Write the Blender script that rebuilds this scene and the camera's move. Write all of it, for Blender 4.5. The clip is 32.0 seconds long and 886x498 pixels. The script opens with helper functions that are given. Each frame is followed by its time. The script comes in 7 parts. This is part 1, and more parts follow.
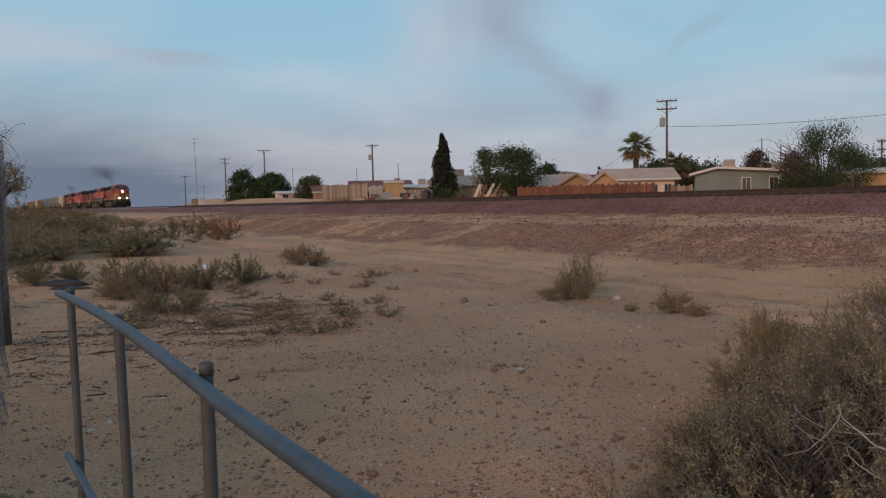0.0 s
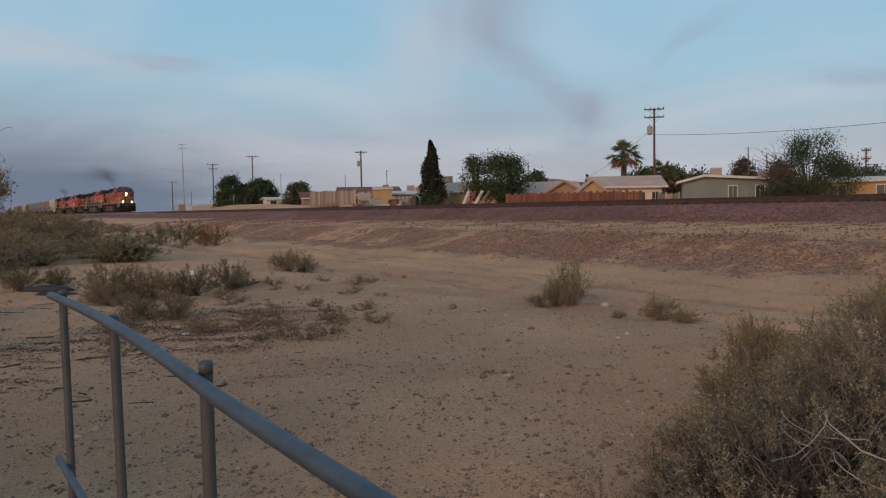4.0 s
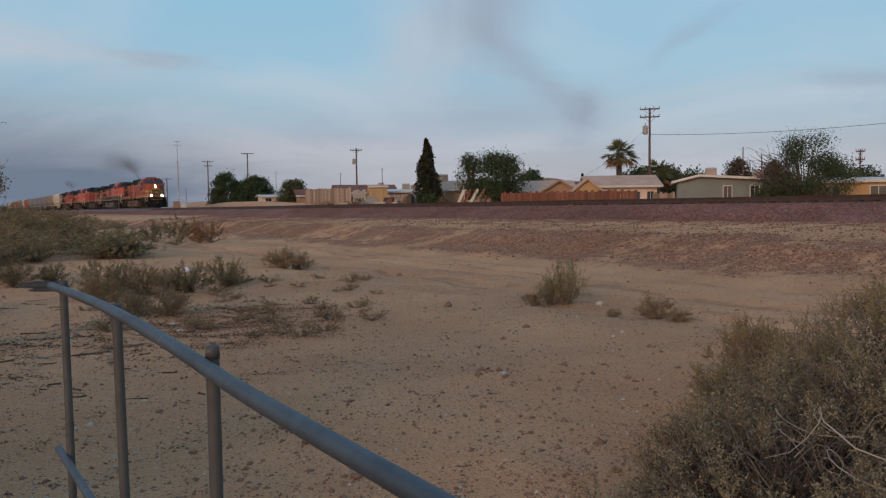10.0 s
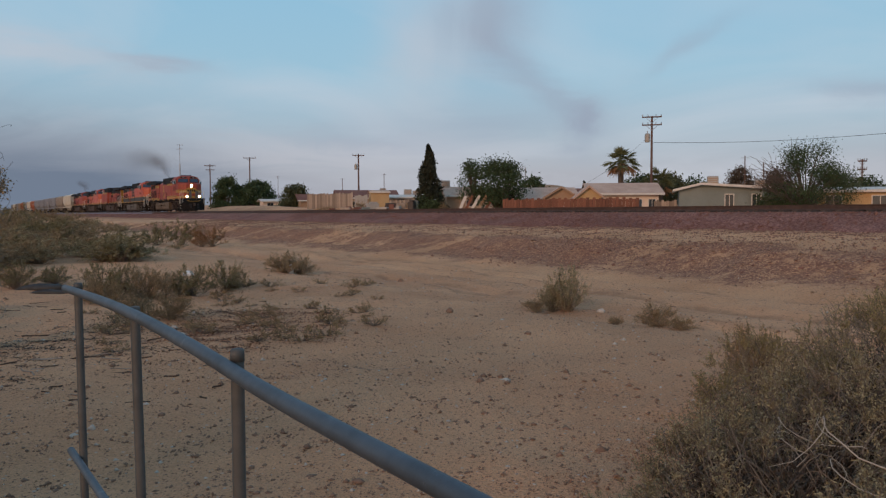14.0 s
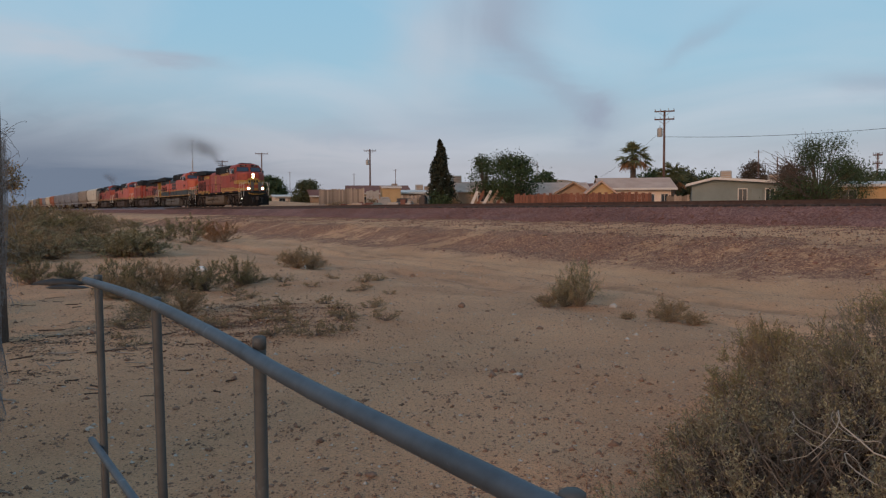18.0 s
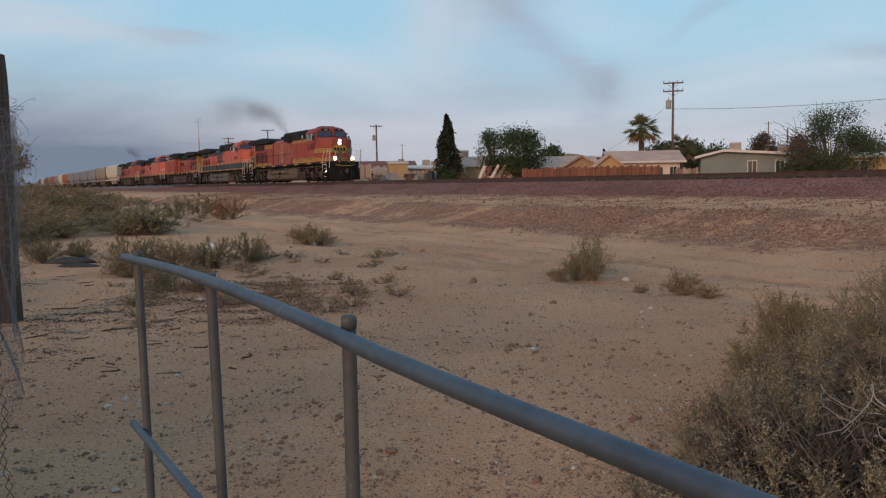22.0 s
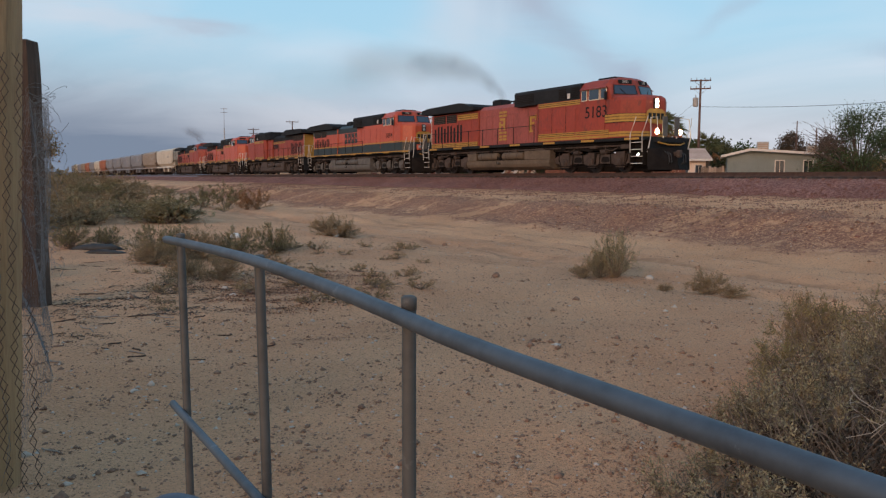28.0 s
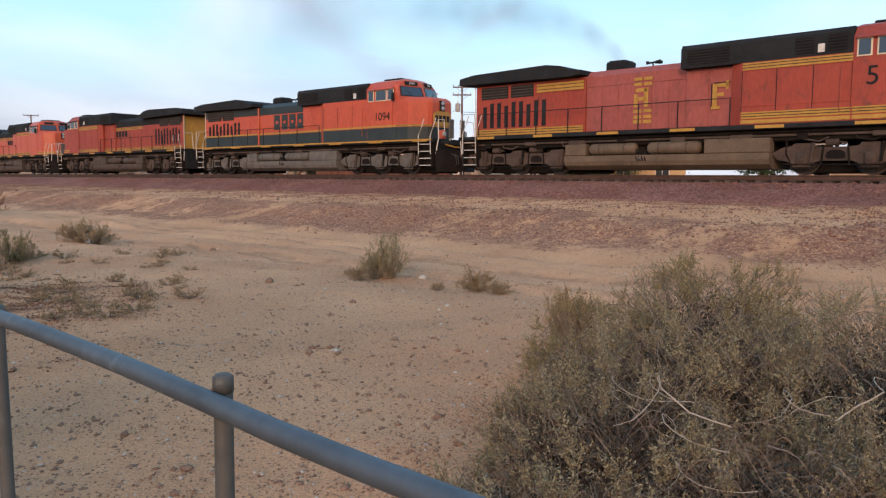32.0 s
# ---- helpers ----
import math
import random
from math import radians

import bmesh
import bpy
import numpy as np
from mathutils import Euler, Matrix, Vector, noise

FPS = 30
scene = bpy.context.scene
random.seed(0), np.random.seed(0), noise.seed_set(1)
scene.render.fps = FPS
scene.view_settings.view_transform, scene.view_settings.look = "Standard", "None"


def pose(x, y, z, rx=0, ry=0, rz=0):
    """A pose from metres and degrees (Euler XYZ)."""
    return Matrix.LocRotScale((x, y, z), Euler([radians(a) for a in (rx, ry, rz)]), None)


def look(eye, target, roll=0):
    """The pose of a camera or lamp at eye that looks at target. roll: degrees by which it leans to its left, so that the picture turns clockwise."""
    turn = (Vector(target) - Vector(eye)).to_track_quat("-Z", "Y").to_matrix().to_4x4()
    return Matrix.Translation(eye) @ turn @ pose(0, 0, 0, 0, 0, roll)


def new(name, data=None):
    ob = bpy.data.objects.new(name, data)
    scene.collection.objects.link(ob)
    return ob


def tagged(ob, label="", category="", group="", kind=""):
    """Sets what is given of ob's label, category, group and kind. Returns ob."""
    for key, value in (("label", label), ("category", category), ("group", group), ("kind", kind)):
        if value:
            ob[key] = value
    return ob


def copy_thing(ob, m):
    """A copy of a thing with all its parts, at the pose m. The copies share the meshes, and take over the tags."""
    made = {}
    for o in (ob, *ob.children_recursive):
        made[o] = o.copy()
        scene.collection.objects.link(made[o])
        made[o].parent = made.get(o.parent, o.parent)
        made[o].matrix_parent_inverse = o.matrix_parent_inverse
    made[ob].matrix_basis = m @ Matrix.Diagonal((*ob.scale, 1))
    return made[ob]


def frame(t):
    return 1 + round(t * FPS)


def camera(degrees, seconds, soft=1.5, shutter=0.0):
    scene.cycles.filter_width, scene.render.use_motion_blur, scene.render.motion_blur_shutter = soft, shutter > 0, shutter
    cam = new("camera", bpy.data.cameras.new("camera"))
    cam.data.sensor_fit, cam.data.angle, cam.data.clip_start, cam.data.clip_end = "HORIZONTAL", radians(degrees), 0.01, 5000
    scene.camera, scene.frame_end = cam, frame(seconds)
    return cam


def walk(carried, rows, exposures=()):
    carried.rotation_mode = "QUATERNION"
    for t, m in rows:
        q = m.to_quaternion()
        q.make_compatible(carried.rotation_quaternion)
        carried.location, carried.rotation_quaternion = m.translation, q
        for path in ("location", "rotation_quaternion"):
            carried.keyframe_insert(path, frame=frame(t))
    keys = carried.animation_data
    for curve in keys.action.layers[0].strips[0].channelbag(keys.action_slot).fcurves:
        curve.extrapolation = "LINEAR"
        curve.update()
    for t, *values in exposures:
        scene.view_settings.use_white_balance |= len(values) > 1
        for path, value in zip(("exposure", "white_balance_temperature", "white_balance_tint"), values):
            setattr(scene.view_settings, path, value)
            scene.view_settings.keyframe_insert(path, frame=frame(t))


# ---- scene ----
cam = camera(60.5, 32.0, soft=1.3)

# seconds, eye x y z, then yaw (to the left), pitch (up) and roll (clockwise picture) in degrees
PATH = [
    (0, 0.055, 0.082, 1.531, 1.10, -3.59, -1.26),
    (0.5, 0.056, 0.079, 1.531, 0.77, -3.31, -1.15),
    (1, 0.055, 0.079, 1.530, 0.51, -3.15, -1.11),
    (1.5, 0.054, 0.078, 1.528, 0.20, -3.36, -1.30),
    (2, 0.052, 0.078, 1.528, 0.41, -3.38, -1.39),
    (2.5, 0.054, 0.072, 1.528, 0.40, -3.31, -1.41),
    (3, 0.056, 0.075, 1.527, 0.15, -3.31, -1.43),
    (3.5, 0.052, 0.076, 1.527, 0.05, -3.20, -1.14),
    (5.5, 0.042, 0.078, 1.527, 0.70, -3.00, -0.69),
    (6, 0.040, 0.075, 1.527, 0.76, -2.93, -0.50),
    (6.5, 0.037, 0.077, 1.526, 0.94, -2.86, -0.58),
    (7, 0.037, 0.075, 1.525, 0.61, -3.14, -0.54),
    (7.5, 0.038, 0.077, 1.522, 0.69, -3.29, -0.44),
    (8, 0.041, 0.076, 1.520, 0.36, -3.53, -0.63),
    (8.5, 0.039, 0.077, 1.521, 0.16, -3.19, -0.41),
    (9, 0.038, 0.072, 1.522, -0.04, -3.12, -0.52),
    (9.5, 0.039, 0.071, 1.520, -0.02, -3.27, -0.70),
    (10, 0.040, 0.072, 1.519, -0.17, -3.22, -0.69),
    (10.5, 0.040, 0.069, 1.518, -0.39, -3.14, -0.68),
    (11, 0.039, 0.064, 1.519, -0.28, -3.06, -0.62),
    (11.5, 0.036, 0.068, 1.518, -0.46, -3.08, -0.60),
    (12, 0.032, 0.065, 1.520, -0.56, -2.82, -0.61),
    (12.5, 0.030, 0.063, 1.523, -0.46, -2.51, -0.17),
    (13, 0.026, 0.065, 1.522, 0.06, -2.60, -0.09),
    (13.5, 0.028, 0.064, 1.520, -0.21, -2.77, -0.17),
    (14, 0.025, 0.064, 1.520, -0.09, -2.77, -0.18),
    (14.5, 0.024, 0.064, 1.519, -0.13, -2.95, -0.24),
    (16.5, 0.029, 0.052, 1.517, -0.33, -3.04, -0.37),
    (17, 0.025, 0.052, 1.517, 0.34, -3.23, -0.36),
    (17.5, 0.022, 0.054, 1.516, 0.86, -3.39, -0.40),
    (18, 0.020, 0.057, 1.516, 0.78, -3.12, -0.28),
    (18.5, 0.020, 0.053, 1.515, 0.50, -2.93, -0.63),
    (19, 0.009, 0.054, 1.514, 1.02, -3.17, -0.31),
    (19.5, -0.009, 0.070, 1.516, -0.16, -3.70, -0.53),
    (20, -0.026, 0.101, 1.514, -0.24, -5.07, -1.47),
    (20.5, -0.034, 0.115, 1.512, 0.31, -5.10, -0.99),
    (21, -0.038, 0.115, 1.511, 0.74, -5.16, -0.78),
    (21.5, -0.045, 0.115, 1.509, 1.40, -5.24, -0.68),
    (22, -0.046, 0.111, 1.509, 1.34, -4.98, -0.84),
    (22.5, -0.046, 0.111, 1.505, 1.86, -5.48, -0.81),
    (23, -0.049, 0.111, 1.505, 1.58, -5.41, -0.80),
    (23.5, -0.050, 0.111, 1.505, 1.90, -5.43, -0.85),
    (24, -0.051, 0.113, 1.502, 1.99, -5.71, -0.98),
    (24.5, -0.053, 0.113, 1.500, 2.00, -5.95, -0.96),
    (26.5, -0.060, 0.109, 1.499, 2.14, -5.94, -0.34),
    (27, -0.062, 0.108, 1.499, 2.44, -5.97, -0.28),
    (27.5, -0.067, 0.112, 1.499, 2.69, -5.62, -0.03),
    (28, -0.072, 0.111, 1.501, 2.95, -5.40, 0.20),
    (28.5, -0.073, 0.112, 1.498, 2.78, -5.69, 0.36),
    (29, -0.079, 0.111, 1.499, 3.14, -5.73, 0.50),
    (29.5, -0.082, 0.105, 1.499, 3.10, -5.64, 1.07),
    (30, -0.092, 0.118, 1.489, 0.96, -6.61, 2.64),
    (30.5, -0.112, 0.165, 1.496, -5.38, -5.96, 2.49),
    (31, -0.105, 0.190, 1.508, -13.55, -6.39, 0.95),
    (31.5, -0.099, 0.208, 1.517, -14.61, -5.57, -0.04),
    (32, -0.104, 0.215, 1.520, -14.18, -5.23, 0.42),
]


def aim(x, y, z, yaw, pitch, roll):
    a, b = radians(yaw), radians(pitch)
    way = Vector((-math.sin(a) * math.cos(b), math.cos(a) * math.cos(b), math.sin(b)))
    return look((x, y, z), Vector((x, y, z)) + way, roll)


walk(cam, [(r[0], aim(*r[1:])) for r in PATH],
     exposures=[(0, -0.34), (10, -0.31), (19, -0.28), (20, -0.17), (24, -0.10), (28, 0.03), (29.5, 0.17), (30.5, 0.38), (31, 0.46), (32, 0.56)])

# ---- world and sun ----
world = bpy.data.worlds.new("dusk_sky")
scene.world = world
world.use_nodes = True
wt = world.node_tree
wt.nodes.clear()


def wn(kind, **kw):
    n = wt.nodes.new(kind)
    for k, v in kw.items():
        n.inputs[k].default_value = v
    return n


sky = wt.nodes.new("ShaderNodeTexSky")
sky.sky_type = "NISHITA"
sky.sun_disc = False
sky.sun_elevation = radians(6)
sky.sun_rotation = radians(200)
sky.air_density, sky.dust_density, sky.ozone_density = 1.0, 1.2, 2.0
wco = wt.nodes.new("ShaderNodeTexCoord")
wsep = wt.nodes.new("ShaderNodeSeparateXYZ")
wt.links.new(wco.outputs["Generated"], wsep.inputs[0])


def wmath(op, a, b=None, clamp=False):
    n = wt.nodes.new("ShaderNodeMath")
    n.operation = op
    n.use_clamp = clamp
    for i, v in enumerate((a, b)):
        if v is None:
            continue
        if isinstance(v, (int, float)):
            n.inputs[i].default_value = v
        else:
            wt.links.new(v, n.inputs[i])
    return n.outputs[0]


def wramp(val, stops):
    n = wt.nodes.new("ShaderNodeValToRGB")
    el = n.color_ramp.elements
    while len(el) < len(stops):
        el.new(0.5)
    for e, (p, c) in zip(el, stops):
        e.position, e.color = p, (*c, 1) if not isinstance(c, (int, float)) else (c, c, c, 1)
    wt.links.new(val, n.inputs[0])
    return n.outputs[0]


def wmix(fac, a, b):
    n = wt.nodes.new("ShaderNodeMix")
    n.data_type = "RGBA"
    for sock, v in ((n.inputs[0], fac), (n.inputs[6], a), (n.inputs[7], b)):
        if isinstance(v, (int, float)):
            sock.default_value = v
        elif isinstance(v, tuple):
            sock.default_value = (*v, 1)
        else:
            wt.links.new(v, sock)
    return n.outputs[2]


def wnoise(vec, scale, detail=4.0, rough=0.55, dist=0.0):
    n = wn("ShaderNodeTexNoise", Scale=scale, Detail=detail, Roughness=rough, Distortion=dist)
    wt.links.new(vec, n.inputs["Vector"])
    return n.outputs["Fac"]


# cloud plane: the direction divided by its height, so that clouds draw together at the horizon
up = wmath("MAXIMUM", wsep.outputs[2], 0.0)
den = wmath("ADD", up, 0.14)
wcomb = wt.nodes.new("ShaderNodeCombineXYZ")
wt.links.new(wmath("DIVIDE", wsep.outputs[0], den), wcomb.inputs[0])
wt.links.new(wmath("DIVIDE", wsep.outputs[1], den), wcomb.inputs[1])
wcomb.inputs[2].default_value = 3.7
cirrus = wnoise(wcomb.outputs[0], 0.55, 5.0, 0.5, 0.8)
wisps = wnoise(wcomb.outputs[0], 1.3, 6.0, 0.55, 1.0)
ragged = wnoise(wco.outputs["Generated"], 7.0, 5.0, 0.6, 0.6)
az = wmath("MULTIPLY", wmath("ARCTAN2", wsep.outputs[0], wsep.outputs[1]), 57.2958)
el = wmath("MULTIPLY", wmath("ARCSINE", wsep.outputs[2]), 57.2958)
az = wmath("ADD", az, wmath("MULTIPLY", wmath("SUBTRACT", ragged, 0.5), 6.0))
el = wmath("ADD", el, wmath("MULTIPLY", wmath("SUBTRACT", wisps, 0.5), 3.6))


def bank(a0, e0, wide, tall, lean=0.0):
    """A soft cloud bank round a bearing and a height, both in degrees; lean tips it."""
    da, de = wmath("SUBTRACT", az, a0), wmath("SUBTRACT", el, e0)
    de = wmath("ADD", de, wmath("MULTIPLY", da, lean))
    q = wmath("ADD", wmath("POWER", wmath("ABSOLUTE", wmath("DIVIDE", da, wide)), 2.0), wmath("POWER", wmath("ABSOLUTE", wmath("DIVIDE", de, tall)), 2.0))
    return wmath("EXPONENT", wmath("MULTIPLY", q, -1.0))


SKY = 0.12
scaled = wt.nodes.new("ShaderNodeVectorMath")
scaled.operation = "SCALE"
wt.links.new(sky.outputs[0], scaled.inputs[0])
scaled.inputs["Scale"].default_value = SKY
grad = wramp(up, [(0.0, (0.50, 0.49, 0.58)), (0.05, (0.55, 0.57, 0.67)), (0.10, (0.53, 0.66, 0.79)), (0.17, (0.45, 0.72, 0.91)), (0.30, (0.375, 0.70, 0.95)), (0.7, (0.24, 0.48, 0.78))])
c1 = wmix(0.85, scaled.outputs[0], grad)
c2 = wmix(wmath("MULTIPLY", wramp(cirrus, [(0.44, 0.0), (0.66, 1.0)]), 0.50), c1, (0.72, 0.77, 0.86))
dark = None
for share, place in ((1.0, (3.2, 13.6, 3.6, 3.4)), (0.62, (7.6, 9.3, 4.2, 1.3, 0.62)), (0.75, (10.4, 6.2, 1.3, 1.8)), (0.55, (2.5, 6.6, 8.5, 1.8, -0.03)), (0.45, (18.0, 11.9, 3.2, 0.8, -0.5)), (0.75, (-20.5, 10.4, 3.0, 0.5, 0.12)), (0.6, (29.5, 7.9, 3.5, 0.7, 0.1)), (0.5, (-6.0, 5.2, 6.0, 0.8, 0.05))):
    one = wmath("MULTIPLY", bank(*place), share)
    dark = one if dark is None else wmath("ADD", dark, one)
c3 = wmix(wmath("MULTIPLY", dark, 0.80, True), c2, (0.395, 0.465, 0.585))
# pale rosy veils lit from below
veil = wmath("ADD", bank(-27.0, 10.6, 8.0, 1.1, 0.10), wmath("ADD", bank(-1.5, 11.5, 3.0, 3.5), bank(-10.0, 4.2, 14.0, 1.2)))
c3 = wmix(wmath("MULTIPLY", veil, 0.45, True), c3, (0.70, 0.68, 0.74))
murk = wmath("ADD", bank(-31.0, 2.5, 13.0, 4.6), bank(-22.0, 1.0, 9.0, 2.4))
c3 = wmix(wmath("MULTIPLY", murk, 0.75, True), c3, (0.20, 0.25, 0.34))
wbg = wt.nodes.new("ShaderNodeBackground")
wt.links.new(c3, wbg.inputs[0])
wbg.inputs[1].default_value = 1.0
wout = wt.nodes.new("ShaderNodeOutputWorld")
wt.links.new(wbg.outputs[0], wout.inputs[0])

sun_data = bpy.data.lights.new("sun", "SUN")
sun_data.energy, sun_data.angle, sun_data.color = 1.8, radians(20), (1.0, 0.60, 0.38)
sun = new("sun", sun_data)
sun.matrix_world = look((0, 0, 60), Vector((0, 0, 60)) + Vector((0.42, 0.78, -0.24)))

# ---- materials ----


def material(name, dark, light, rough=0.8, metal=0.0, grain=30.0, blot=1.5, bump=0.2, depth=0.01, random_tint=0.0, stretch=(1, 1, 1), wear=None, wear_at=0.62, spec=0.5):
    m = bpy.data.materials.new(name)
    m.use_nodes = True
    nt = m.node_tree
    bs = nt.nodes["Principled BSDF"]
    bs.inputs["Roughness"].default_value = rough
    bs.inputs["Metallic"].default_value = metal
    bs.inputs["Specular IOR Level"].default_value = spec
    co = nt.nodes.new("ShaderNodeTexCoord")
    mp = nt.nodes.new("ShaderNodeMapping")
    mp.inputs["Scale"].default_value = stretch
    nt.links.new(co.outputs["Object"], mp.inputs[0])

    def noi(scale, detail, r=0.6):
        n = nt.nodes.new("ShaderNodeTexNoise")
        n.inputs["Scale"].default_value, n.inputs["Detail"].default_value, n.inputs["Roughness"].default_value = scale, detail, r
        nt.links.new(mp.outputs[0], n.inputs["Vector"])
        return n.outputs["Fac"]

    def mixc(fac, a, b, blend="MIX"):
        n = nt.nodes.new("ShaderNodeMix")
        n.data_type, n.blend_type = "RGBA", blend
        for sock, v in ((n.inputs[0], fac), (n.inputs[6], a), (n.inputs[7], b)):
            if isinstance(v, (int, float)):
                sock.default_value = v
            elif isinstance(v, tuple):
                sock.default_value = (*v, 1)
            else:
                nt.links.new(v, sock)
        return n.outputs[2]

    def ramp(val, a, b):
        n = nt.nodes.new("ShaderNodeMapRange")
        n.inputs[1].default_value, n.inputs[2].default_value = a, b
        nt.links.new(val, n.inputs[0])
        return n.outputs[0]

    g, bl = noi(grain, 5), noi(blot, 4)
    col = mixc(ramp(bl, 0.35, 0.65), dark, light)
    mid = tuple((a + b) / 2 for a, b in zip(dark, light))
    col = mixc(ramp(g, 0.3, 0.75), col, mixc(0.5, col, mid))
    col = mixc(0.35, col, mixc(ramp(g, 0.35, 0.7), tuple(c * 0.6 for c in mid), tuple(min(1, c * 1.35) for c in mid)))
    if wear:
        w2 = noi(blot * 3.1, 7, 0.7)
        col = mixc(ramp(w2, wear_at, wear_at + 0.12), col, wear)
    if random_tint:
        inf = nt.nodes.new("ShaderNodeObjectInfo")
        hs = nt.nodes.new("ShaderNodeHueSaturation")
        r = nt.nodes.new("ShaderNodeMapRange")
        r.inputs[3].default_value, r.inputs[4].default_value = 1 - random_tint, 1 + random_tint
        nt.links.new(inf.outputs["Random"], r.inputs[0])
        nt.links.new(r.outputs[0], hs.inputs["Value"])
        nt.links.new(col, hs.inputs["Color"])
        col = hs.outputs[0]
    nt.links.new(col, bs.inputs["Base Color"])
    if bump:
        b = nt.nodes.new("ShaderNodeBump")
        b.inputs["Strength"].default_value, b.inputs["Distance"].default_value = bump, depth
        nt.links.new(g, b.inputs["Height"])
        nt.links.new(b.outputs[0], bs.inputs["Normal"])
    return m


def leafy(name, dark, light, rough=0.75):
    """Foliage: a tint of its own for each leaf or twig island."""
    m = bpy.data.materials.new(name)
    m.use_nodes = True
    nt = m.node_tree
    bs = nt.nodes["Principled BSDF"]
    bs.inputs["Roughness"].default_value = rough
    bs.inputs["Specular IOR Level"].default_value = 0.25
    geo = nt.nodes.new("ShaderNodeNewGeometry")
    co = nt.nodes.new("ShaderNodeTexCoord")
    no = nt.nodes.new("ShaderNodeTexNoise")
    no.inputs["Scale"].default_value = 2.2
    nt.links.new(co.outputs["Object"], no.inputs["Vector"])
    ad = nt.nodes.new("ShaderNodeMath")
    ad.operation = "ADD"
    nt.links.new(geo.outputs["Random Per Island"], ad.inputs[0])
    nt.links.new(no.outputs["Fac"], ad.inputs[1])
    mr = nt.nodes.new("ShaderNodeMapRange")
    mr.inputs[1].default_value, mr.inputs[2].default_value = 0.3, 1.3
    nt.links.new(ad.outputs[0], mr.inputs[0])
    mx = nt.nodes.new("ShaderNodeMix")
    mx.data_type = "RGBA"
    mx.inputs[6].default_value, mx.inputs[7].default_value = (*dark, 1), (*light, 1)
    nt.links.new(mr.outputs[0], mx.inputs[0])
    nt.links.new(mx.outputs[2], bs.inputs["Base Color"])
    return m


def glow(name, colour, strength):
    m = bpy.data.materials.new(name)
    m.use_nodes = True
    bs = m.node_tree.nodes["Principled BSDF"]
    bs.inputs["Base Color"].default_value = (*colour, 1)
    bs.inputs["Emission Color"].default_value = (*colour, 1)
    bs.inputs["Emission Strength"].default_value = strength
    return m


def glass(name, tint, rough=0.08):
    m = bpy.data.materials.new(name)
    m.use_nodes = True
    bs = m.node_tree.nodes["Principled BSDF"]
    bs.inputs["Base Color"].default_value = (*tint, 1)
    bs.inputs["Roughness"].default_value = rough
    bs.inputs["Specular IOR Level"].default_value = 0.8
    return m


# ---- mesh tools ----


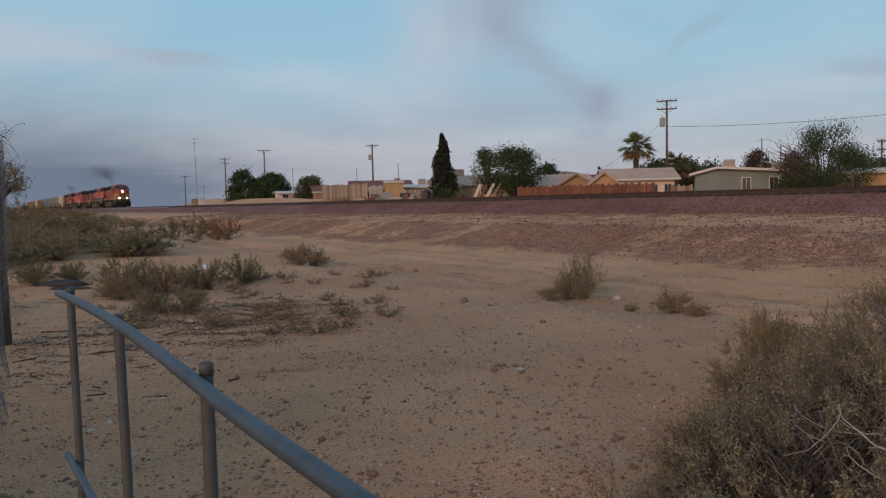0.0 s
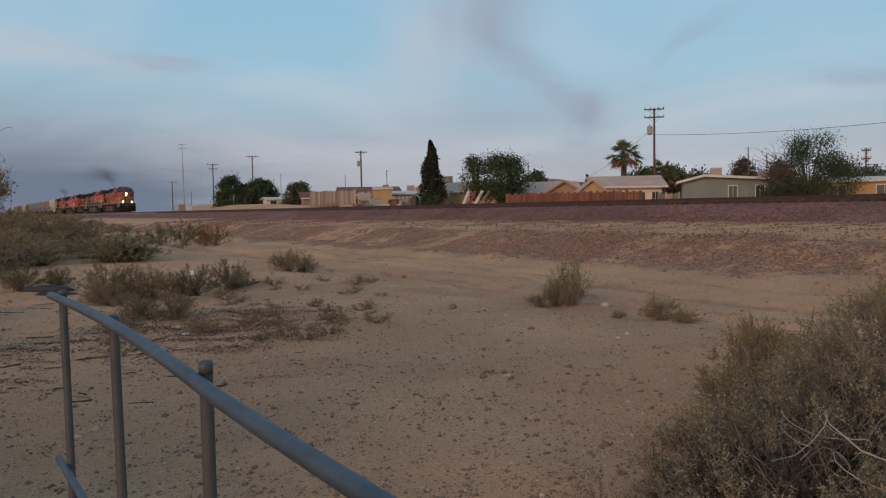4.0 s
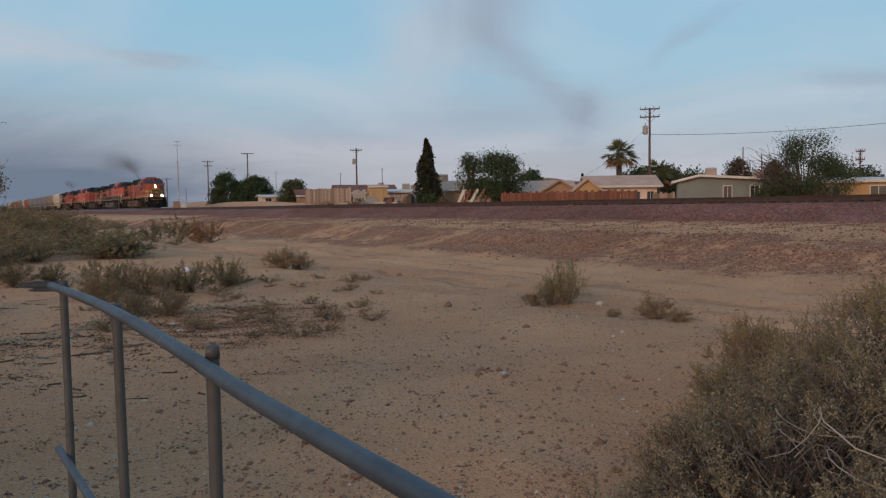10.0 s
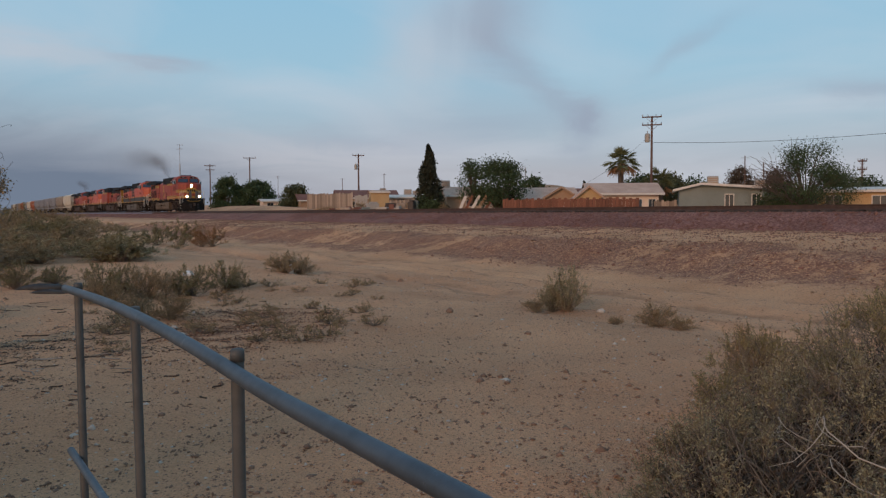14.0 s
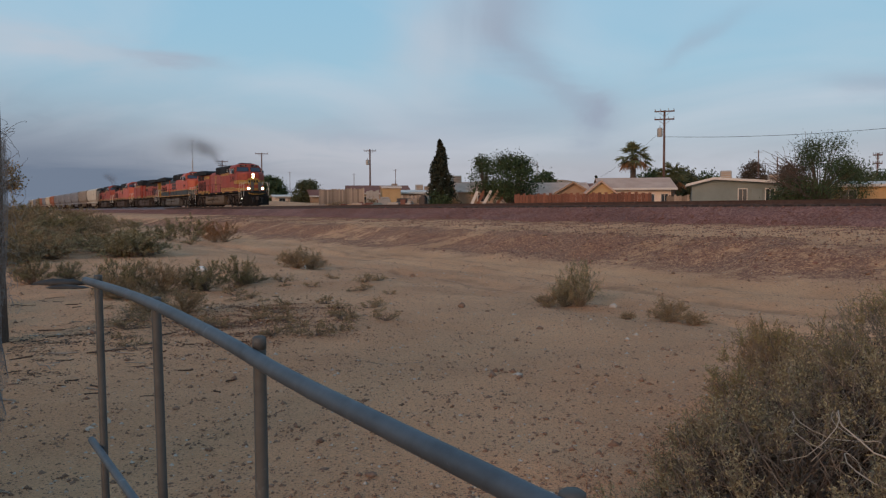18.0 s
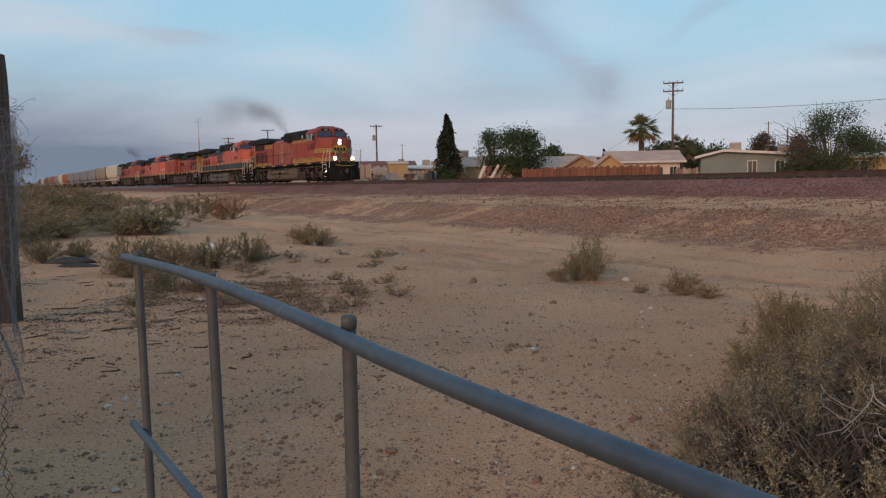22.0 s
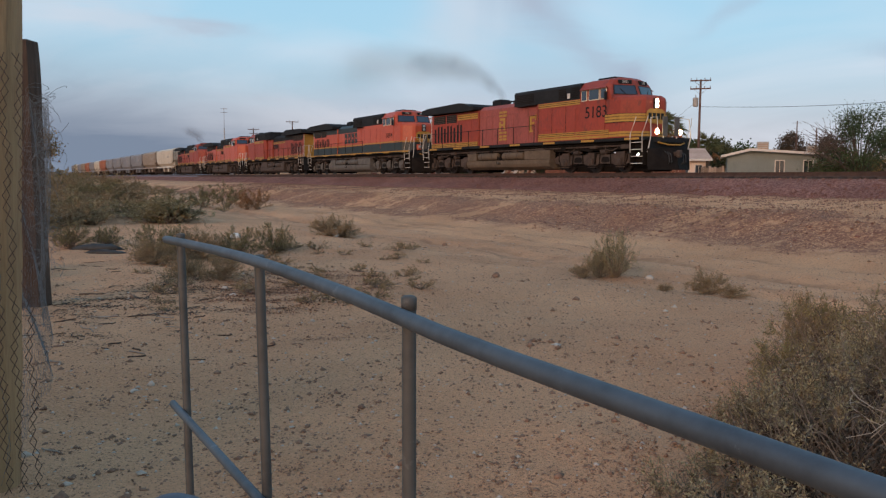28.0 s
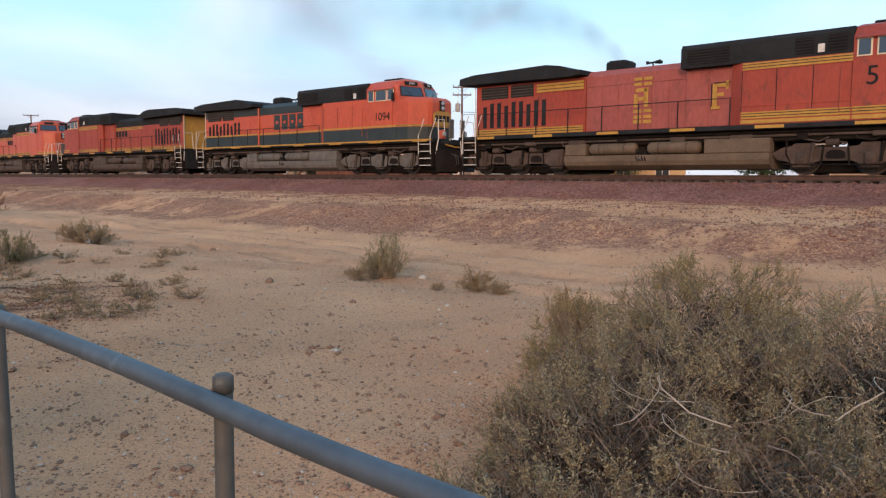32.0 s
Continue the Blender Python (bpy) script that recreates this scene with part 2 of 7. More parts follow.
class Build:
    """Collects plain geometry and turns it into one mesh."""

    def __init__(self):
        self.v, self.f = [], []

    def add(self, verts, faces):
        k = len(self.v)
        self.v += [tuple(v) for v in verts]
        self.f += [tuple(i + k for i in f) for f in faces]
        return self

    def box(self, x0, x1, y0, y1, z0, z1, c=0.0):
        """A box; c chamfers its edges."""
        lo, hi = (min(x0, x1), min(y0, y1), min(z0, z1)), (max(x0, x1), max(y0, y1), max(z0, z1))
        c = min(c, *(0.45 * (b - a) for a, b in zip(lo, hi)))
        if c <= 0:
            vs = [(x, y, z) for x in (lo[0], hi[0]) for y in (lo[1], hi[1]) for z in (lo[2], hi[2])]
            return self.add(vs, [(0, 1, 3, 2), (4, 6, 7, 5), (0, 4, 5, 1), (2, 3, 7, 6), (0, 2, 6, 4), (1, 5, 7, 3)])
        vs, idx = [], {}
        for sx in (0, 1):
            for sy in (0, 1):
                for sz in (0, 1):
                    s = (sx, sy, sz)
                    for ax in range(3):
                        idx[s, ax] = len(vs)
                        vs.append(tuple((hi[a] if s[a] else lo[a]) if a == ax else ((hi[a] - c) if s[a] else (lo[a] + c)) for a in range(3)))
        fs = []
        for ax in range(3):
            o = [a for a in range(3) if a != ax]
            for side in (0, 1):
                q = []
                for p, r in ((0, 0), (1, 0), (1, 1), (0, 1)):
                    s = [0, 0, 0]
                    s[ax], s[o[0]], s[o[1]] = side, p, r
                    q.append(idx[tuple(s), ax])
                fs.append(tuple(q if (side ^ (ax == 1)) else q[::-1]))
            for p in (0, 1):
                for r in (0, 1):
                    a, b = [0, 0, 0], [0, 0, 0]
                    a[o[0]] = b[o[0]] = p
                    a[o[1]] = b[o[1]] = r
                    b[ax] = 1
                    a, b = tuple(a), tuple(b)
                    q = (idx[a, o[0]], idx[b, o[0]], idx[b, o[1]], idx[a, o[1]])
                    fs.append(q)
        for s in [(x, y, z) for x in (0, 1) for y in (0, 1) for z in (0, 1)]:
            fs.append((idx[s, 0], idx[s, 1], idx[s, 2]))
        return self.add(vs, fs)

    def prism(self, outline, y0, y1, axis=1):
        """An outline in two axes drawn out along the third (axis 1: outline in x, z)."""
        n = len(outline)
        vs = []
        for d in (y0, y1):
            for a, b in outline:
                vs.append((d, a, b) if axis == 0 else (a, d, b) if axis == 1 else (a, b, d))
        fs = [tuple(range(n)), tuple(range(2 * n - 1, n - 1, -1))]
        fs += [(i, i + n, (i + 1) % n + n, (i + 1) % n) for i in range(n)]
        return self.add(vs, fs)

    def rod(self, path, r, n=6, cap=True, r1=None):
        """A tube along a line of points."""
        path = [Vector(p) for p in path]
        rings = []
        m = len(path)
        for i, p in enumerate(path):
            d = (path[min(i + 1, m - 1)] - path[max(i - 1, 0)]).normalized()
            a = d.orthogonal().normalized() if abs(d.z) > 0.95 else d.cross(Vector((0, 0, 1))).normalized()
            b = d.cross(a)
            rr = r if r1 is None else r + (r1 - r) * i / (m - 1)
            rings.append([p + rr * (math.cos(k * 2 * math.pi / n) * a + math.sin(k * 2 * math.pi / n) * b) for k in range(n)])
        vs = [v for ring in rings for v in ring]
        fs = [(i * n + k, i * n + (k + 1) % n, (i + 1) * n + (k + 1) % n, (i + 1) * n + k) for i in range(m - 1) for k in range(n)]
        if cap:
            fs += [tuple(range(n))[::-1], tuple(range((m - 1) * n, m * n))]
        return self.add(vs, fs)

    def lathe(self, profile, centre, n=16, axis=2):
        """Rings of (radius, height) round an axis."""
        vs, fs = [], []
        for r, h in profile:
            for k in range(n):
                a, b = r * math.cos(2 * math.pi * k / n), r * math.sin(2 * math.pi * k / n)
                q = (h, a, b) if axis == 0 else (b, h, a) if axis == 1 else (a, b, h)
                vs.append(tuple(c + d for c, d in zip(centre, q)))
        for i in range(len(profile) - 1):
            for k in range(n):
                fs.append((i * n + k, i * n + (k + 1) % n, (i + 1) * n + (k + 1) % n, (i + 1) * n + k))
        fs += [tuple(range(n))[::-1], tuple(range((len(profile) - 1) * n, len(profile) * n))]
        return self.add(vs, fs)

    def mesh(self, name, mat, smooth=False):
        me = bpy.data.meshes.new(name)
        me.from_pydata(self.v, [], self.f)
        if len(self.f) < 4000:
            bm = bmesh.new()
            bm.from_mesh(me)
            bmesh.ops.recalc_face_normals(bm, faces=bm.faces)
            bm.to_mesh(me)
            bm.free()
        if smooth:
            me.polygons.foreach_set("use_smooth", [True] * len(me.polygons))
        if mat:
            me.materials.append(mat)
        return me


def part(name, build, mat, parent, label="", smooth=False):
    """One mesh object under a thing or a part; build is a Build or a finished mesh."""
    me = build.mesh(name, mat, smooth) if isinstance(build, Build) else build
    ob = new(name, me)
    ob.parent = parent
    return tagged(ob, label) if label else ob


def thing(name, label, category, m=None, group="", build=None, mat=None, smooth=False, kind=""):
    ob = new(name, build.mesh(name, mat, smooth) if isinstance(build, Build) else build)
    if m is not None:
        ob.matrix_world = m
    return tagged(ob, label, category, group, kind)


def arrays(name, verts, faces, mat, smooth=False):
    """A mesh from numpy arrays; all faces have the same number of corners."""
    me = bpy.data.meshes.new(name)
    n, k = faces.shape
    me.vertices.add(len(verts))
    me.vertices.foreach_set("co", np.asarray(verts, np.float32).ravel())
    me.loops.add(n * k)
    me.loops.foreach_set("vertex_index", np.asarray(faces, np.int32).ravel())
    me.polygons.add(n)
    me.polygons.foreach_set("loop_start", np.arange(0, n * k, k, dtype=np.int32))
    me.polygons.foreach_set("loop_total", np.full(n, k, np.int32))
    me.update(calc_edges=True)
    if smooth:
        me.polygons.foreach_set("use_smooth", [True] * n)
    me.materials.append(mat)
    return me


def tubes(lines, radii, n=3):
    """Tubes along many lines at once: lines (N, K, 3), radii (N, K)."""
    N, K, _ = lines.shape
    d = np.gradient(lines, axis=1)
    d /= np.linalg.norm(d, axis=2, keepdims=True) + 1e-9
    ref = np.where(np.abs(d[..., 2:3]) > 0.9, np.array([1.0, 0, 0]), np.array([0, 0, 1.0]))
    a = np.cross(d, ref)
    a /= np.linalg.norm(a, axis=2, keepdims=True) + 1e-9
    b = np.cross(d, a)
    th = np.arange(n) * 2 * np.pi / n
    v = lines[:, :, None, :] + radii[:, :, None, None] * (np.cos(th)[None, None, :, None] * a[:, :, None, :] + np.sin(th)[None, None, :, None] * b[:, :, None, :])
    i = np.arange(N * K * n).reshape(N, K, n)
    j = np.roll(i, -1, axis=2)
    f = np.stack([i[:, :-1], j[:, :-1], j[:, 1:], i[:, 1:]], -1).reshape(-1, 4)
    return v.reshape(-1, 3), f


def leaves(points, size, rng, up=0.3, long=1.6, thin=0.5):
    """Small four-cornered leaves at the points, turned at random."""
    n = len(points)
    a = rng.normal(size=(n, 3))
    a[:, 2] += up
    a /= np.linalg.norm(a, axis=1, keepdims=True)
    b = np.cross(a, rng.normal(size=(n, 3)))
    b /= np.linalg.norm(b, axis=1, keepdims=True)
    s = size * rng.uniform(0.6, 1.4, (n, 1))
    c = points + a * s * long
    v = np.stack([points, points + 0.5 * (c - points) + b * s * thin, c, points + 0.5 * (c - points) - b * s * thin], 1)
    return v.reshape(-1, 3), np.arange(4 * n).reshape(-1, 4)


def joined(pieces):
    vs, fs, k = [], [], 0
    for v, f in pieces:
        vs.append(v)
        fs.append(f + k)
        k += len(v)
    return np.concatenate(vs), np.concatenate(fs)

# ---- plan: the track lies along a line; s runs along it to the far end, p across it, both from the standing point ----
PHI = radians(34.6)
U = Vector((-math.sin(PHI), math.cos(PHI), 0))
W = Vector((math.cos(PHI), math.sin(PHI), 0))
D = 28.14
RAIL = 1.75


def bend(s):
    """How far the track swings away from its straight line at s."""
    s = np.asarray(s, float)
    near = 0.0004 * np.clip(s - 35, 0, 45) ** 2
    return near + 0.036 * np.clip(s - 80, 0, None) - 0.0009 * np.clip(30 - s, 0, 40) ** 2


def on_track(s, off=0.0, z=0.0):
    p = D + float(bend(s)) + off
    return W * p + U * s + Vector((0, 0, RAIL + z))


def heading(s):
    a, b = on_track(s + 0.5), on_track(s - 0.5)
    d = b - a
    return math.degrees(math.atan2(d.y, d.x))


def spot(bearing, dist, z=0.0):
    b = radians(bearing)
    return Vector((dist * math.sin(b), dist * math.cos(b), z))


def lattice(x, y, seed=0):
    """Smooth noise from 0 to 1 on a unit lattice."""
    xi, yi = np.floor(x).astype(np.int64), np.floor(y).astype(np.int64)
    fx, fy = x - xi, y - yi
    fx, fy = fx * fx * (3 - 2 * fx), fy * fy * (3 - 2 * fy)

    def h(a, b):
        n = (a * 374761393 + b * 668265263 + seed * 982451653) & 0xFFFFFFFF
        n = ((n ^ (n >> 13)) * 1274126177) & 0xFFFFFFFF
        return ((n ^ (n >> 16)) & 0xFFFF) / 65535.0

    return (h(xi, yi) * (1 - fx) + h(xi + 1, yi) * fx) * (1 - fy) + (h(xi, yi + 1) * (1 - fx) + h(xi + 1, yi + 1) * fx) * fy


def step(x, a, b):
    t = np.clip((x - a) / (b - a), 0, 1)
    return t * t * (3 - 2 * t)


def height(s, p):
    """The ground's height over the plan."""
    s, p = np.asarray(s, float), np.asarray(p, float)
    q = p - bend(s)
    wob = 0.9 * (lattice(s * 0.16, q * 0.05, 3) - 0.5) + 0.5 * (lattice(s * 0.6, q * 0.2, 4) - 0.5)
    z = np.zeros_like(q)
    z -= 0.12 * step(q, 7.6, 9.2)
    z += 0.17 * step(q + wob * 0.6, 13.6, 14.9)
    z += 0.60 * step(q + wob * 1.3, 14.9, 17.3)
    z += 0.20 * np.clip((q - 18.0) / 6.3, 0, 1)
    z += 0.10 * step(q, D + 2.2, D + 7)
    # ruts along the dirt road
    for c in (9.8, 11.5, 12.5):
        z -= 0.075 * np.exp(-(((q - c - 0.25 * np.sin(s * 0.09)) / 0.24) ** 2)) - 0.03 * np.exp(-(((q - c - 0.5 - 0.25 * np.sin(s * 0.09)) / 0.2) ** 2))
    # lumpy spoil along the bank
    z += step(q, 14, 16) * (1 - step(q, 22, 24)) * np.exp(-((s / 70) ** 2)) * (0.13 * (lattice(s * 1.1, q * 0.8, 17) - 0.5) + 0.07 * (lattice(s * 2.6, q * 2.2, 18) - 0.5))
    # sandy rises overgrown with scrub
    for cs, cp, ws, wp, h in ((37, 3.5, 9, 3.6, 0.55), (58, 5.0, 13, 5.5, 0.85), (88, 7.0, 22, 7.0, 1.1), (30, 11.5, 5, 1.6, 0.18), (140, 8, 40, 9, 1.4)):
        z += h * np.exp(-(((s - cs) / ws) ** 2) - ((q - cp) / wp) ** 2) * (1 - step(q, 13, 17))
    # heaps of earth behind the track
    for cs, cp, ws, wp, h in ((120, 44, 30, 5, 1.6), (75, 46, 22, 5, 0.9), (165, 48, 30, 6, 2.2)):
        z += h * np.exp(-(((s - cs) / ws) ** 2) - ((q - cp) / wp) ** 2)
    near = np.exp(-((s / 90) ** 2)) * (1 - step(q, 24, 26))
    z += near * (0.10 * (lattice(s * 0.8, q * 0.8, 7) - 0.5) + 0.045 * (lattice(s * 3.1, q * 3.1, 8) - 0.5) + 0.02 * (lattice(s * 9, q * 9, 9) - 0.5))
    return z


def ground_z(x, y):
    return float(height(-x * math.sin(PHI) + y * math.cos(PHI), x * math.cos(PHI) + y * math.sin(PHI)))


def ground_many(x, y):
    return height(-x * math.sin(PHI) + y * math.cos(PHI), x * math.cos(PHI) + y * math.sin(PHI))


# ---- materials of the place ----


def sand_material():
    m = material("sandy_ground", (0.45, 0.228, 0.120), (0.72, 0.412, 0.232), rough=0.95, grain=45, blot=0.30, bump=1.0, depth=0.035, spec=0.15)
    nt = m.node_tree
    bs = nt.nodes["Principled BSDF"]
    co = nt.nodes.new("ShaderNodeTexCoord")
    old = bs.inputs["Base Color"].links[0].from_socket

    def speck(scale, lo, hi, col, prev, seed):
        mp = nt.nodes.new("ShaderNodeMapping")
        mp.inputs["Location"].default_value = (seed, seed * 2, 0)
        nt.links.new(co.outputs["Object"], mp.inputs[0])
        v = nt.nodes.new("ShaderNodeTexVoronoi")
        v.inputs["Scale"].default_value = scale
        nt.links.new(mp.outputs[0], v.inputs["Vector"])
        r = nt.nodes.new("ShaderNodeMapRange")
        r.inputs[1].default_value, r.inputs[2].default_value, r.inputs[3].default_value, r.inputs[4].default_value = lo, hi, 0.8, 0.0
        nt.links.new(v.outputs["Distance"], r.inputs[0])
        mx = nt.nodes.new("ShaderNodeMix")
        mx.data_type = "RGBA"
        nt.links.new(r.outputs[0], mx.inputs[0])
        nt.links.new(prev, mx.inputs[6])
        mx.inputs[7].default_value = (*col, 1)
        return mx.outputs[2]

    c = speck(22, 0.12, 0.24, (0.13, 0.075, 0.055), old, 1.3)
    c = speck(9, 0.06, 0.13, (0.52, 0.42, 0.34), c, 5.1)
    c = speck(55, 0.16, 0.30, (0.20, 0.13, 0.10), c, 9.7)
    # fine ballast that has washed down the bank, in patches with ragged edges
    sep = nt.nodes.new("ShaderNodeSeparateXYZ")
    nt.links.new(co.outputs["Object"], sep.inputs[0])

    def mth(op, a, b):
        n = nt.nodes.new("ShaderNodeMath")
        n.operation = op
        for i, v in enumerate((a, b)):
            if isinstance(v, (int, float)):
                n.inputs[i].default_value = v
            else:
                nt.links.new(v, n.inputs[i])
        return n.outputs[0]

    def rng_(v, a, b):
        r = nt.nodes.new("ShaderNodeMapRange")
        r.interpolation_type = "SMOOTHSTEP"
        r.inputs[1].default_value, r.inputs[2].default_value = a, b
        nt.links.new(v, r.inputs[0])
        return r.outputs[0]

    def noi(scale, detail):
        n = nt.nodes.new("ShaderNodeTexNoise")
        n.inputs["Scale"].default_value, n.inputs["Detail"].default_value, n.inputs["Roughness"].default_value = scale, detail, 0.65
        nt.links.new(co.outputs["Object"], n.inputs["Vector"])
        return n.outputs["Fac"]

    q = mth("ADD", mth("MULTIPLY", sep.outputs[0], math.cos(PHI)), mth("MULTIPLY", sep.outputs[1], math.sin(PHI)))
    q = mth("ADD", q, mth("MULTIPLY", mth("SUBTRACT", noi(0.45, 5), 0.5), 3.4))
    lower = mth("MULTIPLY", rng_(q, 14.1, 14.8), mth("SUBTRACT", 1.0, rng_(q, 17.2, 18.0)))
    upper = mth("MULTIPLY", rng_(q, 22.0, 24.0), mth("SUBTRACT", 1.0, rng_(q, 40.0, 41.0)))
    # tongues of sand that run down the slope part the dark patches
    along = mth("ADD", mth("MULTIPLY", sep.outputs[0], -math.sin(PHI)), mth("MULTIPLY", sep.outputs[1], math.cos(PHI)))
    cmb = nt.nodes.new("ShaderNodeCombineXYZ")
    nt.links.new(mth("ADD", mth("MULTIPLY", along, 0.55), mth("MULTIPLY", q, 0.16)), cmb.inputs[0])
    nt.links.new(mth("MULTIPLY", q, 0.10), cmb.inputs[1])
    tn = nt.nodes.new("ShaderNodeTexNoise")
    tn.inputs["Scale"].default_value, tn.inputs["Detail"].default_value, tn.inputs["Roughness"].default_value = 0.75, 5.0, 0.6
    nt.links.new(cmb.outputs[0], tn.inputs["Vector"])
    tongue = rng_(mth("ADD", mth("MULTIPLY", tn.outputs["Fac"], 0.85), mth("MULTIPLY", noi(2.4, 6), 0.50)), 0.565, 0.66)
    patch = rng_(mth("ADD", mth("MULTIPLY", noi(0.28, 5), 0.75), mth("MULTIPLY", noi(3.0, 4), 0.35)), 0.47, 0.58)
    fac = mth("MAXIMUM", mth("MULTIPLY", lower, tongue), mth("MULTIPLY", upper, patch))
    fine = rng_(mth("ADD", mth("MULTIPLY", noi(21, 3), 0.7), mth("MULTIPLY", noi(7, 3), 0.3)), 0.36, 0.56)
    fac = mth("MULTIPLY", mth("MULTIPLY", fac, fine), 0.92)
    mx = nt.nodes.new("ShaderNodeMix")
    mx.data_type = "RGBA"
    nt.links.new(fac, mx.inputs[0])
    nt.links.new(c, mx.inputs[6])
    mx.inputs[7].default_value = (0.195, 0.086, 0.062, 1)
    # wheel marks along the dirt road, with the ruts' shade put into the colour
    marks = None
    road = mth("ADD", mth("ADD", mth("MULTIPLY", sep.outputs[0], math.cos(PHI)), mth("MULTIPLY", sep.outputs[1], math.sin(PHI))), mth("MULTIPLY", mth("SUBTRACT", noi(0.25, 4), 0.5), 1.3))
    for c in (9.3, 9.9, 11.4, 12.1, 13.2):
        ln = mth("SUBTRACT", 1.0, rng_(mth("ABSOLUTE", mth("SUBTRACT", road, c), 0.0), 0.03, 0.20))
        marks = ln if marks is None else mth("MAXIMUM", marks, ln)
    rut = nt.nodes.new("ShaderNodeMix")
    rut.data_type = "RGBA"
    nt.links.new(mth("MULTIPLY", mth("MULTIPLY", marks, rng_(noi(1.1, 4), 0.38, 0.62)), 0.55), rut.inputs[0])
    nt.links.new(mx.outputs[2], rut.inputs[6])
    rut.inputs[7].default_value = (0.25, 0.135, 0.082, 1)
    mx = rut
    # yellower, drier sand on the bank
    bank_q = mth("MULTIPLY", rng_(q, 9.0, 15.0), mth("SUBTRACT", 1.0, rng_(q, 30, 31)))
    hue = nt.nodes.new("ShaderNodeMix")
    hue.data_type, hue.blend_type = "RGBA", "MULTIPLY"
    nt.links.new(mth("MULTIPLY", bank_q, 0.8), hue.inputs[0])
    nt.links.new(mx.outputs[2], hue.inputs[6])
    hue.inputs[7].default_value = (1.0, 1.04, 1.02, 1)
    nt.links.new(hue.outputs[2], bs.inputs["Base Color"])
    return m


SAND = sand_material()


def stony_material(name, dark, light, cell):
    """Broken stone: a tint and a height of its own for each stone."""
    m = bpy.data.materials.new(name)
    m.use_nodes = True
    nt = m.node_tree
    bs = nt.nodes["Principled BSDF"]
    bs.inputs["Roughness"].default_value = 0.95
    bs.inputs["Specular IOR Level"].default_value = 0.2
    co = nt.nodes.new("ShaderNodeTexCoord")
    v = nt.nodes.new("ShaderNodeTexVoronoi")
    v.inputs["Scale"].default_value = cell
    nt.links.new(co.outputs["Object"], v.inputs["Vector"])
    sep = nt.nodes.new("ShaderNodeSeparateColor")
    nt.links.new(v.outputs["Color"], sep.inputs[0])
    mx = nt.nodes.new("ShaderNodeMix")
    mx.data_type = "RGBA"
    mx.inputs[6].default_value, mx.inputs[7].default_value = (*dark, 1), (*light, 1)
    nt.links.new(sep.outputs[0], mx.inputs[0])
    n = nt.nodes.new("ShaderNodeTexNoise")
    n.inputs["Scale"].default_value = 0.5
    nt.links.new(co.outputs["Object"], n.inputs["Vector"])
    hs = nt.nodes.new("ShaderNodeHueSaturation")
    r = nt.nodes.new("ShaderNodeMapRange")
    r.inputs[1].default_value, r.inputs[2].default_value, r.inputs[3].default_value, r.inputs[4].default_value = 0.3, 0.7, 0.8, 1.2
    nt.links.new(n.outputs["Fac"], r.inputs[0])
    nt.links.new(r.outputs[0], hs.inputs["Value"])
    nt.links.new(mx.outputs[2], hs.inputs["Color"])
    nt.links.new(hs.outputs[0], bs.inputs["Base Color"])
    b = nt.nodes.new("ShaderNodeBump")
    b.inputs["Strength"].default_value, b.inputs["Distance"].default_value = 0.9, 0.04
    nt.links.new(v.outputs["Distance"], b.inputs["Height"])
    b.invert = True
    nt.links.new(b.outputs[0], bs.inputs["Normal"])
    return m


BALLAST = stony_material("crushed_ballast", (0.115, 0.047, 0.036), (0.305, 0.152, 0.118), 17)
BALLAST_STONE = material("ballast_stone", (0.14, 0.062, 0.046), (0.31, 0.16, 0.122), rough=0.95, grain=60, blot=6, bump=0.3, spec=0.2)
RUST = material("rusty_rail_steel", (0.05, 0.028, 0.02), (0.11, 0.062, 0.045), rough=0.7, metal=0.3, grain=60, blot=5)
SHINE = material("worn_rail_head", (0.13, 0.12, 0.115), (0.22, 0.21, 0.2), rough=0.45, metal=0.9, grain=80, blot=8, bump=0.05)
TIE = material("creosoted_tie", (0.035, 0.026, 0.021), (0.085, 0.062, 0.05), rough=0.9, grain=40, blot=3, stretch=(1, 1, 4), random_tint=0.3)
STEEL = material("galvanised_tube", (0.050, 0.062, 0.076), (0.095, 0.117, 0.14), rough=0.55, metal=0.35, grain=90, blot=14, bump=0.12, depth=0.002, wear=(0.15, 0.18, 0.205), wear_at=0.6)
UPRIGHT = material("dirty_galvanised_tube", (0.052, 0.050, 0.046), (0.10, 0.097, 0.090), rough=0.65, metal=0.25, grain=90, blot=14, bump=0.12, depth=0.002, wear=(0.15, 0.15, 0.145), wear_at=0.62)
CAP = material("galvanised_cap", (0.060, 0.075, 0.10), (0.095, 0.115, 0.15), rough=0.55, metal=0.3, grain=60, blot=20, bump=0.05, depth=0.002)
WIRE = material("weathered_wire", (0.10, 0.105, 0.11), (0.22, 0.23, 0.235), rough=0.6, metal=0.5, grain=90, blot=9, bump=0.0)
POST_OLD = material("dark_old_timber", (0.035, 0.022, 0.016), (0.13, 0.075, 0.048), rough=0.9, grain=22, blot=4, stretch=(6, 6, 0.5), bump=0.8, depth=0.02)
POST_NEW = material("yellow_pine_post", (0.25, 0.145, 0.068), (0.43, 0.275, 0.14), rough=0.8, grain=18, blot=3, stretch=(5, 5, 0.4), bump=0.5, depth=0.01, wear=(0.16, 0.075, 0.03), wear_at=0.64)
# dark leaf: the big bush's inner shade as colour, also dead litter
SHADE_BRUSH = leafy("dead_leaf_and_shade", (0.022, 0.017, 0.012), (0.070, 0.052, 0.037))
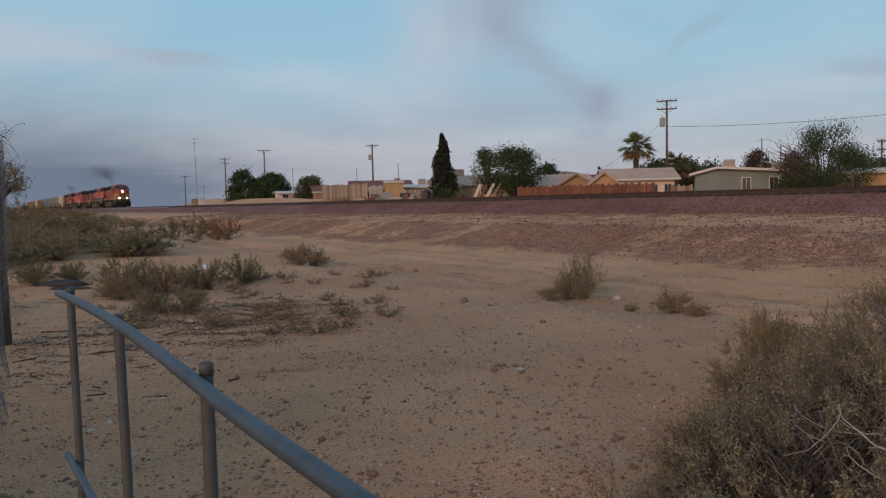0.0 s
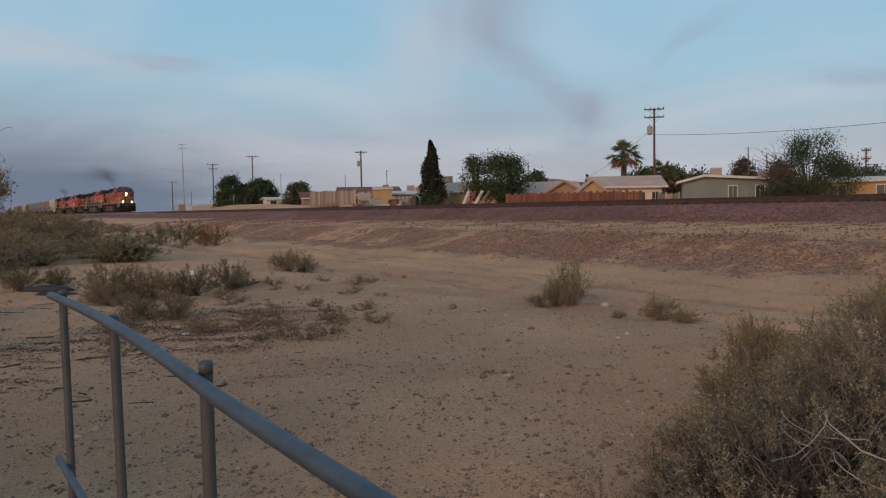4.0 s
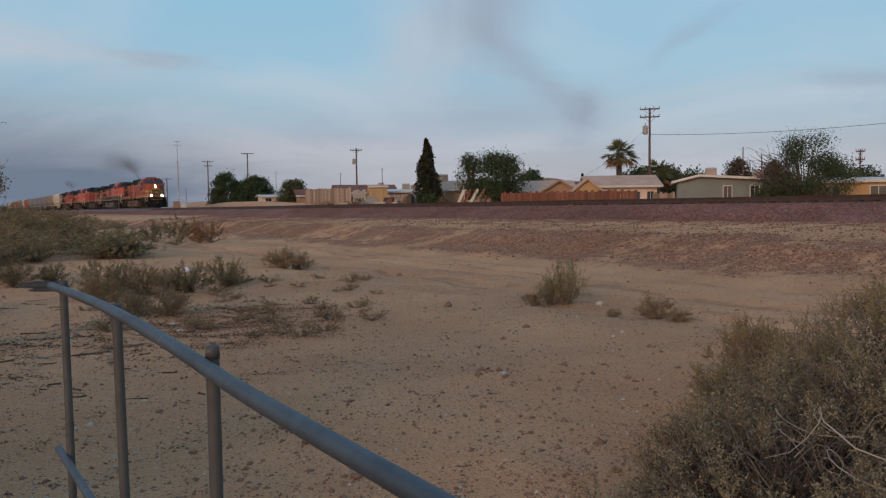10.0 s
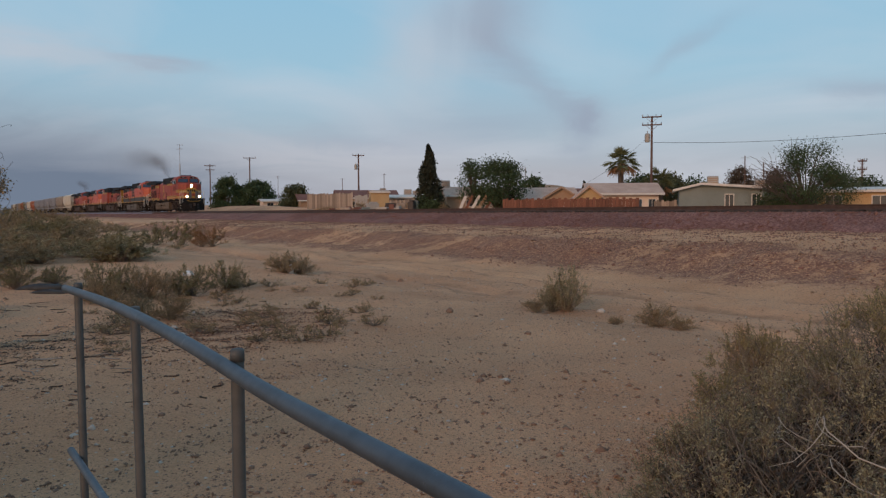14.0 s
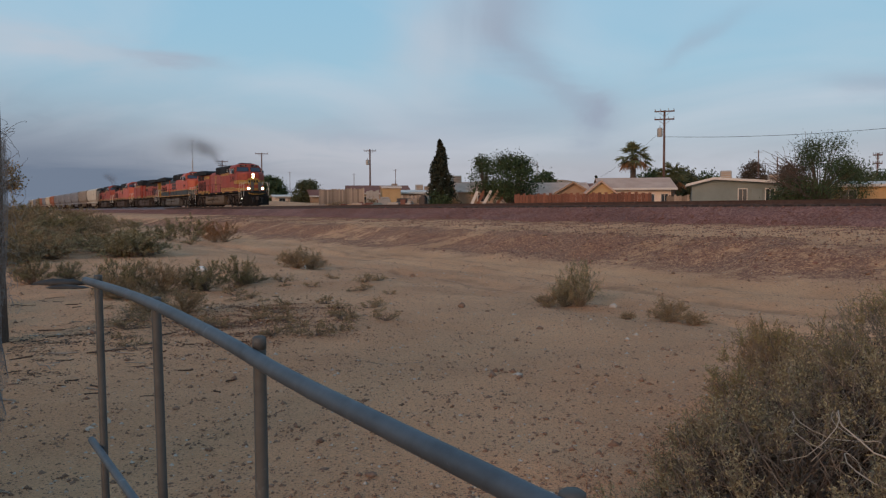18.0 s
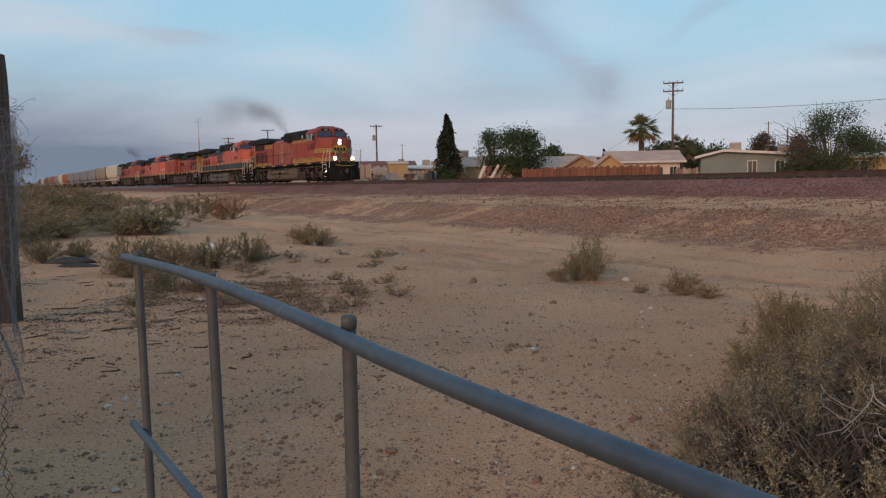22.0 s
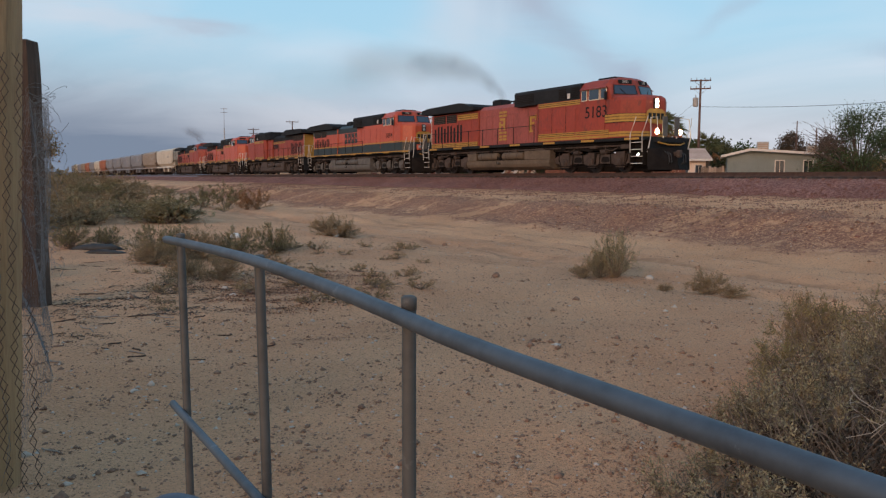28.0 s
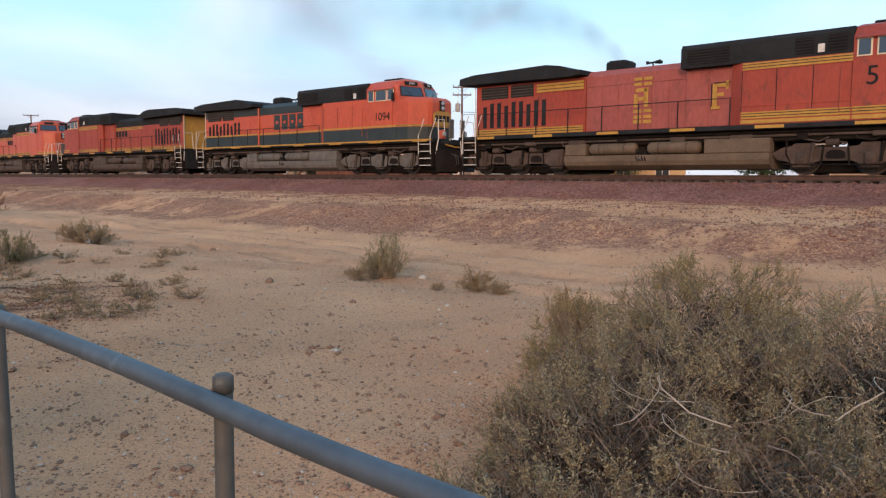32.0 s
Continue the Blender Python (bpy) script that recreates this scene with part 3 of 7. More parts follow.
TWIG = leafy("dry_twig", (0.055, 0.038, 0.03), (0.22, 0.165, 0.125))
TWIG_TAN = leafy("tan_twig", (0.10, 0.070, 0.045), (0.30, 0.225, 0.15))
TWIG_GREY = leafy("dead_grey_twig", (0.05, 0.036, 0.028), (0.24, 0.18, 0.13))
TWIG_PALE = leafy("bleached_twig", (0.20, 0.16, 0.12), (0.40, 0.34, 0.27))
SAGE = leafy("saltbush_leaf", (0.070, 0.058, 0.030), (0.345, 0.288, 0.165))
SAGE_DRY = leafy("dry_scrub_leaf", (0.11, 0.075, 0.038), (0.31, 0.22, 0.12))
SAGE_GREEN = leafy("green_scrub_leaf", (0.070, 0.058, 0.026), (0.24, 0.195, 0.095))
SAGE_YELLOW = leafy("yellowed_saltbush_leaf", (0.075, 0.060, 0.024), (0.30, 0.24, 0.105))
RUSSET = leafy("russet_scrub_leaf", (0.12, 0.055, 0.025), (0.27, 0.14, 0.065))
GREEN = leafy("tree_leaf", (0.018, 0.032, 0.014), (0.065, 0.09, 0.036))
OLIVE = leafy("olive_tree_leaf", (0.028, 0.034, 0.017), (0.10, 0.105, 0.05))
BROWN_LEAF = leafy("brownish_tree_leaf", (0.036, 0.025, 0.018), (0.105, 0.075, 0.05))
CYPRESS = leafy("cypress_leaf", (0.012, 0.015, 0.009), (0.042, 0.043, 0.024))
PALM = leafy("palm_leaf", (0.04, 0.048, 0.02), (0.15, 0.15, 0.065))
BARK = material("bark", (0.05, 0.035, 0.026), (0.14, 0.10, 0.075), rough=0.95, grain=25, blot=4, stretch=(3, 3, 0.6), bump=0.6, depth=0.02)
POLE = material("utility_pole_timber", (0.085, 0.045, 0.035), (0.17, 0.095, 0.07), rough=0.9, grain=30, blot=2, stretch=(4, 4, 0.3))

# ---- ground: one sheet to the horizon, close-meshed near the standing point ----


def ticks(*runs):
    out = [np.arange(a, b, d) for a, b, d in runs]
    return np.concatenate(out)


def ground_sheet():
    ss = ticks((-3000, -600, 400), (-600, -120, 60), (-120, -30, 5), (-30, -8, 0.5), (-8, 24, 0.16), (24, 50, 0.4), (50, 120, 1.5), (120, 300, 12), (300, 900, 100), (900, 3001, 420))
    pp = ticks((-3000, -500, 500), (-500, -60, 55), (-60, -6, 3), (-6, 9, 0.16), (9, 26, 0.22), (26, 60, 0.8), (60, 140, 8), (140, 800, 110), (800, 3001, 440))
    S, P = np.meshgrid(ss, pp, indexing="ij")
    Z = height(S, P)
    V = np.stack([P * W.x + S * U.x, P * W.y + S * U.y, Z], -1).reshape(-1, 3)
    i = np.arange(len(ss) * len(pp)).reshape(len(ss), len(pp))
    F = np.stack([i[:-1, :-1], i[:-1, 1:], i[1:, 1:], i[1:, :-1]], -1).reshape(-1, 4)[:, ::-1]
    tagged(new("ground", arrays("ground", V, F, SAND, True)), "pinkish sandy desert ground with pebbles and faint ruts", "ground", kind="structure")


ground_sheet()


def ballast_bed():
    ss = ticks((-900, -60, 60), (-60, 130, 0.5), (130, 900, 30))
    offs = np.array([-4.1, -3.9, -3.4, -2.9, -2.4, -1.95, -1.5, 0, 1.5, 1.95, 2.9, 3.9])
    zz = np.array([0.62, 0.86, 1.0, 1.15, 1.30, 1.44, 1.49, 1.49, 1.49, 1.42, 1.1, 0.72])
    S, O = np.meshgrid(ss, offs, indexing="ij")
    Z = np.broadcast_to(zz, S.shape) + 0.05 * (lattice(S * 1.7, O * 2.1, 12) - 0.5) * (np.abs(O) > 1.6)
    O = O - 0.35 * (np.abs(O) > 3) * np.sign(O) * (lattice(S * 0.35, O * 0, 13) - 0.5)
    P = D + bend(S) + O
    V = np.stack([P * W.x + S * U.x, P * W.y + S * U.y, Z], -1).reshape(-1, 3)
    i = np.arange(S.size).reshape(S.shape)
    F = np.stack([i[:-1, :-1], i[:-1, 1:], i[1:, 1:], i[1:, :-1]], -1).reshape(-1, 4)[:, ::-1]
    return tagged(new("ballast", arrays("ballast", V, F, BALLAST)), "purplish crushed stone ballast under the railway track", "ballast", kind="structure")


ballast_bed()


def stones(name, label, count, rng, place, size, mat):
    """Loose stones: squashed octahedra, each turned its own way."""
    base = np.array([(1, 0, 0), (-1, 0, 0), (0, 1, 0), (0, -1, 0), (0, 0, 1), (0, 0, -1)], float)
    tri = np.array([(0, 2, 4), (2, 1, 4), (1, 3, 4), (3, 0, 4), (2, 0, 5), (1, 2, 5), (3, 1, 5), (0, 3, 5)])
    c, sz = place(count, rng), size * rng.lognormal(0, 0.5, count)
    v = base[None] * (1 + 0.45 * rng.normal(size=(count, 6, 1)).clip(-1, 1)) * sz[:, None, None] * np.array([1, 1, 0.7])
    q = rng.uniform(0, 2 * np.pi, count)
    ca, sa = np.cos(q)[:, None], np.sin(q)[:, None]
    v = np.stack([v[..., 0] * ca - v[..., 1] * sa, v[..., 0] * sa + v[..., 1] * ca, v[..., 2]], -1) + c[:, None, :]
    f = (tri[None] + 6 * np.arange(count)[:, None, None]).reshape(-1, 3)
    return tagged(new(name, arrays(name, v.reshape(-1, 3), f, mat)), label, "stones", kind="stuff")


def slope_stones(n, rng):
    """Ballast that has run down the bank in patches."""
    out = []
    while len(out) < n:
        s = rng.uniform(-22, 75, 4 * n)
        q = 24.6 - np.abs(rng.normal(0, 1, 4 * n)) * 5.2
        patch = lattice(s * 0.22, q * 0.3, 21) * 0.6 + lattice(s * 0.7, q * 0.9, 22) * 0.4
        low = np.exp(-(((q - 16.3) / 1.5) ** 2))
        keep = (q > 14.2) & (rng.uniform(size=4 * n) < np.clip((patch - 0.42) * 2.2 + low * 0.6 - 0.1, 0.28, 1))
        P = q[keep] + bend(s[keep])
        z = height(s[keep], P) + 0.01
        out += list(np.stack([P * W.x + s[keep] * U.x, P * W.y + s[keep] * U.y, z], -1))
    return np.array(out[:n])


def bed_stones(n, rng):
    s, o = rng.uniform(-22, 60, n), rng.uniform(-4.0, -1.5, n)
    z = np.interp(o, [-4.1, -3.9, -3.4, -2.9, -2.4, -1.95, -1.5], [0.62, 0.86, 1.0, 1.15, 1.30, 1.44, 1.49])
    P = D + bend(s) + o
    return np.stack([P * W.x + s * U.x, P * W.y + s * U.y, z + 0.01], -1)


def field_stones(n, rng):
    r, b = 2.2 + 21 * rng.uniform(0, 1, n) ** 1.15, np.radians(rng.uniform(-45, 50, n))
    x, y = r * np.sin(b), r * np.cos(b)
    return np.stack([x, y, ground_many(x, y)], -1)


rng = np.random.default_rng(5)
PEBBLE = material("brown_pebble", (0.135, 0.072, 0.045), (0.29, 0.175, 0.115), rough=0.9, grain=50, blot=9)
PEBBLE_PALE = material("pale_pebble", (0.36, 0.29, 0.23), (0.56, 0.48, 0.40), rough=0.9, grain=50, blot=9)
stones("spilled_ballast", "purplish ballast stones spilled down the sandy bank", 52000, rng, slope_stones, 0.0135, BALLAST_STONE)
stones("ballast_stones", "loose purplish stones on the ballast shoulder", 16000, rng, bed_stones, 0.021, BALLAST_STONE)
stones("bank_pebbles", "brown stones and clods on the sandy bank", 24000, rng, slope_stones, 0.017, PEBBLE)
stones("dark_pebbles", "small dark pebbles and clods on the sand", 26000, rng, field_stones, 0.0084, PEBBLE)
stones("pale_pebbles", "small pale pebbles scattered on the sand", 5000, rng, field_stones, 0.009, PEBBLE_PALE)



def gravel_field(n, rng):
    r, b = 1.9 + 8.0 * rng.uniform(0, 1, n) ** 1.2, np.radians(rng.uniform(-42, 12, n))
    x, y = r * np.sin(b), r * np.cos(b)
    keep = lattice(x * 1.3 + 50, y * 1.3 + 50, 31) + 0.35 * rng.uniform(-1, 1, n) > 0.35
    x, y = np.where(keep, x, x * 1.6), np.where(keep, y, y * 1.6)
    return np.stack([x, y, ground_many(x, y)], -1)


stones("gravel", "fine dark gravel on the sand beside the gate", 18000, rng, gravel_field, 0.0046, PEBBLE)

# ---- railway track ----


def rail_line(off):
    prof = [(-0.07, -0.19), (0.07, -0.19), (0.07, -0.175), (0.012, -0.15), (0.012, -0.045), (0.036, -0.035), (0.036, 0.0), (-0.036, 0.0), (-0.036, -0.035), (-0.012, -0.045), (-0.012, -0.15), (-0.07, -0.175)]
    ss = ticks((-400, -40, 60), (-40, 160, 2.5), (160, 700, 30))
    n, vs, fs = len(prof), [], []
    for s in ss:
        for a, b in prof:
            vs.append(on_track(s, off + a, b))
    for i in range(len(ss) - 1):
        for k in range(n):
            fs.append((i * n + k, i * n + (k + 1) % n, (i + 1) * n + (k + 1) % n, (i + 1) * n + k))
    me = Build().add(vs, fs).mesh("rail", RUST)
    me.materials.append(SHINE)
    for poly in me.polygons:
        if poly.index % n == 6:
            poly.material_index = 1
    return me


track = tagged(new("railway_track"), "rusty steel rails on dark timber ties in ballast", "railway track", kind="structure")
for off in (-0.755, 0.755):
    part("rail", rail_line(off), None, track)
TIE_MESH = Build().box(-0.115, 0.115, -1.3, 1.3, -0.34, -0.185, 0.012).mesh("tie", TIE)
for k in range(-40, 220):
    s = k * 0.54
    o = part("tie", TIE_MESH, None, track)
    o.matrix_world = Matrix.Translation(on_track(s)) @ pose(0, 0, 0, 0, 0, heading(s) + random.uniform(-0.8, 0.8))

# ---- tube gate ----
GATE_TIP, GATE_WAY, GATE_TOP = Vector((-0.49, 1.11, 0)), Vector((0.572, -0.820, 0)).normalized(), 1.415
gate = thing("tube_gate", "grey galvanised steel tube gate, slightly bent, standing open", "gate", Matrix.Translation((0, 0, 0)))


def gate_point(d, z):
    return GATE_TIP + GATE_WAY * d + Vector((0, 0, z))


rail_path = [gate_point(d, GATE_TOP + 0.006 * math.sin(min(d, 0.72) * 4.3) - 0.012 * max(0.0, d - 0.35) - 0.0018 * min(1.0, max(0.0, (d - 0.58) / 0.12))) for d in np.arange(-0.03, 1.75, 0.06)]
part("top_rail", Build().rod(rail_path, 0.0054, 12), STEEL, gate, "dull blue-grey galvanised top rail", True)
GATE_POSTS = []
for d, lean, rr in ((0.018, 0.045, 0.0054), (0.340, 0.06, 0.0050), (0.637, 0.0, 0.0047), (0.955, 0.01, 0.0048), (1.30, 0.0, 0.0048), (1.62, 0.0, 0.0048)):
    side = Vector((-0.820, -0.572, 0)) * -0.0085
    a, b = gate_point(d, GATE_TOP + (0.009 if d < 0.9 else -0.004)) + side, gate_point(d + lean, 0.03) + side
    path = [a.lerp(b, t) for t in (0, 0.01, 0.35, 0.7, 1)]
    part("upright", Build().rod(path, rr, 10), UPRIGHT, gate, "", True)
    part("end_cap", Build().lathe([(rr * 1.08, -0.008), (rr * 1.08, 0.0), (rr * 0.7, 0.0012)], a, 10), UPRIGHT, gate, "", True)
for z in (1.185, 0.62, 0.10):
    part("cross_rail", Build().rod([gate_point(d, z) for d in np.arange(-0.02, 1.7, 0.1)], 0.0050, 10), STEEL, gate, "", True)

# ---- fence post with a domed cap, and the wire fabric that hangs on it ----
POSTX, POSTY, POSTZ = -0.303, 0.648, 1.262
cap_post = thing("fence_post", "round galvanised fence post with a domed cap", "fence post", Matrix.Translation((POSTX, POSTY, 0)))
part("tube", Build().rod([(0, 0, -0.1), (0, 0, POSTZ - 0.03)], 0.029, 20), STEEL, cap_post, "", True)
part("domed_cap", Build().lathe([(0.033, POSTZ - 0.06), (0.0335, POSTZ - 0.035), (0.031, POSTZ - 0.02), (0.024, POSTZ - 0.008), (0.013, POSTZ - 0.002), (0.002, POSTZ)], (0, 0, 0), 24), CAP, cap_post, "smooth blue-grey domed cap", True)


def chain_link():
    fence = thing("wire_fence", "grey chain-link wire fabric with hooked wire ends along its top", "wire fence", Matrix.Translation((POSTX - 0.045, POSTY - 0.04, 0)) @ pose(0, 0, 0, 0, 0, 222))
    n, cell, top, lines = 26, 0.034, 1.235, []
    for k in range(n):
        for sgn in (1, -1):
            pts = [(k * cell + (cell / 2 if (j % 2) == (sgn > 0) else 0), 0.003 * sgn * (1 if j % 2 else -1), top - j * cell) for j in range(0, 36)]
            lines.append(pts)
    v, f = tubes(np.array(lines, float), np.full((len(lines), 36), 0.0016), 5)
    part("fabric", arrays("fabric", v, f, WIRE), None, fence)
    for k in range(n):
        x = k * cell
        hook = [(x, 0, top), (x + 0.002, 0, top + 0.018), (x + 0.008, 0.001, top + 0.027), (x + 0.015, 0.002, top + 0.024), (x + 0.016, 0.003, top + 0.014), (x + 0.026, 0.004, top + 0.012)]
        part("wire_end", Build().rod(hook, 0.0023, 6), WIRE, fence, "", True)


chain_link()

# ---- plain unseen wall behind the standing point, added to shade the left ground ----
thing("wall_back", "unseen plain wall added to shade the ground on the left", "wall", Matrix.Translation((-4.4, -1.5, 0)), build=Build().box(-9.0, 0.5, -0.2, 0.0, -0.1, 2.8, 0.02), mat=material("shade_wall_plaster", (0.28, 0.22, 0.17), (0.40, 0.33, 0.26), rough=0.95, grain=20, blot=0.8), kind="structure")

# ---- timber posts and the sagging wire netting between them ----


def rough_post(name, label, x, y, r, h, lean, mat, sides, seed):
    rg = random.Random(seed)
    ob = thing(name, label, "post", Matrix.Translation((x, y, ground_z(x, y))))
    prof = [r * (1 + 0.12 * rg.uniform(-1, 1)) for _ in range(sides)]
    vs, fs, rows = [], [], 15
    for i in range(rows):
        z = -0.15 + (h + 0.15) * i / (rows - 1)
        for k in range(sides):
            a = 2 * math.pi * k / sides
            q = prof[k] * (1 + 0.035 * rg.uniform(-1, 1)) * (0.93 if i == rows - 1 else 1)
            vs.append((q * math.cos(a) + lean[0] * i / rows, q * math.sin(a) + lean[1] * i / rows, z + (rg.uniform(-0.02, 0.01) if i == rows - 1 else 0)))
    for i in range(rows - 1):
        fs += [(i * sides + k, i * sides + (k + 1) % sides, (i + 1) * sides + (k + 1) % sides, (i + 1) * sides + k) for k in range(sides)]
    fs.append(tuple(range((rows - 1) * sides, rows * sides)))
    part("shaft", Build().add(vs, fs), mat, ob)
    return ob


rough_post("timber_post", "split yellowish pine post with dark cracks", -2.44, 3.56, 0.12, 3.3, (0.19, 0.0), POST_NEW, 12, 3)
rough_post("timber_post", "dark weathered old timber post wrapped in wire netting", -5.30, 8.62, 0.175, 3.03, (0.0, 0.0), POST_OLD, 9, 8)


def netting():
    ob = thing("wire_netting", "sagging grey chicken wire fence between timber posts", "wire fence", kind="stuff")
    a, b = Vector((-2.33, 3.44, 0)), Vector((-5.10, 8.55, 0))
    along, n, m = (b - a), 48, 24
    side = Vector((along.y, -along.x, 0)).normalized()
    lines = []
    for i in range(n):
        for sgn in (1, -1):
            row = []
            for j in range(2 * m):
                t = (i + (0.5 if ((j // 2) % 2 == 0) == (sgn > 0) else 0.0)) / n
                hgt = 0.05 + (1.9 + 0.35 * t) * j / (2 * m) + 0.02 * math.sin(i * 1.7 + j)
                sag = 0.05 * math.sin(t * 5.1 + hgt * 2.3) + 0.025 * math.sin(t * 23 + hgt * 7) + 0.12 * math.sin(math.pi * t)
                q = a + along * t + side * sag
                row.append((q.x, q.y, hgt + ground_z(q.x, q.y) * t))
            lines.append(row)
    v, f = tubes(np.array(lines, float), np.full((len(lines), 2 * m), 0.0010), 3)
    ob.data = None
    rg = np.random.default_rng(4)
    tang = []
    for _ in range(100):
        z = rg.uniform(0.3, 2.35)
        c = np.array([-5.07 + rg.normal(0, 0.07), 8.50 + rg.normal(0, 0.1), z])
        turn, r = rg.uniform(0, 6.3), rg.uniform(0.05, 0.16)
        th = np.linspace(0, rg.uniform(2, 6), 9)
        tang.append(c + np.stack([r * np.cos(th + turn), 0.5 * r * np.sin(th + turn), 0.9 * r * np.sin(th * 0.8) + 0.05 * th], -1))
    part("netting", arrays("netting", *joined([(v, f), tubes(np.array(tang), np.full((100, 9), 0.0024), 3)]), WIRE), None, ob)
    loose = tagged(new("diamond_mesh"), "rusty chain-link mesh over the pine post", "wire fence")
    c = Vector((-2.33, 3.40, 0))
    x_way, lines = Vector((0.83, 0.55, 0)), []
    for k in range(-4, 4):
        for sgn in (1, -1):
            lines.append([tuple(c + x_way * ((k + (0.5 if (j % 2) == (sgn > 0) else 0)) * 0.06) + Vector((0.012 * math.sin(j), -0.02, 0.02 + j * 0.058))) for j in range(36)])
    tagged(part("fabric", arrays("fabric", *tubes(np.array(lines, float), np.full((len(lines), 36), 0.0022), 4), RUST), None, loose), kind="stuff")

    for z in (0.35, 0.9, 1.5, 2.0):
        q = c + Vector((-0.03, -0.03, z))
        part("staple", Build().rod([q + Vector((-0.02, 0.02, 0)), q + Vector((-0.02, -0.006, 0)), q + Vector((0.02, -0.006, 0.004)), q + Vector((0.02, 0.02, 0.004))], 0.003, 5), RUST, loose)


netting()

# ---- scrub ----


def scrub(rg, radius, tall, stems, twigs, leaf_count, leaf_size, tuft=0, stem_r=0.006):
    """Twigs and leaves of one bush: stems rise from the root and bow outwards, twigs fork off them, leaves sit on the twigs."""
    th, lift = rg.uniform(0, 2 * np.pi, stems), rg.uniform(0.15, 1.0, stems) ** 0.8
    reach = radius * np.sqrt(1 - (lift * 0.93) ** 2) * rg.uniform(0.75, 1.1, stems)
    top = tall * lift * rg.uniform(0.8, 1.08, stems)
    t = np.linspace(0, 1, 7)[None, :, None]
    end = np.stack([reach * np.cos(th), reach * np.sin(th), top], -1)[:, None, :]
    mid = end * np.array([0.35, 0.35, 0.62]) + rg.normal(0, 0.06 * radius, (stems, 1, 3))
    root = rg.normal(0, 0.07 * radius, (stems, 1, 3)) * np.array([1, 1, 0])
    line = (1 - t) ** 2 * root + 2 * t * (1 - t) * mid + t**2 * end
    line = line + rg.normal(0, 0.018 * radius, line.shape) * t
    line[..., 2] = np.maximum(line[..., 2], 0.0)
    rad = stem_r * (1.1 - 0.85 * t[..., 0]) * rg.uniform(0.6, 1.4, (stems, 1))
    k, u = rg.integers(0, stems, twigs), rg.uniform(0.35, 1.0, twigs)
    base = np.stack([np.stack([np.interp(a, np.linspace(0, 1, 7), line[i, :, c]) for c in range(3)]) for i, a in zip(k, u)])
    way = base * np.array([0.8, 0.8, 0.8]) / (np.linalg.norm(base, axis=1, keepdims=True) + 1e-6) + rg.normal(0, 0.5, (twigs, 3)) + np.array([0, 0, 0.4])
    way /= np.linalg.norm(way, axis=1, keepdims=True)
    ln = radius * rg.uniform(0.10, 0.26, (twigs, 1))
    w = np.linspace(0, 1, 4)[None, :, None]
    tw = base[:, None, :] + way[:, None, :] * ln[:, None, :] * w + rg.normal(0, 0.015 * radius, (twigs, 4, 3)) * w
    tw[..., 2] = np.maximum(tw[..., 2], 0.005)
    twr = stem_r * 0.35 * (1.1 - 0.8 * w[..., 0]) * np.ones((twigs, 1))
    full = rg.uniform(0.2, 1, twigs)
    if tuft:
        # leaves gather in tufts; between them the twigs are bare
        knot = tw[rg.choice(twigs, tuft), 3]
        full = full * np.exp(-((np.linalg.norm(tw[:, None, 3] - knot[None], axis=2).min(1) / (0.115 * radius)) ** 2)) + 0.004
    j, q = rg.choice(twigs, leaf_count, p=full / full.sum()), rg.uniform(0.25, 1.06, (leaf_count, 1))
    pts = tw[j, 0] + (tw[j, 3] - tw[j, 0]) * q + rg.normal(0, 0.006 * radius + 0.003, (leaf_count, 3))
    pts[:, 2] = np.maximum(pts[:, 2], 0.01)
    lv, lf = leaves(pts, leaf_size, rg, 0.8, 2.6, 0.32)
    return (line, rad), (tw, twr), (lv, lf)


def bush_meshes(seed, radius, tall, stems, twigs, leaf_count, leaf_size, twig_mat, leaf_mat, stem_r=0.006):
    rg = np.random.default_rng(seed)
    (a, ar), (b, br), lf = scrub(rg, radius, tall, stems, twigs, leaf_count, leaf_size, stem_r=stem_r)
    return arrays("branchwork", *joined([tubes(a, ar, 4), tubes(b, br, 3)]), twig_mat), arrays("foliage", *lf, leaf_mat)


def bush(meshes, x, y, label, turn=0.0, size=1.0, tall=1.0, group="", z=None):
    ob = thing("bush", label, "bush", Matrix.Translation((x, y, (ground_z(x, y) if z is None else z) - 0.01)) @ pose(0, 0, 0, 0, 0, turn) @ Matrix.Diagonal((size, size, size * tall, 1)), group)
    part("branchwork", meshes[0], None, ob)
    part("foliage", meshes[1], None, ob)
    return ob


KINDS = {
    "olive": [bush_meshes(11 + i, 0.6, 0.58, 80, 560, 8500, 0.0125, TWIG, SAGE_GREEN, 0.005) for i in range(2)],
    "dry": [bush_meshes(21 + i, 0.6, 0.52, 90, 620, 8000, 0.0115, TWIG_TAN, SAGE_DRY, 0.005) for i in range(2)],
    "pale": [bush_meshes(31 + i, 0.6, 0.58, 80, 560, 8000, 0.0115, TWIG_TAN, SAGE, 0.005) for i in range(2)],
    "russet": [bush_meshes(41, 0.6, 0.5, 60, 420, 4200, 0.02, TWIG, RUSSET)],
    "weed": [bush_meshes(51 + i, 0.3, 0.16, 20, 50, 450, 0.014, TWIG, SAGE_DRY, 0.004) for i in range(2)],
}
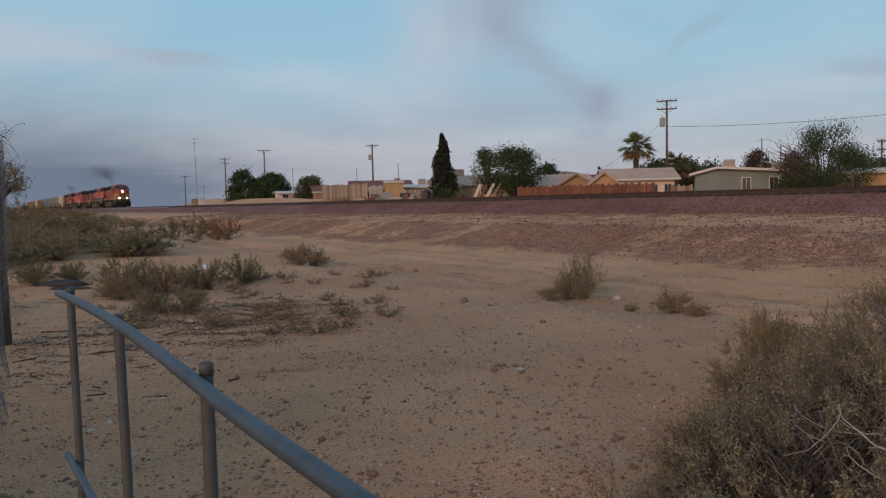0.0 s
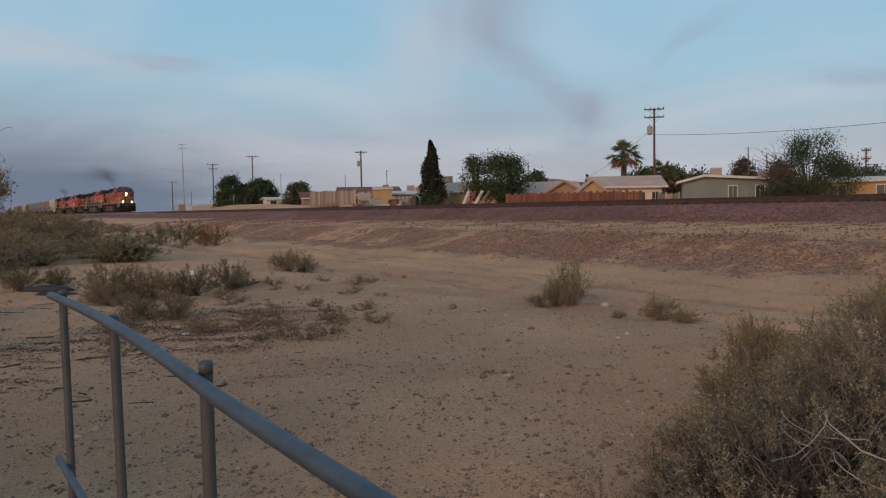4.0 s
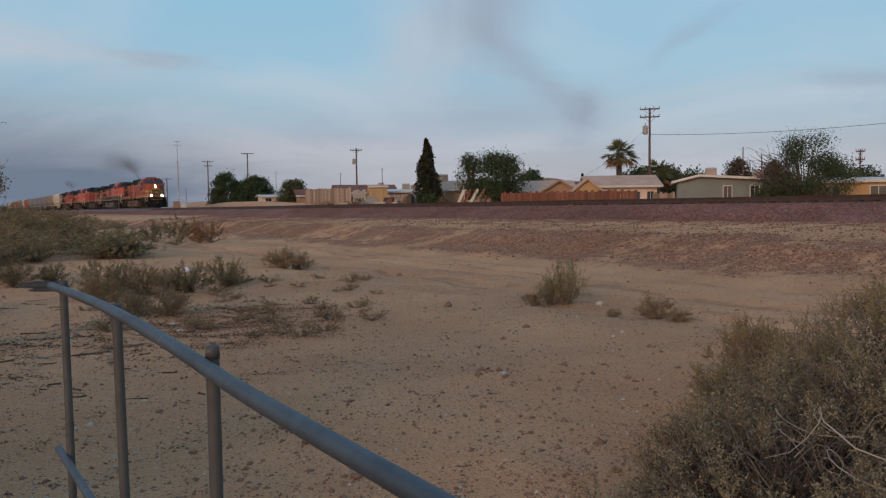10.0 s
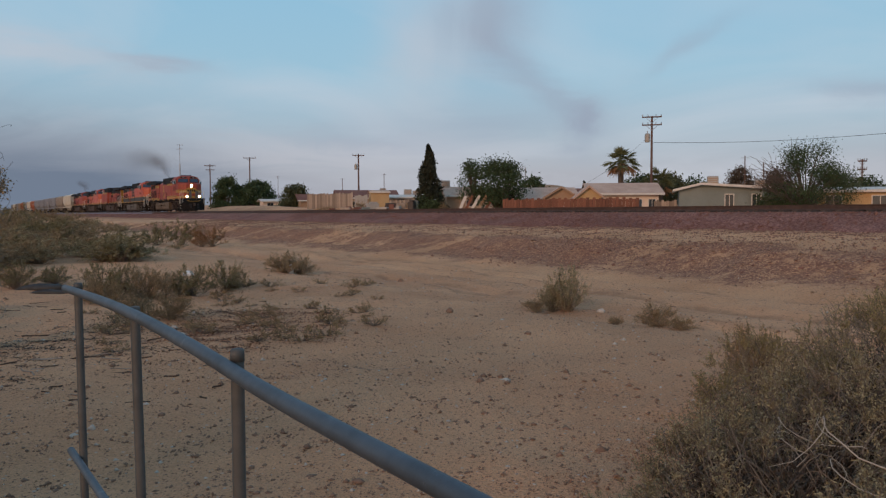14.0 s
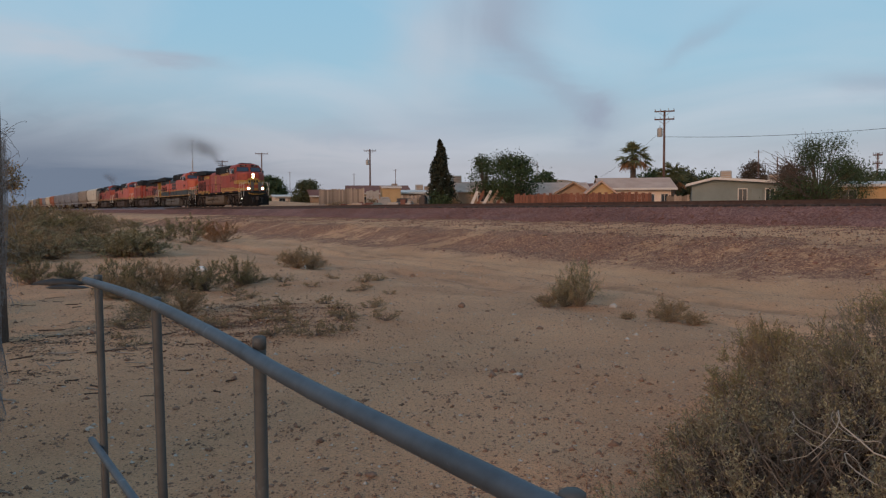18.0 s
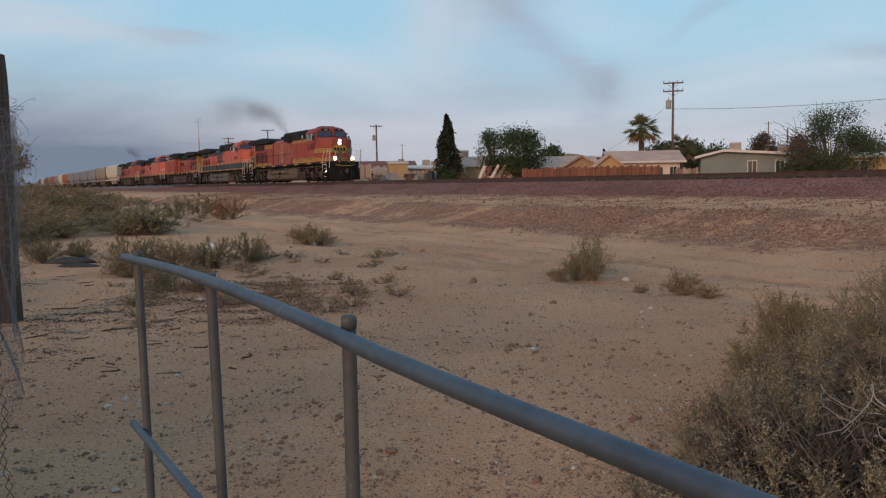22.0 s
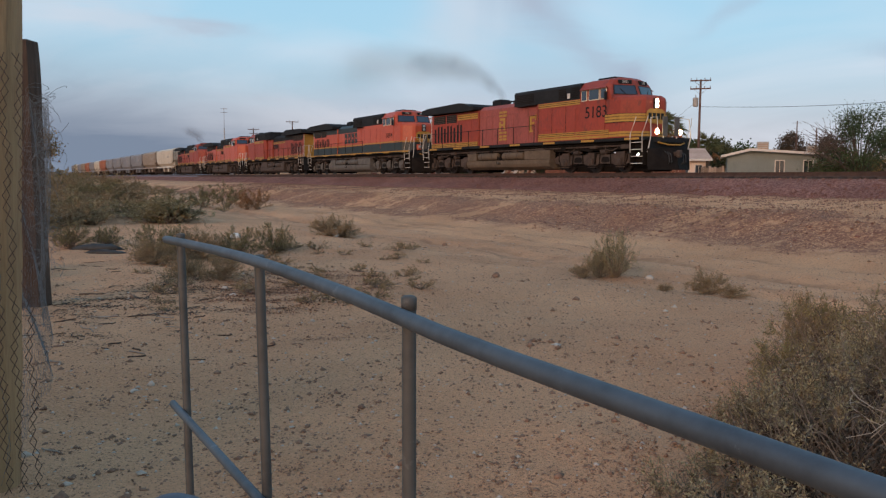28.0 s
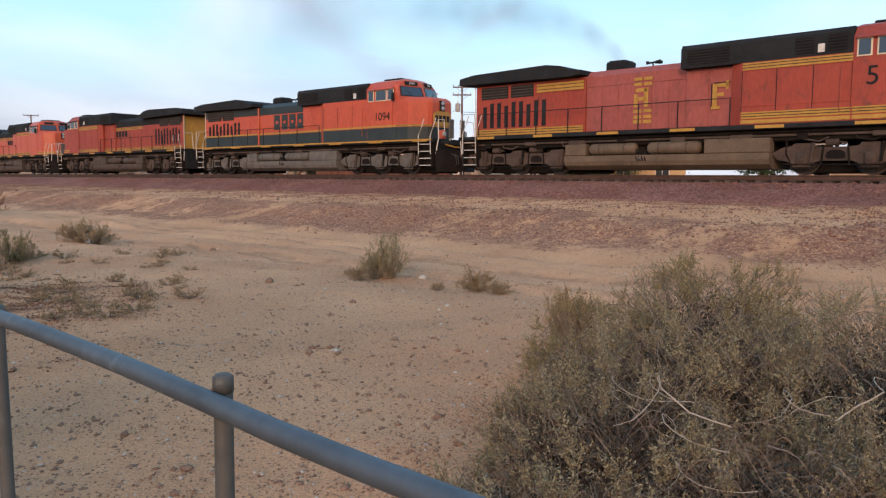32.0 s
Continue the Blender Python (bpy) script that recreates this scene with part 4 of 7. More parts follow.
FAR_KINDS = {
    "olive": [bush_meshes(61 + i, 0.6, 0.58, 34, 150, 2600, 0.0185, TWIG, SAGE_GREEN, 0.005) for i in range(3)],
    "dry": [bush_meshes(71 + i, 0.6, 0.52, 40, 170, 2500, 0.0165, TWIG_TAN, SAGE_DRY, 0.005) for i in range(3)],
    "pale": [bush_meshes(81 + i, 0.6, 0.56, 34, 150, 2500, 0.0170, TWIG_TAN, SAGE, 0.005) for i in range(2)],
    "russet": [bush_meshes(41, 0.6, 0.5, 40, 190, 2300, 0.0185, TWIG_TAN, RUSSET, 0.005)],
}
LABELS = {
    "olive": "olive-green desert scrub bush on sand",
    "dry": "brownish dry desert bush on sand",
    "pale": "yellowish saltbush with pale twigs on sand",
    "russet": "russet dead desert bush on sand",
    "weed": "low dry weed on sand",
}
# kind, x, y, width, height
for kind, x, y, wide, tall in (
    ("olive", -5.9, 13.4, 1.30, 0.62), ("dry", -5.2, 13.5, 1.30, 0.62), ("olive", -4.6, 14.0, 1.10, 0.55), ("olive", -4.3, 15.2, 1.0, 0.60),
    ("dry", -3.75, 10.6, 0.75, 0.40), ("dry", -4.35, 10.9, 0.6, 0.36), ("dry", -5.6, 12.6, 0.9, 0.45),
    ("dry", -4.1, 19.8, 1.25, 0.58), ("dry", -3.75, 20.1, 1.0, 0.50), ("pale", 2.1, 12.5, 0.85, 0.74), ("pale", 1.85, 12.55, 0.6, 0.5), ("dry", 1.55, 12.3, 0.55, 0.26),
    ("dry", 3.12, 10.9, 0.72, 0.38), ("dry", 3.35, 10.5, 0.45, 0.2), ("dry", 2.52, 10.9, 0.28, 0.14),
    ("dry", 2.70, 6.6, 0.58, 0.54), ("olive", 2.74, 6.65, 0.48, 0.48), ("russet", -10.3, 34.2, 1.9, 1.0), ("russet", -10.9, 34.6, 1.5, 0.85), ("olive", -12.6, 36.8, 2.3, 1.15), ("olive", -14.2, 38.0, 2.0, 1.1), ("pale", -11.5, 33.2, 0.9, 0.4),
    ("dry", -16.5, 33.0, 3.4, 1.25), ("dry", -18.8, 32.6, 3.0, 1.3), ("olive", -20.8, 36.5, 2.8, 1.35), ("dry", -14.6, 31.4, 1.6, 0.6), ("dry", -22.5, 33.5, 3.0, 1.2),
    ("olive", -8.7, 15.6, 1.1, 0.55), ("olive", -8.2, 16.2, 0.8, 0.4), ("pale", -6.9, 10.4, 0.9, 0.55), ("pale", -7.3, 11.1, 1.0, 0.6), ("pale", -6.3, 9.6, 0.7, 0.45),
):
    sc = wide / 1.2
    kinds = KINDS if y < 22 else FAR_KINDS
    pick = kinds[kind][int(abs(x * 7)) % len(kinds[kind])]
    bush(pick, x, y, LABELS[kind], (x * 131 + y * 57) % 360, sc, tall / (0.58 * sc), "desert scrub")
rg = random.Random(9)
n = 0
while n < 115:
    s = 22 + 120 * rg.random() ** 1.7
    q = rg.uniform(-13, 12.6)
    b = math.degrees(math.atan2(W.x * q + U.x * s, W.y * q + U.y * s))
    if b < -38 or (s < 38 and q > 7.2) or (s < 30 and q > 3.0) or (s < 50 and q > 9.5):
        continue
    pos = W * (q + float(bend(s))) + U * s
    kind = rg.choice(["dry", "olive", "dry", "pale", "dry"])
    wide = rg.uniform(1.2, 3.0)
    sc = wide / 1.2
    bush(FAR_KINDS[kind][rg.randrange(len(FAR_KINDS[kind]))], pos.x, pos.y, LABELS[kind], rg.uniform(0, 360), sc, rg.uniform(0.55, 0.95) / (0.58 * sc), "desert scrub")
    n += 1
n = 0
while n < 95:
    b, r = rg.uniform(-33, -12), rg.uniform(24, 62)
    p = spot(b, r)
    if p.x * W.x + p.y * W.y > 5.5:
        continue
    kind = rg.choice(["dry", "olive", "dry", "pale", "dry"])
    sc = rg.uniform(1.3, 2.8) / 1.2
    bush(FAR_KINDS[kind][rg.randrange(len(FAR_KINDS[kind]))], p.x, p.y, LABELS[kind], rg.uniform(0, 360), sc, rg.uniform(0.45, 0.85) / (0.58 * sc), "desert scrub")
    n += 1
for _ in range(70):
    b, r = rg.uniform(-26, -4), rg.uniform(9.0, 17)
    p = spot(b, r)
    bush(KINDS["weed"][rg.randrange(2)], p.x, p.y, LABELS["weed"], rg.uniform(0, 360), rg.uniform(0.35, 1.0), 1.0, "low weeds")


def big_bush():
    """The large saltbush beside the standing point, in lobes that grow into one another."""
    rg = np.random.default_rng(77)
    ob = thing("large_bush", "large grey-green saltbush with pale dead branches", "bush")
    wood, foliage, yellowed = [], [], []
    tangle, dead = [], []
    lobes = (
        (0.93, 3.22, 0.38, 0.21, 50), (1.10, 2.66, 0.50, 0.34, 50), (1.46, 3.75, 0.46, 0.42, 60), (1.50, 3.35, 0.64, 0.60, 80), (1.84, 4.5, 0.52, 0.56, 60), (2.05, 3.9, 0.62, 0.66, 70),
        (1.95, 2.75, 0.66, 0.50, 70), (2.35, 5.3, 0.52, 0.66, 60), (2.55, 4.25, 0.90, 0.75, 100), (2.90, 2.6, 0.85, 0.66, 90), (3.35, 3.45, 1.0, 0.76, 100), (2.95, 4.95, 0.75, 0.90, 80), (3.55, 5.6, 0.85, 0.86, 70), (3.95, 4.3, 0.8, 0.80, 70),
    )
    for cx, cy, rad, tall, st in lobes:
        twn = 9 * st
        (a, ar), (b, br), _ = scrub(rg, rad, tall, st // 2, twn // 4, 10, 0.008, stem_r=0.0042)
        off = np.array([cx, cy, ground_z(cx, cy)])
        wood += [tubes(a + off, ar, 4), tubes(b + off, br, 3)]
        # tufts sit over the crown; each is a handful of curved sprigs set with leaves
        n = int(66 * rad * (rad + tall))
        up, th = rg.uniform(0.05, 1.0, n), rg.uniform(0, 2 * np.pi, n)
        ring, deep = np.sqrt(1 - (up * 0.96) ** 2), rg.uniform(0.80, 1.04, n)
        knot = np.stack([rad * ring * np.cos(th) * deep, rad * ring * np.sin(th) * deep, tall * up * deep], -1)
        out = np.stack([0.7 * ring * np.cos(th), 0.7 * ring * np.sin(th), 0.75 + up], -1)
        k = np.repeat(np.arange(n), 13)
        way = out[k] / np.linalg.norm(out[k], axis=1, keepdims=True) + rg.normal(0, 0.48, (len(k), 3))
        way /= np.linalg.norm(way, axis=1, keepdims=True)
        ln = rg.uniform(0.06, 0.19, (len(k), 1, 1)) * (0.6 + 0.5 * min(1.0, rad))
        t = np.linspace(0, 1, 5)[None, :, None]
        sprig = knot[k][:, None] + way[:, None] * ln * t + rg.normal(0, 0.012, (len(k), 1, 3)) * t**2 + rg.normal(0, 0.014, (len(k), 1, 3))
        sprig[..., 2] = np.maximum(sprig[..., 2], 0.01)
        wood.append(tubes(sprig[:, ::2] + off, np.full((len(k), 3), 0.0011), 3))
        per = 22
        u = rg.uniform(0.1, 1.05, (len(k), per, 1))
        pts = (sprig[:, :1] + (sprig[:, -1:] - sprig[:, :1]) * u + rg.normal(0, 0.0055, (len(k), per, 3))).reshape(-1, 3)
        lv, lf = leaves(pts, 0.0066, rg, 0.5, 2.2, 0.36)
        (yellowed if cy > 4.4 else foliage).append((lv + off, lf))
        # near-black leaf filler: the shade inside the bush put into colour
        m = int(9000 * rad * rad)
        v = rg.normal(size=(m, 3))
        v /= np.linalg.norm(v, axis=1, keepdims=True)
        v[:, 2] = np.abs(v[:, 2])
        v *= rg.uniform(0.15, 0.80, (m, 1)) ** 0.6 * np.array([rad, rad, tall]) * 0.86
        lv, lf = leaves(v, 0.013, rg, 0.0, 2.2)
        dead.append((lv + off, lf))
        # bare dead twigs that curl through the shade inside
        k = st * 3
        th, up = rg.uniform(0, 2 * np.pi, (k, 1)), rg.uniform(0.15, 0.9, (k, 1))
        r0 = rad * rg.uniform(0.3, 0.92, (k, 1)) * np.sqrt(1 - up**2 * 0.8)
        t = np.linspace(0, 1, 6)[None, :]
        bow, run = rg.uniform(-1.2, 1.2, (k, 1)), rad * rg.uniform(0.12, 0.35, (k, 1))
        turn = th + rg.uniform(-1.5, 1.5, (k, 1)) + bow * t
        line = np.stack([r0 * np.cos(th) + run * t * np.cos(turn), r0 * np.sin(th) + run * t * np.sin(turn), tall * up + run * 0.5 * np.sin(t * 3 + bow)], -1)
        line[..., 2] = np.clip(line[..., 2], 0.01, tall)
        tangle.append(tubes(line + off, 0.0023 * (1.1 - 0.7 * t) * rg.uniform(0.5, 1.5, (k, 1)), 3))
    part("dead_foliage", arrays("dead_foliage", *joined(dead), SHADE_BRUSH), None, ob, "near-black leaf filler standing for the shade inside the bush")
    part("dead_brushwood", arrays("dead_brushwood", *joined(tangle), TWIG_GREY), None, ob, "tangle of dead grey twigs")
    part("branchwork", arrays("branchwork", *joined(wood), TWIG), None, ob, "thin grey-brown stems and twigs")
    part("foliage", arrays("foliage", *joined(foliage), SAGE), None, ob, "small tan grey-green leaves")
    part("yellowed_foliage", arrays("yellowed_foliage", *joined(yellowed), SAGE_YELLOW), None, ob, "yellowed leaves on upright sprigs")
    for k in range(9):
        x0, y0 = rg.uniform(1.45, 2.35), rg.uniform(2.6, 3.3)
        turn, ln = rg.uniform(-0.6, 3.6), rg.uniform(0.2, 0.55)
        t = np.linspace(0, 1, 12)
        bow = rg.uniform(0.05, 0.2)
        wx = x0 + ln * (t * np.cos(turn)) + 0.07 * np.sin(t * 6.5 + turn)
        wy = y0 + ln * 0.6 * (t * np.sin(turn)) + 0.06 * np.cos(t * 7 + turn)
        wz = rg.uniform(0.36, 0.62) + bow * np.sin(t * 2.9) + 0.02 * np.sin(t * 9 + turn)
        line = (np.stack([wx, wy, wz], -1) + rg.normal(0, 0.003, (12, 3)))[None]
        part("dead_branch", arrays("dead_branch", *tubes(line, np.linspace(0.0034, 0.0010, 12)[None] * rg.uniform(0.5, 1.2), 6), TWIG_PALE, True), None, ob)


big_bush()

# ---- litter on the sand ----
WHITE_RAG = material("white_plastic", (0.55, 0.53, 0.50), (0.75, 0.73, 0.70), rough=0.6, grain=30, blot=8)
BLACK = material("black_rubber", (0.012, 0.012, 0.012), (0.04, 0.038, 0.036), rough=0.7, grain=30, blot=6)
STICK = material("grey_stick", (0.20, 0.15, 0.11), (0.38, 0.31, 0.25), rough=0.9, grain=40, blot=5)


def stick(x, y, ln, turn, r=0.008, mat=STICK, label="dry broken stick on the sand"):
    a = radians(turn)
    pts = [(x + ln * t * math.cos(a) + 0.02 * math.sin(t * 7), y + ln * t * math.sin(a), 0) for t in (-0.5, -0.2, 0.15, 0.5)]
    thing("stick", label, "stick", build=Build().rod([(p[0], p[1], ground_z(p[0], p[1]) + r * 0.8) for p in pts], r, 6), mat=mat)


stick(-1.28, 10.45, 0.24, 10)
stick(-2.46, 4.10, 0.16, -20, 0.005)
stick(-0.55, 7.35, 0.55, 8, 0.003)
rg = random.Random(31)
for k in range(78):
    near = k >= 40
    p = spot(rg.uniform(-34, -15), rg.uniform(6.0, 12)) if near else spot(rg.uniform(-33, -6), rg.uniform(7.5, 15))
    stick(p.x, p.y, rg.uniform(0.06, 0.22) if near else rg.uniform(0.12, 0.45), rg.uniform(-50, 50), rg.uniform(0.004, 0.009), POST_OLD if rg.random() < 0.6 else STICK, "dark dead twig lying on the sand")


def lump(name, label, x, y, sx, sy, sz, mat, seed, category):
    rg = random.Random(seed)
    b = Build()
    rings, n = [(0.75, 0.0), (1.0, 0.25), (0.85, 0.65), (0.4, 0.95)], 9
    vs = [((r * rg.uniform(0.8, 1.2)) * math.cos(2 * math.pi * k / n) * sx, (r * rg.uniform(0.8, 1.2)) * math.sin(2 * math.pi * k / n) * sy, (h * rg.uniform(0.8, 1.2) - 0.1) * sz) for r, h in rings for k in range(n)]
    fs = [(i * n + k, i * n + (k + 1) % n, (i + 1) * n + (k + 1) % n, (i + 1) * n + k) for i in range(3) for k in range(n)] + [tuple(range(27, 36))]
    b.add(vs, fs)
    thing(name, label, category, Matrix.Translation((x, y, ground_z(x, y))), build=b, mat=mat, smooth=True)


lump("plastic_rag", "crumpled white plastic rag beside a dry bush", -3.95, 19.9, 0.10, 0.06, 0.26, WHITE_RAG, 2, "rag")
lump("plastic_rag", "crumpled white plastic rag on the sand", -6.05, 18.2, 0.13, 0.08, 0.14, WHITE_RAG, 4, "rag")
lump("rubber_scrap", "flat black rubber scrap on the sand", -7.9, 15.2, 0.55, 0.16, 0.14, BLACK, 6, "rubber scrap")
lump("rubber_scrap", "flat black rubber scrap on the sand", -7.5, 14.7, 0.42, 0.10, 0.09, BLACK, 7, "rubber scrap")
lump("white_stone", "pale stone on the sand", -3.5, 10.0, 0.05, 0.04, 0.05, PEBBLE_PALE, 9, "stone")
lump("white_stone", "pale stone on the sand", 2.58, 12.2, 0.07, 0.05, 0.07, PEBBLE_PALE, 10, "stone")
lump("dark_stone", "dark stone on the sand", 0.14, 11.6, 0.06, 0.05, 0.07, PEBBLE, 11, "stone")
lump("dark_stone", "dark stone on the sand", -0.97, 18.4, 0.08, 0.06, 0.09, PEBBLE, 12, "stone")
lump("dark_stone", "dark clod on the sand", -0.45, 4.25, 0.035, 0.03, 0.025, PEBBLE, 13, "stone")
lump("dark_stone", "dark clod on the sand", 0.34, 5.66, 0.03, 0.02, 0.02, PEBBLE, 14, "stone")


def dead_litter(n, rng):
    """Flat mats of dead plants, drawn out in streaks."""
    many = 90
    c = rng.choice(many, n, p=rng.dirichlet(np.full(many, 0.8)))
    b, r = rng.normal(-14.5, 3.6, many)[c], rng.normal(10.4, 1.3, many)[c]
    x, y = r * np.sin(np.radians(b)), r * np.cos(np.radians(b))
    x, y = x + rng.normal(0, 0.26, n), y + rng.normal(0, 0.06, n)
    return np.stack([x, y, ground_many(x, y) + 0.006], -1)


LITTER = leafy("dead_leaf_litter", (0.07, 0.034, 0.022), (0.24, 0.115, 0.066))
rng2 = np.random.default_rng(8)
pts = dead_litter(9500, rng2)
v, f = leaves(pts, 0.019, rng2, 0.0, 2.2, 0.4)
v[:, 2] = np.maximum(0.003, (v[:, 2] - np.repeat(pts[:, 2], 4)) * 0.55) + np.repeat(pts[:, 2], 4)
tagged(new("leaf_litter", arrays("leaf_litter", v, f, LITTER)), "reddish-brown dead plant litter on the sand", "litter", kind="stuff")
v, f = leaves(np.array([(x, y, z + 0.004) for x, y, z in dead_litter(2600, rng2) + np.array([-1.6, -0.9, 0])]), 0.024, rng2, 0.0, 2.8, 0.3)
v[:, 2] = ground_many(v[:, 0], v[:, 1]) + 0.012 * rng2.uniform(0.2, 1.0, len(v))
tagged(new("dark_litter", arrays("dark_litter", v, f, SHADE_BRUSH)), "dark strips of dead bark and leaves on the sand", "litter", kind="stuff")


def bush_litter(n, rng):
    th, r = rng.uniform(1.9, 5.4, n), 1.0 + np.abs(rng.normal(0, 0.22, n))
    x, y = 2.15 + 1.18 * r * np.cos(th), 3.7 + 1.32 * r * np.sin(th)
    keep = lattice(x * 3.1 + 40, y * 3.1 + 40, 41) > 0.42
    x, y = x[keep], y[keep]
    return np.stack([x, y, ground_many(x, y) + 0.006], -1)


pts = bush_litter(5000, rng2)
tagged(new("bush_litter", arrays("bush_litter", *leaves(pts, 0.008, rng2, 0.0, 2.4, 0.3), LITTER)), "dark dead twigs and leaves fallen round the large bush", "litter", kind="stuff")

# ---- town beyond the track ----
BACK = 0.92
STUCCO_GREY = material("grey_siding", (0.15, 0.168, 0.150), (0.225, 0.245, 0.222), rough=0.85, grain=20, blot=0.6)
STUCCO_WHITE = material("white_stucco", (0.60, 0.47, 0.37), (0.76, 0.62, 0.50), rough=0.9, grain=25, blot=0.7)
STUCCO_TAN = material("tan_stucco", (0.27, 0.165, 0.10), (0.39, 0.255, 0.16), rough=0.9, grain=25, blot=0.7)
STUCCO_YELLOW = material("yellow_stucco", (0.40, 0.25, 0.115), (0.52, 0.34, 0.17), rough=0.9, grain=25, blot=0.7)
ROOF_PINK = material("faded_shingles", (0.42, 0.265, 0.19), (0.60, 0.41, 0.31), rough=0.95, grain=14, blot=0.8, bump=0.5, depth=0.03)
ROOF_BROWN = material("brown_shingles", (0.13, 0.05, 0.035), (0.23, 0.10, 0.07), rough=0.95, grain=14, blot=0.8, bump=0.5, depth=0.03)
TRIM = material("white_trim", (0.52, 0.46, 0.40), (0.66, 0.60, 0.53), rough=0.6, grain=25, blot=2)
PLANKS = material("reddish_fence_board", (0.125, 0.042, 0.024), (0.215, 0.088, 0.050), rough=0.9, grain=18, blot=1.5, stretch=(3, 3, 0.5), random_tint=0.25)
BLOCKS = material("pale_weathered_board", (0.20, 0.145, 0.105), (0.38, 0.29, 0.22), rough=0.95, grain=12, blot=1.2, stretch=(2, 2, 0.6), random_tint=0.35)
PANE = glass("window_glass", (0.03, 0.035, 0.04))
METAL_GREY = material("grey_sheet_metal", (0.30, 0.26, 0.22), (0.42, 0.375, 0.325), rough=0.6, metal=0.2, grain=25, blot=1.5)


def facing(bearing, dist, turn=0.0, z=BACK):
    return Matrix.Translation(spot(bearing, dist, z)) @ pose(0, 0, 0, 0, 0, -bearing + turn)


def standing(bearing, dist, turn=0.0):
    p = spot(bearing, dist)
    return facing(bearing, dist, turn, max(BACK, ground_z(p.x, p.y) - 0.06))


def window(parent, x, y, z0, w, h, mat=PANE):
    fr = part("window", Build().box(x - w / 2 - 0.07, x + w / 2 + 0.07, y - 0.05, y + 0.02, z0 - 0.07, z0 + h + 0.07, 0.015), TRIM, parent)
    part("pane", Build().box(x - w / 2, x - 0.02, y - 0.065, y - 0.045, z0, z0 + h), mat, fr)
    part("pane", Build().box(x + 0.02, x + w / 2, y - 0.065, y - 0.045, z0, z0 + h), mat, fr)


def house(label, bearing, dist, wide, deep, wall_h, rise, wall_mat, roof_mat, turn=0.0, ridge="x", over=0.5, windows=(), door=None, coolers=(), fascia=TRIM, peak=0.0):
    """A one-storey house: walls, a pitched or nearly flat roof, eaves, windows, a door, coolers on the roof."""
    ob = thing("house", label, "house", standing(bearing, dist, turn))
    w, d = wide / 2, deep / 2
    if ridge == "x":
        wl = Build().prism([(-d, -0.1), (d, -0.1), (d, wall_h), (0, wall_h + rise), (-d, wall_h)], -w, w, 0)
    else:
        wl = Build().prism([(-w, -0.1), (w, -0.1), (w, wall_h), (peak, wall_h + rise), (-w, wall_h)], -d, d, 1)
    part("wall", wl, wall_mat, ob)
    t = 0.12
    if ridge == "x":
        k = rise / d
        e = d + over
        for sg in (-1, 1):
            prof = [(0, wall_h + rise + 0.02), (sg * e, wall_h - k * over + 0.02), (sg * e, wall_h - k * over + t), (0, wall_h + rise + t)]
            part("roof", Build().prism(prof, -w - over, w + over, 0), roof_mat, ob)
        part("fascia", Build().box(-w - over, w + over, -e - 0.05, -e - 0.004, wall_h - k * over - 0.06, wall_h - k * over + t + 0.02, 0.01), fascia, ob)
    else:
        e = w + over
        for sg in (-1, 1):
            k = rise / (w - sg * peak)
            prof = [(peak, wall_h + rise + 0.02), (sg * e, wall_h - k * over + 0.02), (sg * e, wall_h - k * over + t), (peak, wall_h + rise + t)]
            part("roof", Build().prism(prof, -d - over, d + over, 1), roof_mat, ob)
            fs = [(peak, wall_h + rise - 0.05), (sg * e, wall_h - k * over - 0.05), (sg * e, wall_h - k * over + t + 0.03), (peak, wall_h + rise + t + 0.03)]
            part("bargeboard", Build().prism(fs, -d - over - 0.05, -d - over - 0.004, 1), fascia, ob)
    for x, z0, ww, hh in windows:
        window(ob, x, -d, z0, ww, hh)
    if door:
        dr = part("door", Build().box(door - 0.45, door + 0.45, -d - 0.06, -d + 0.02, 0, 2.05, 0.02), wall_mat, ob)
        part("handle", Build().box(door + 0.34, door + 0.38, -d - 0.12, -d - 0.06, 0.98, 1.02), METAL_GREY, dr)
    for x, y, size in coolers:
        zr = wall_h + rise * (1 - abs(y) / d if ridge == "x" else 1 - abs(x) / w)
        c = part("roof_cooler", Build().box(x - size / 2, x + size / 2, y - size / 2, y + size / 2, zr - 0.2, zr + size, 0.05), METAL_GREY, ob, "boxy evaporative cooler")
        for q in range(4):
            part("louvre", Build().box(x - size * 0.42, x + size * 0.42, y - size / 2 - 0.02, y - size / 2 - 0.004, zr + 0.12 + q * size * 0.2, zr + 0.2 + q * size * 0.2), STUCCO_TAN, c)
    return ob


house("grey-sided low house with a white-edged flat gable roof", 20.3, 71.5, 7.5, 7.0, 2.45, 0.42, STUCCO_GREY, TRIM, turn=4, ridge="y", peak=-2.0, over=0.5, windows=((0.25, 0.75, 0.62, 1.25), (2.35, 0.75, 0.62, 1.25)), door=1.35, coolers=((-0.85, 0.6, 0.95), (3.1, 1.2, 0.85)))
house("white house with faded pinkish shingle roof", 13.2, 77.0, 6.2, 6.5, 2.35, 0.95, STUCCO_WHITE, ROOF_PINK, turn=8, windows=((-1.9, 0.95, 0.8, 0.8), (-0.7, 0.95, 0.8, 0.8), (1.2, 0.95, 0.7, 0.8), (2.5, 0.95, 0.6, 0.8)))
house("small yellow gabled house front with white bargeboards", 10.8, 74.5, 2.3, 4.0, 2.0, 0.9, STUCCO_YELLOW, ROOF_PINK, turn=6, ridge="y", over=0.3, windows=((0.0, 1.0, 0.7, 0.7),), fascia=ROOF_PINK)
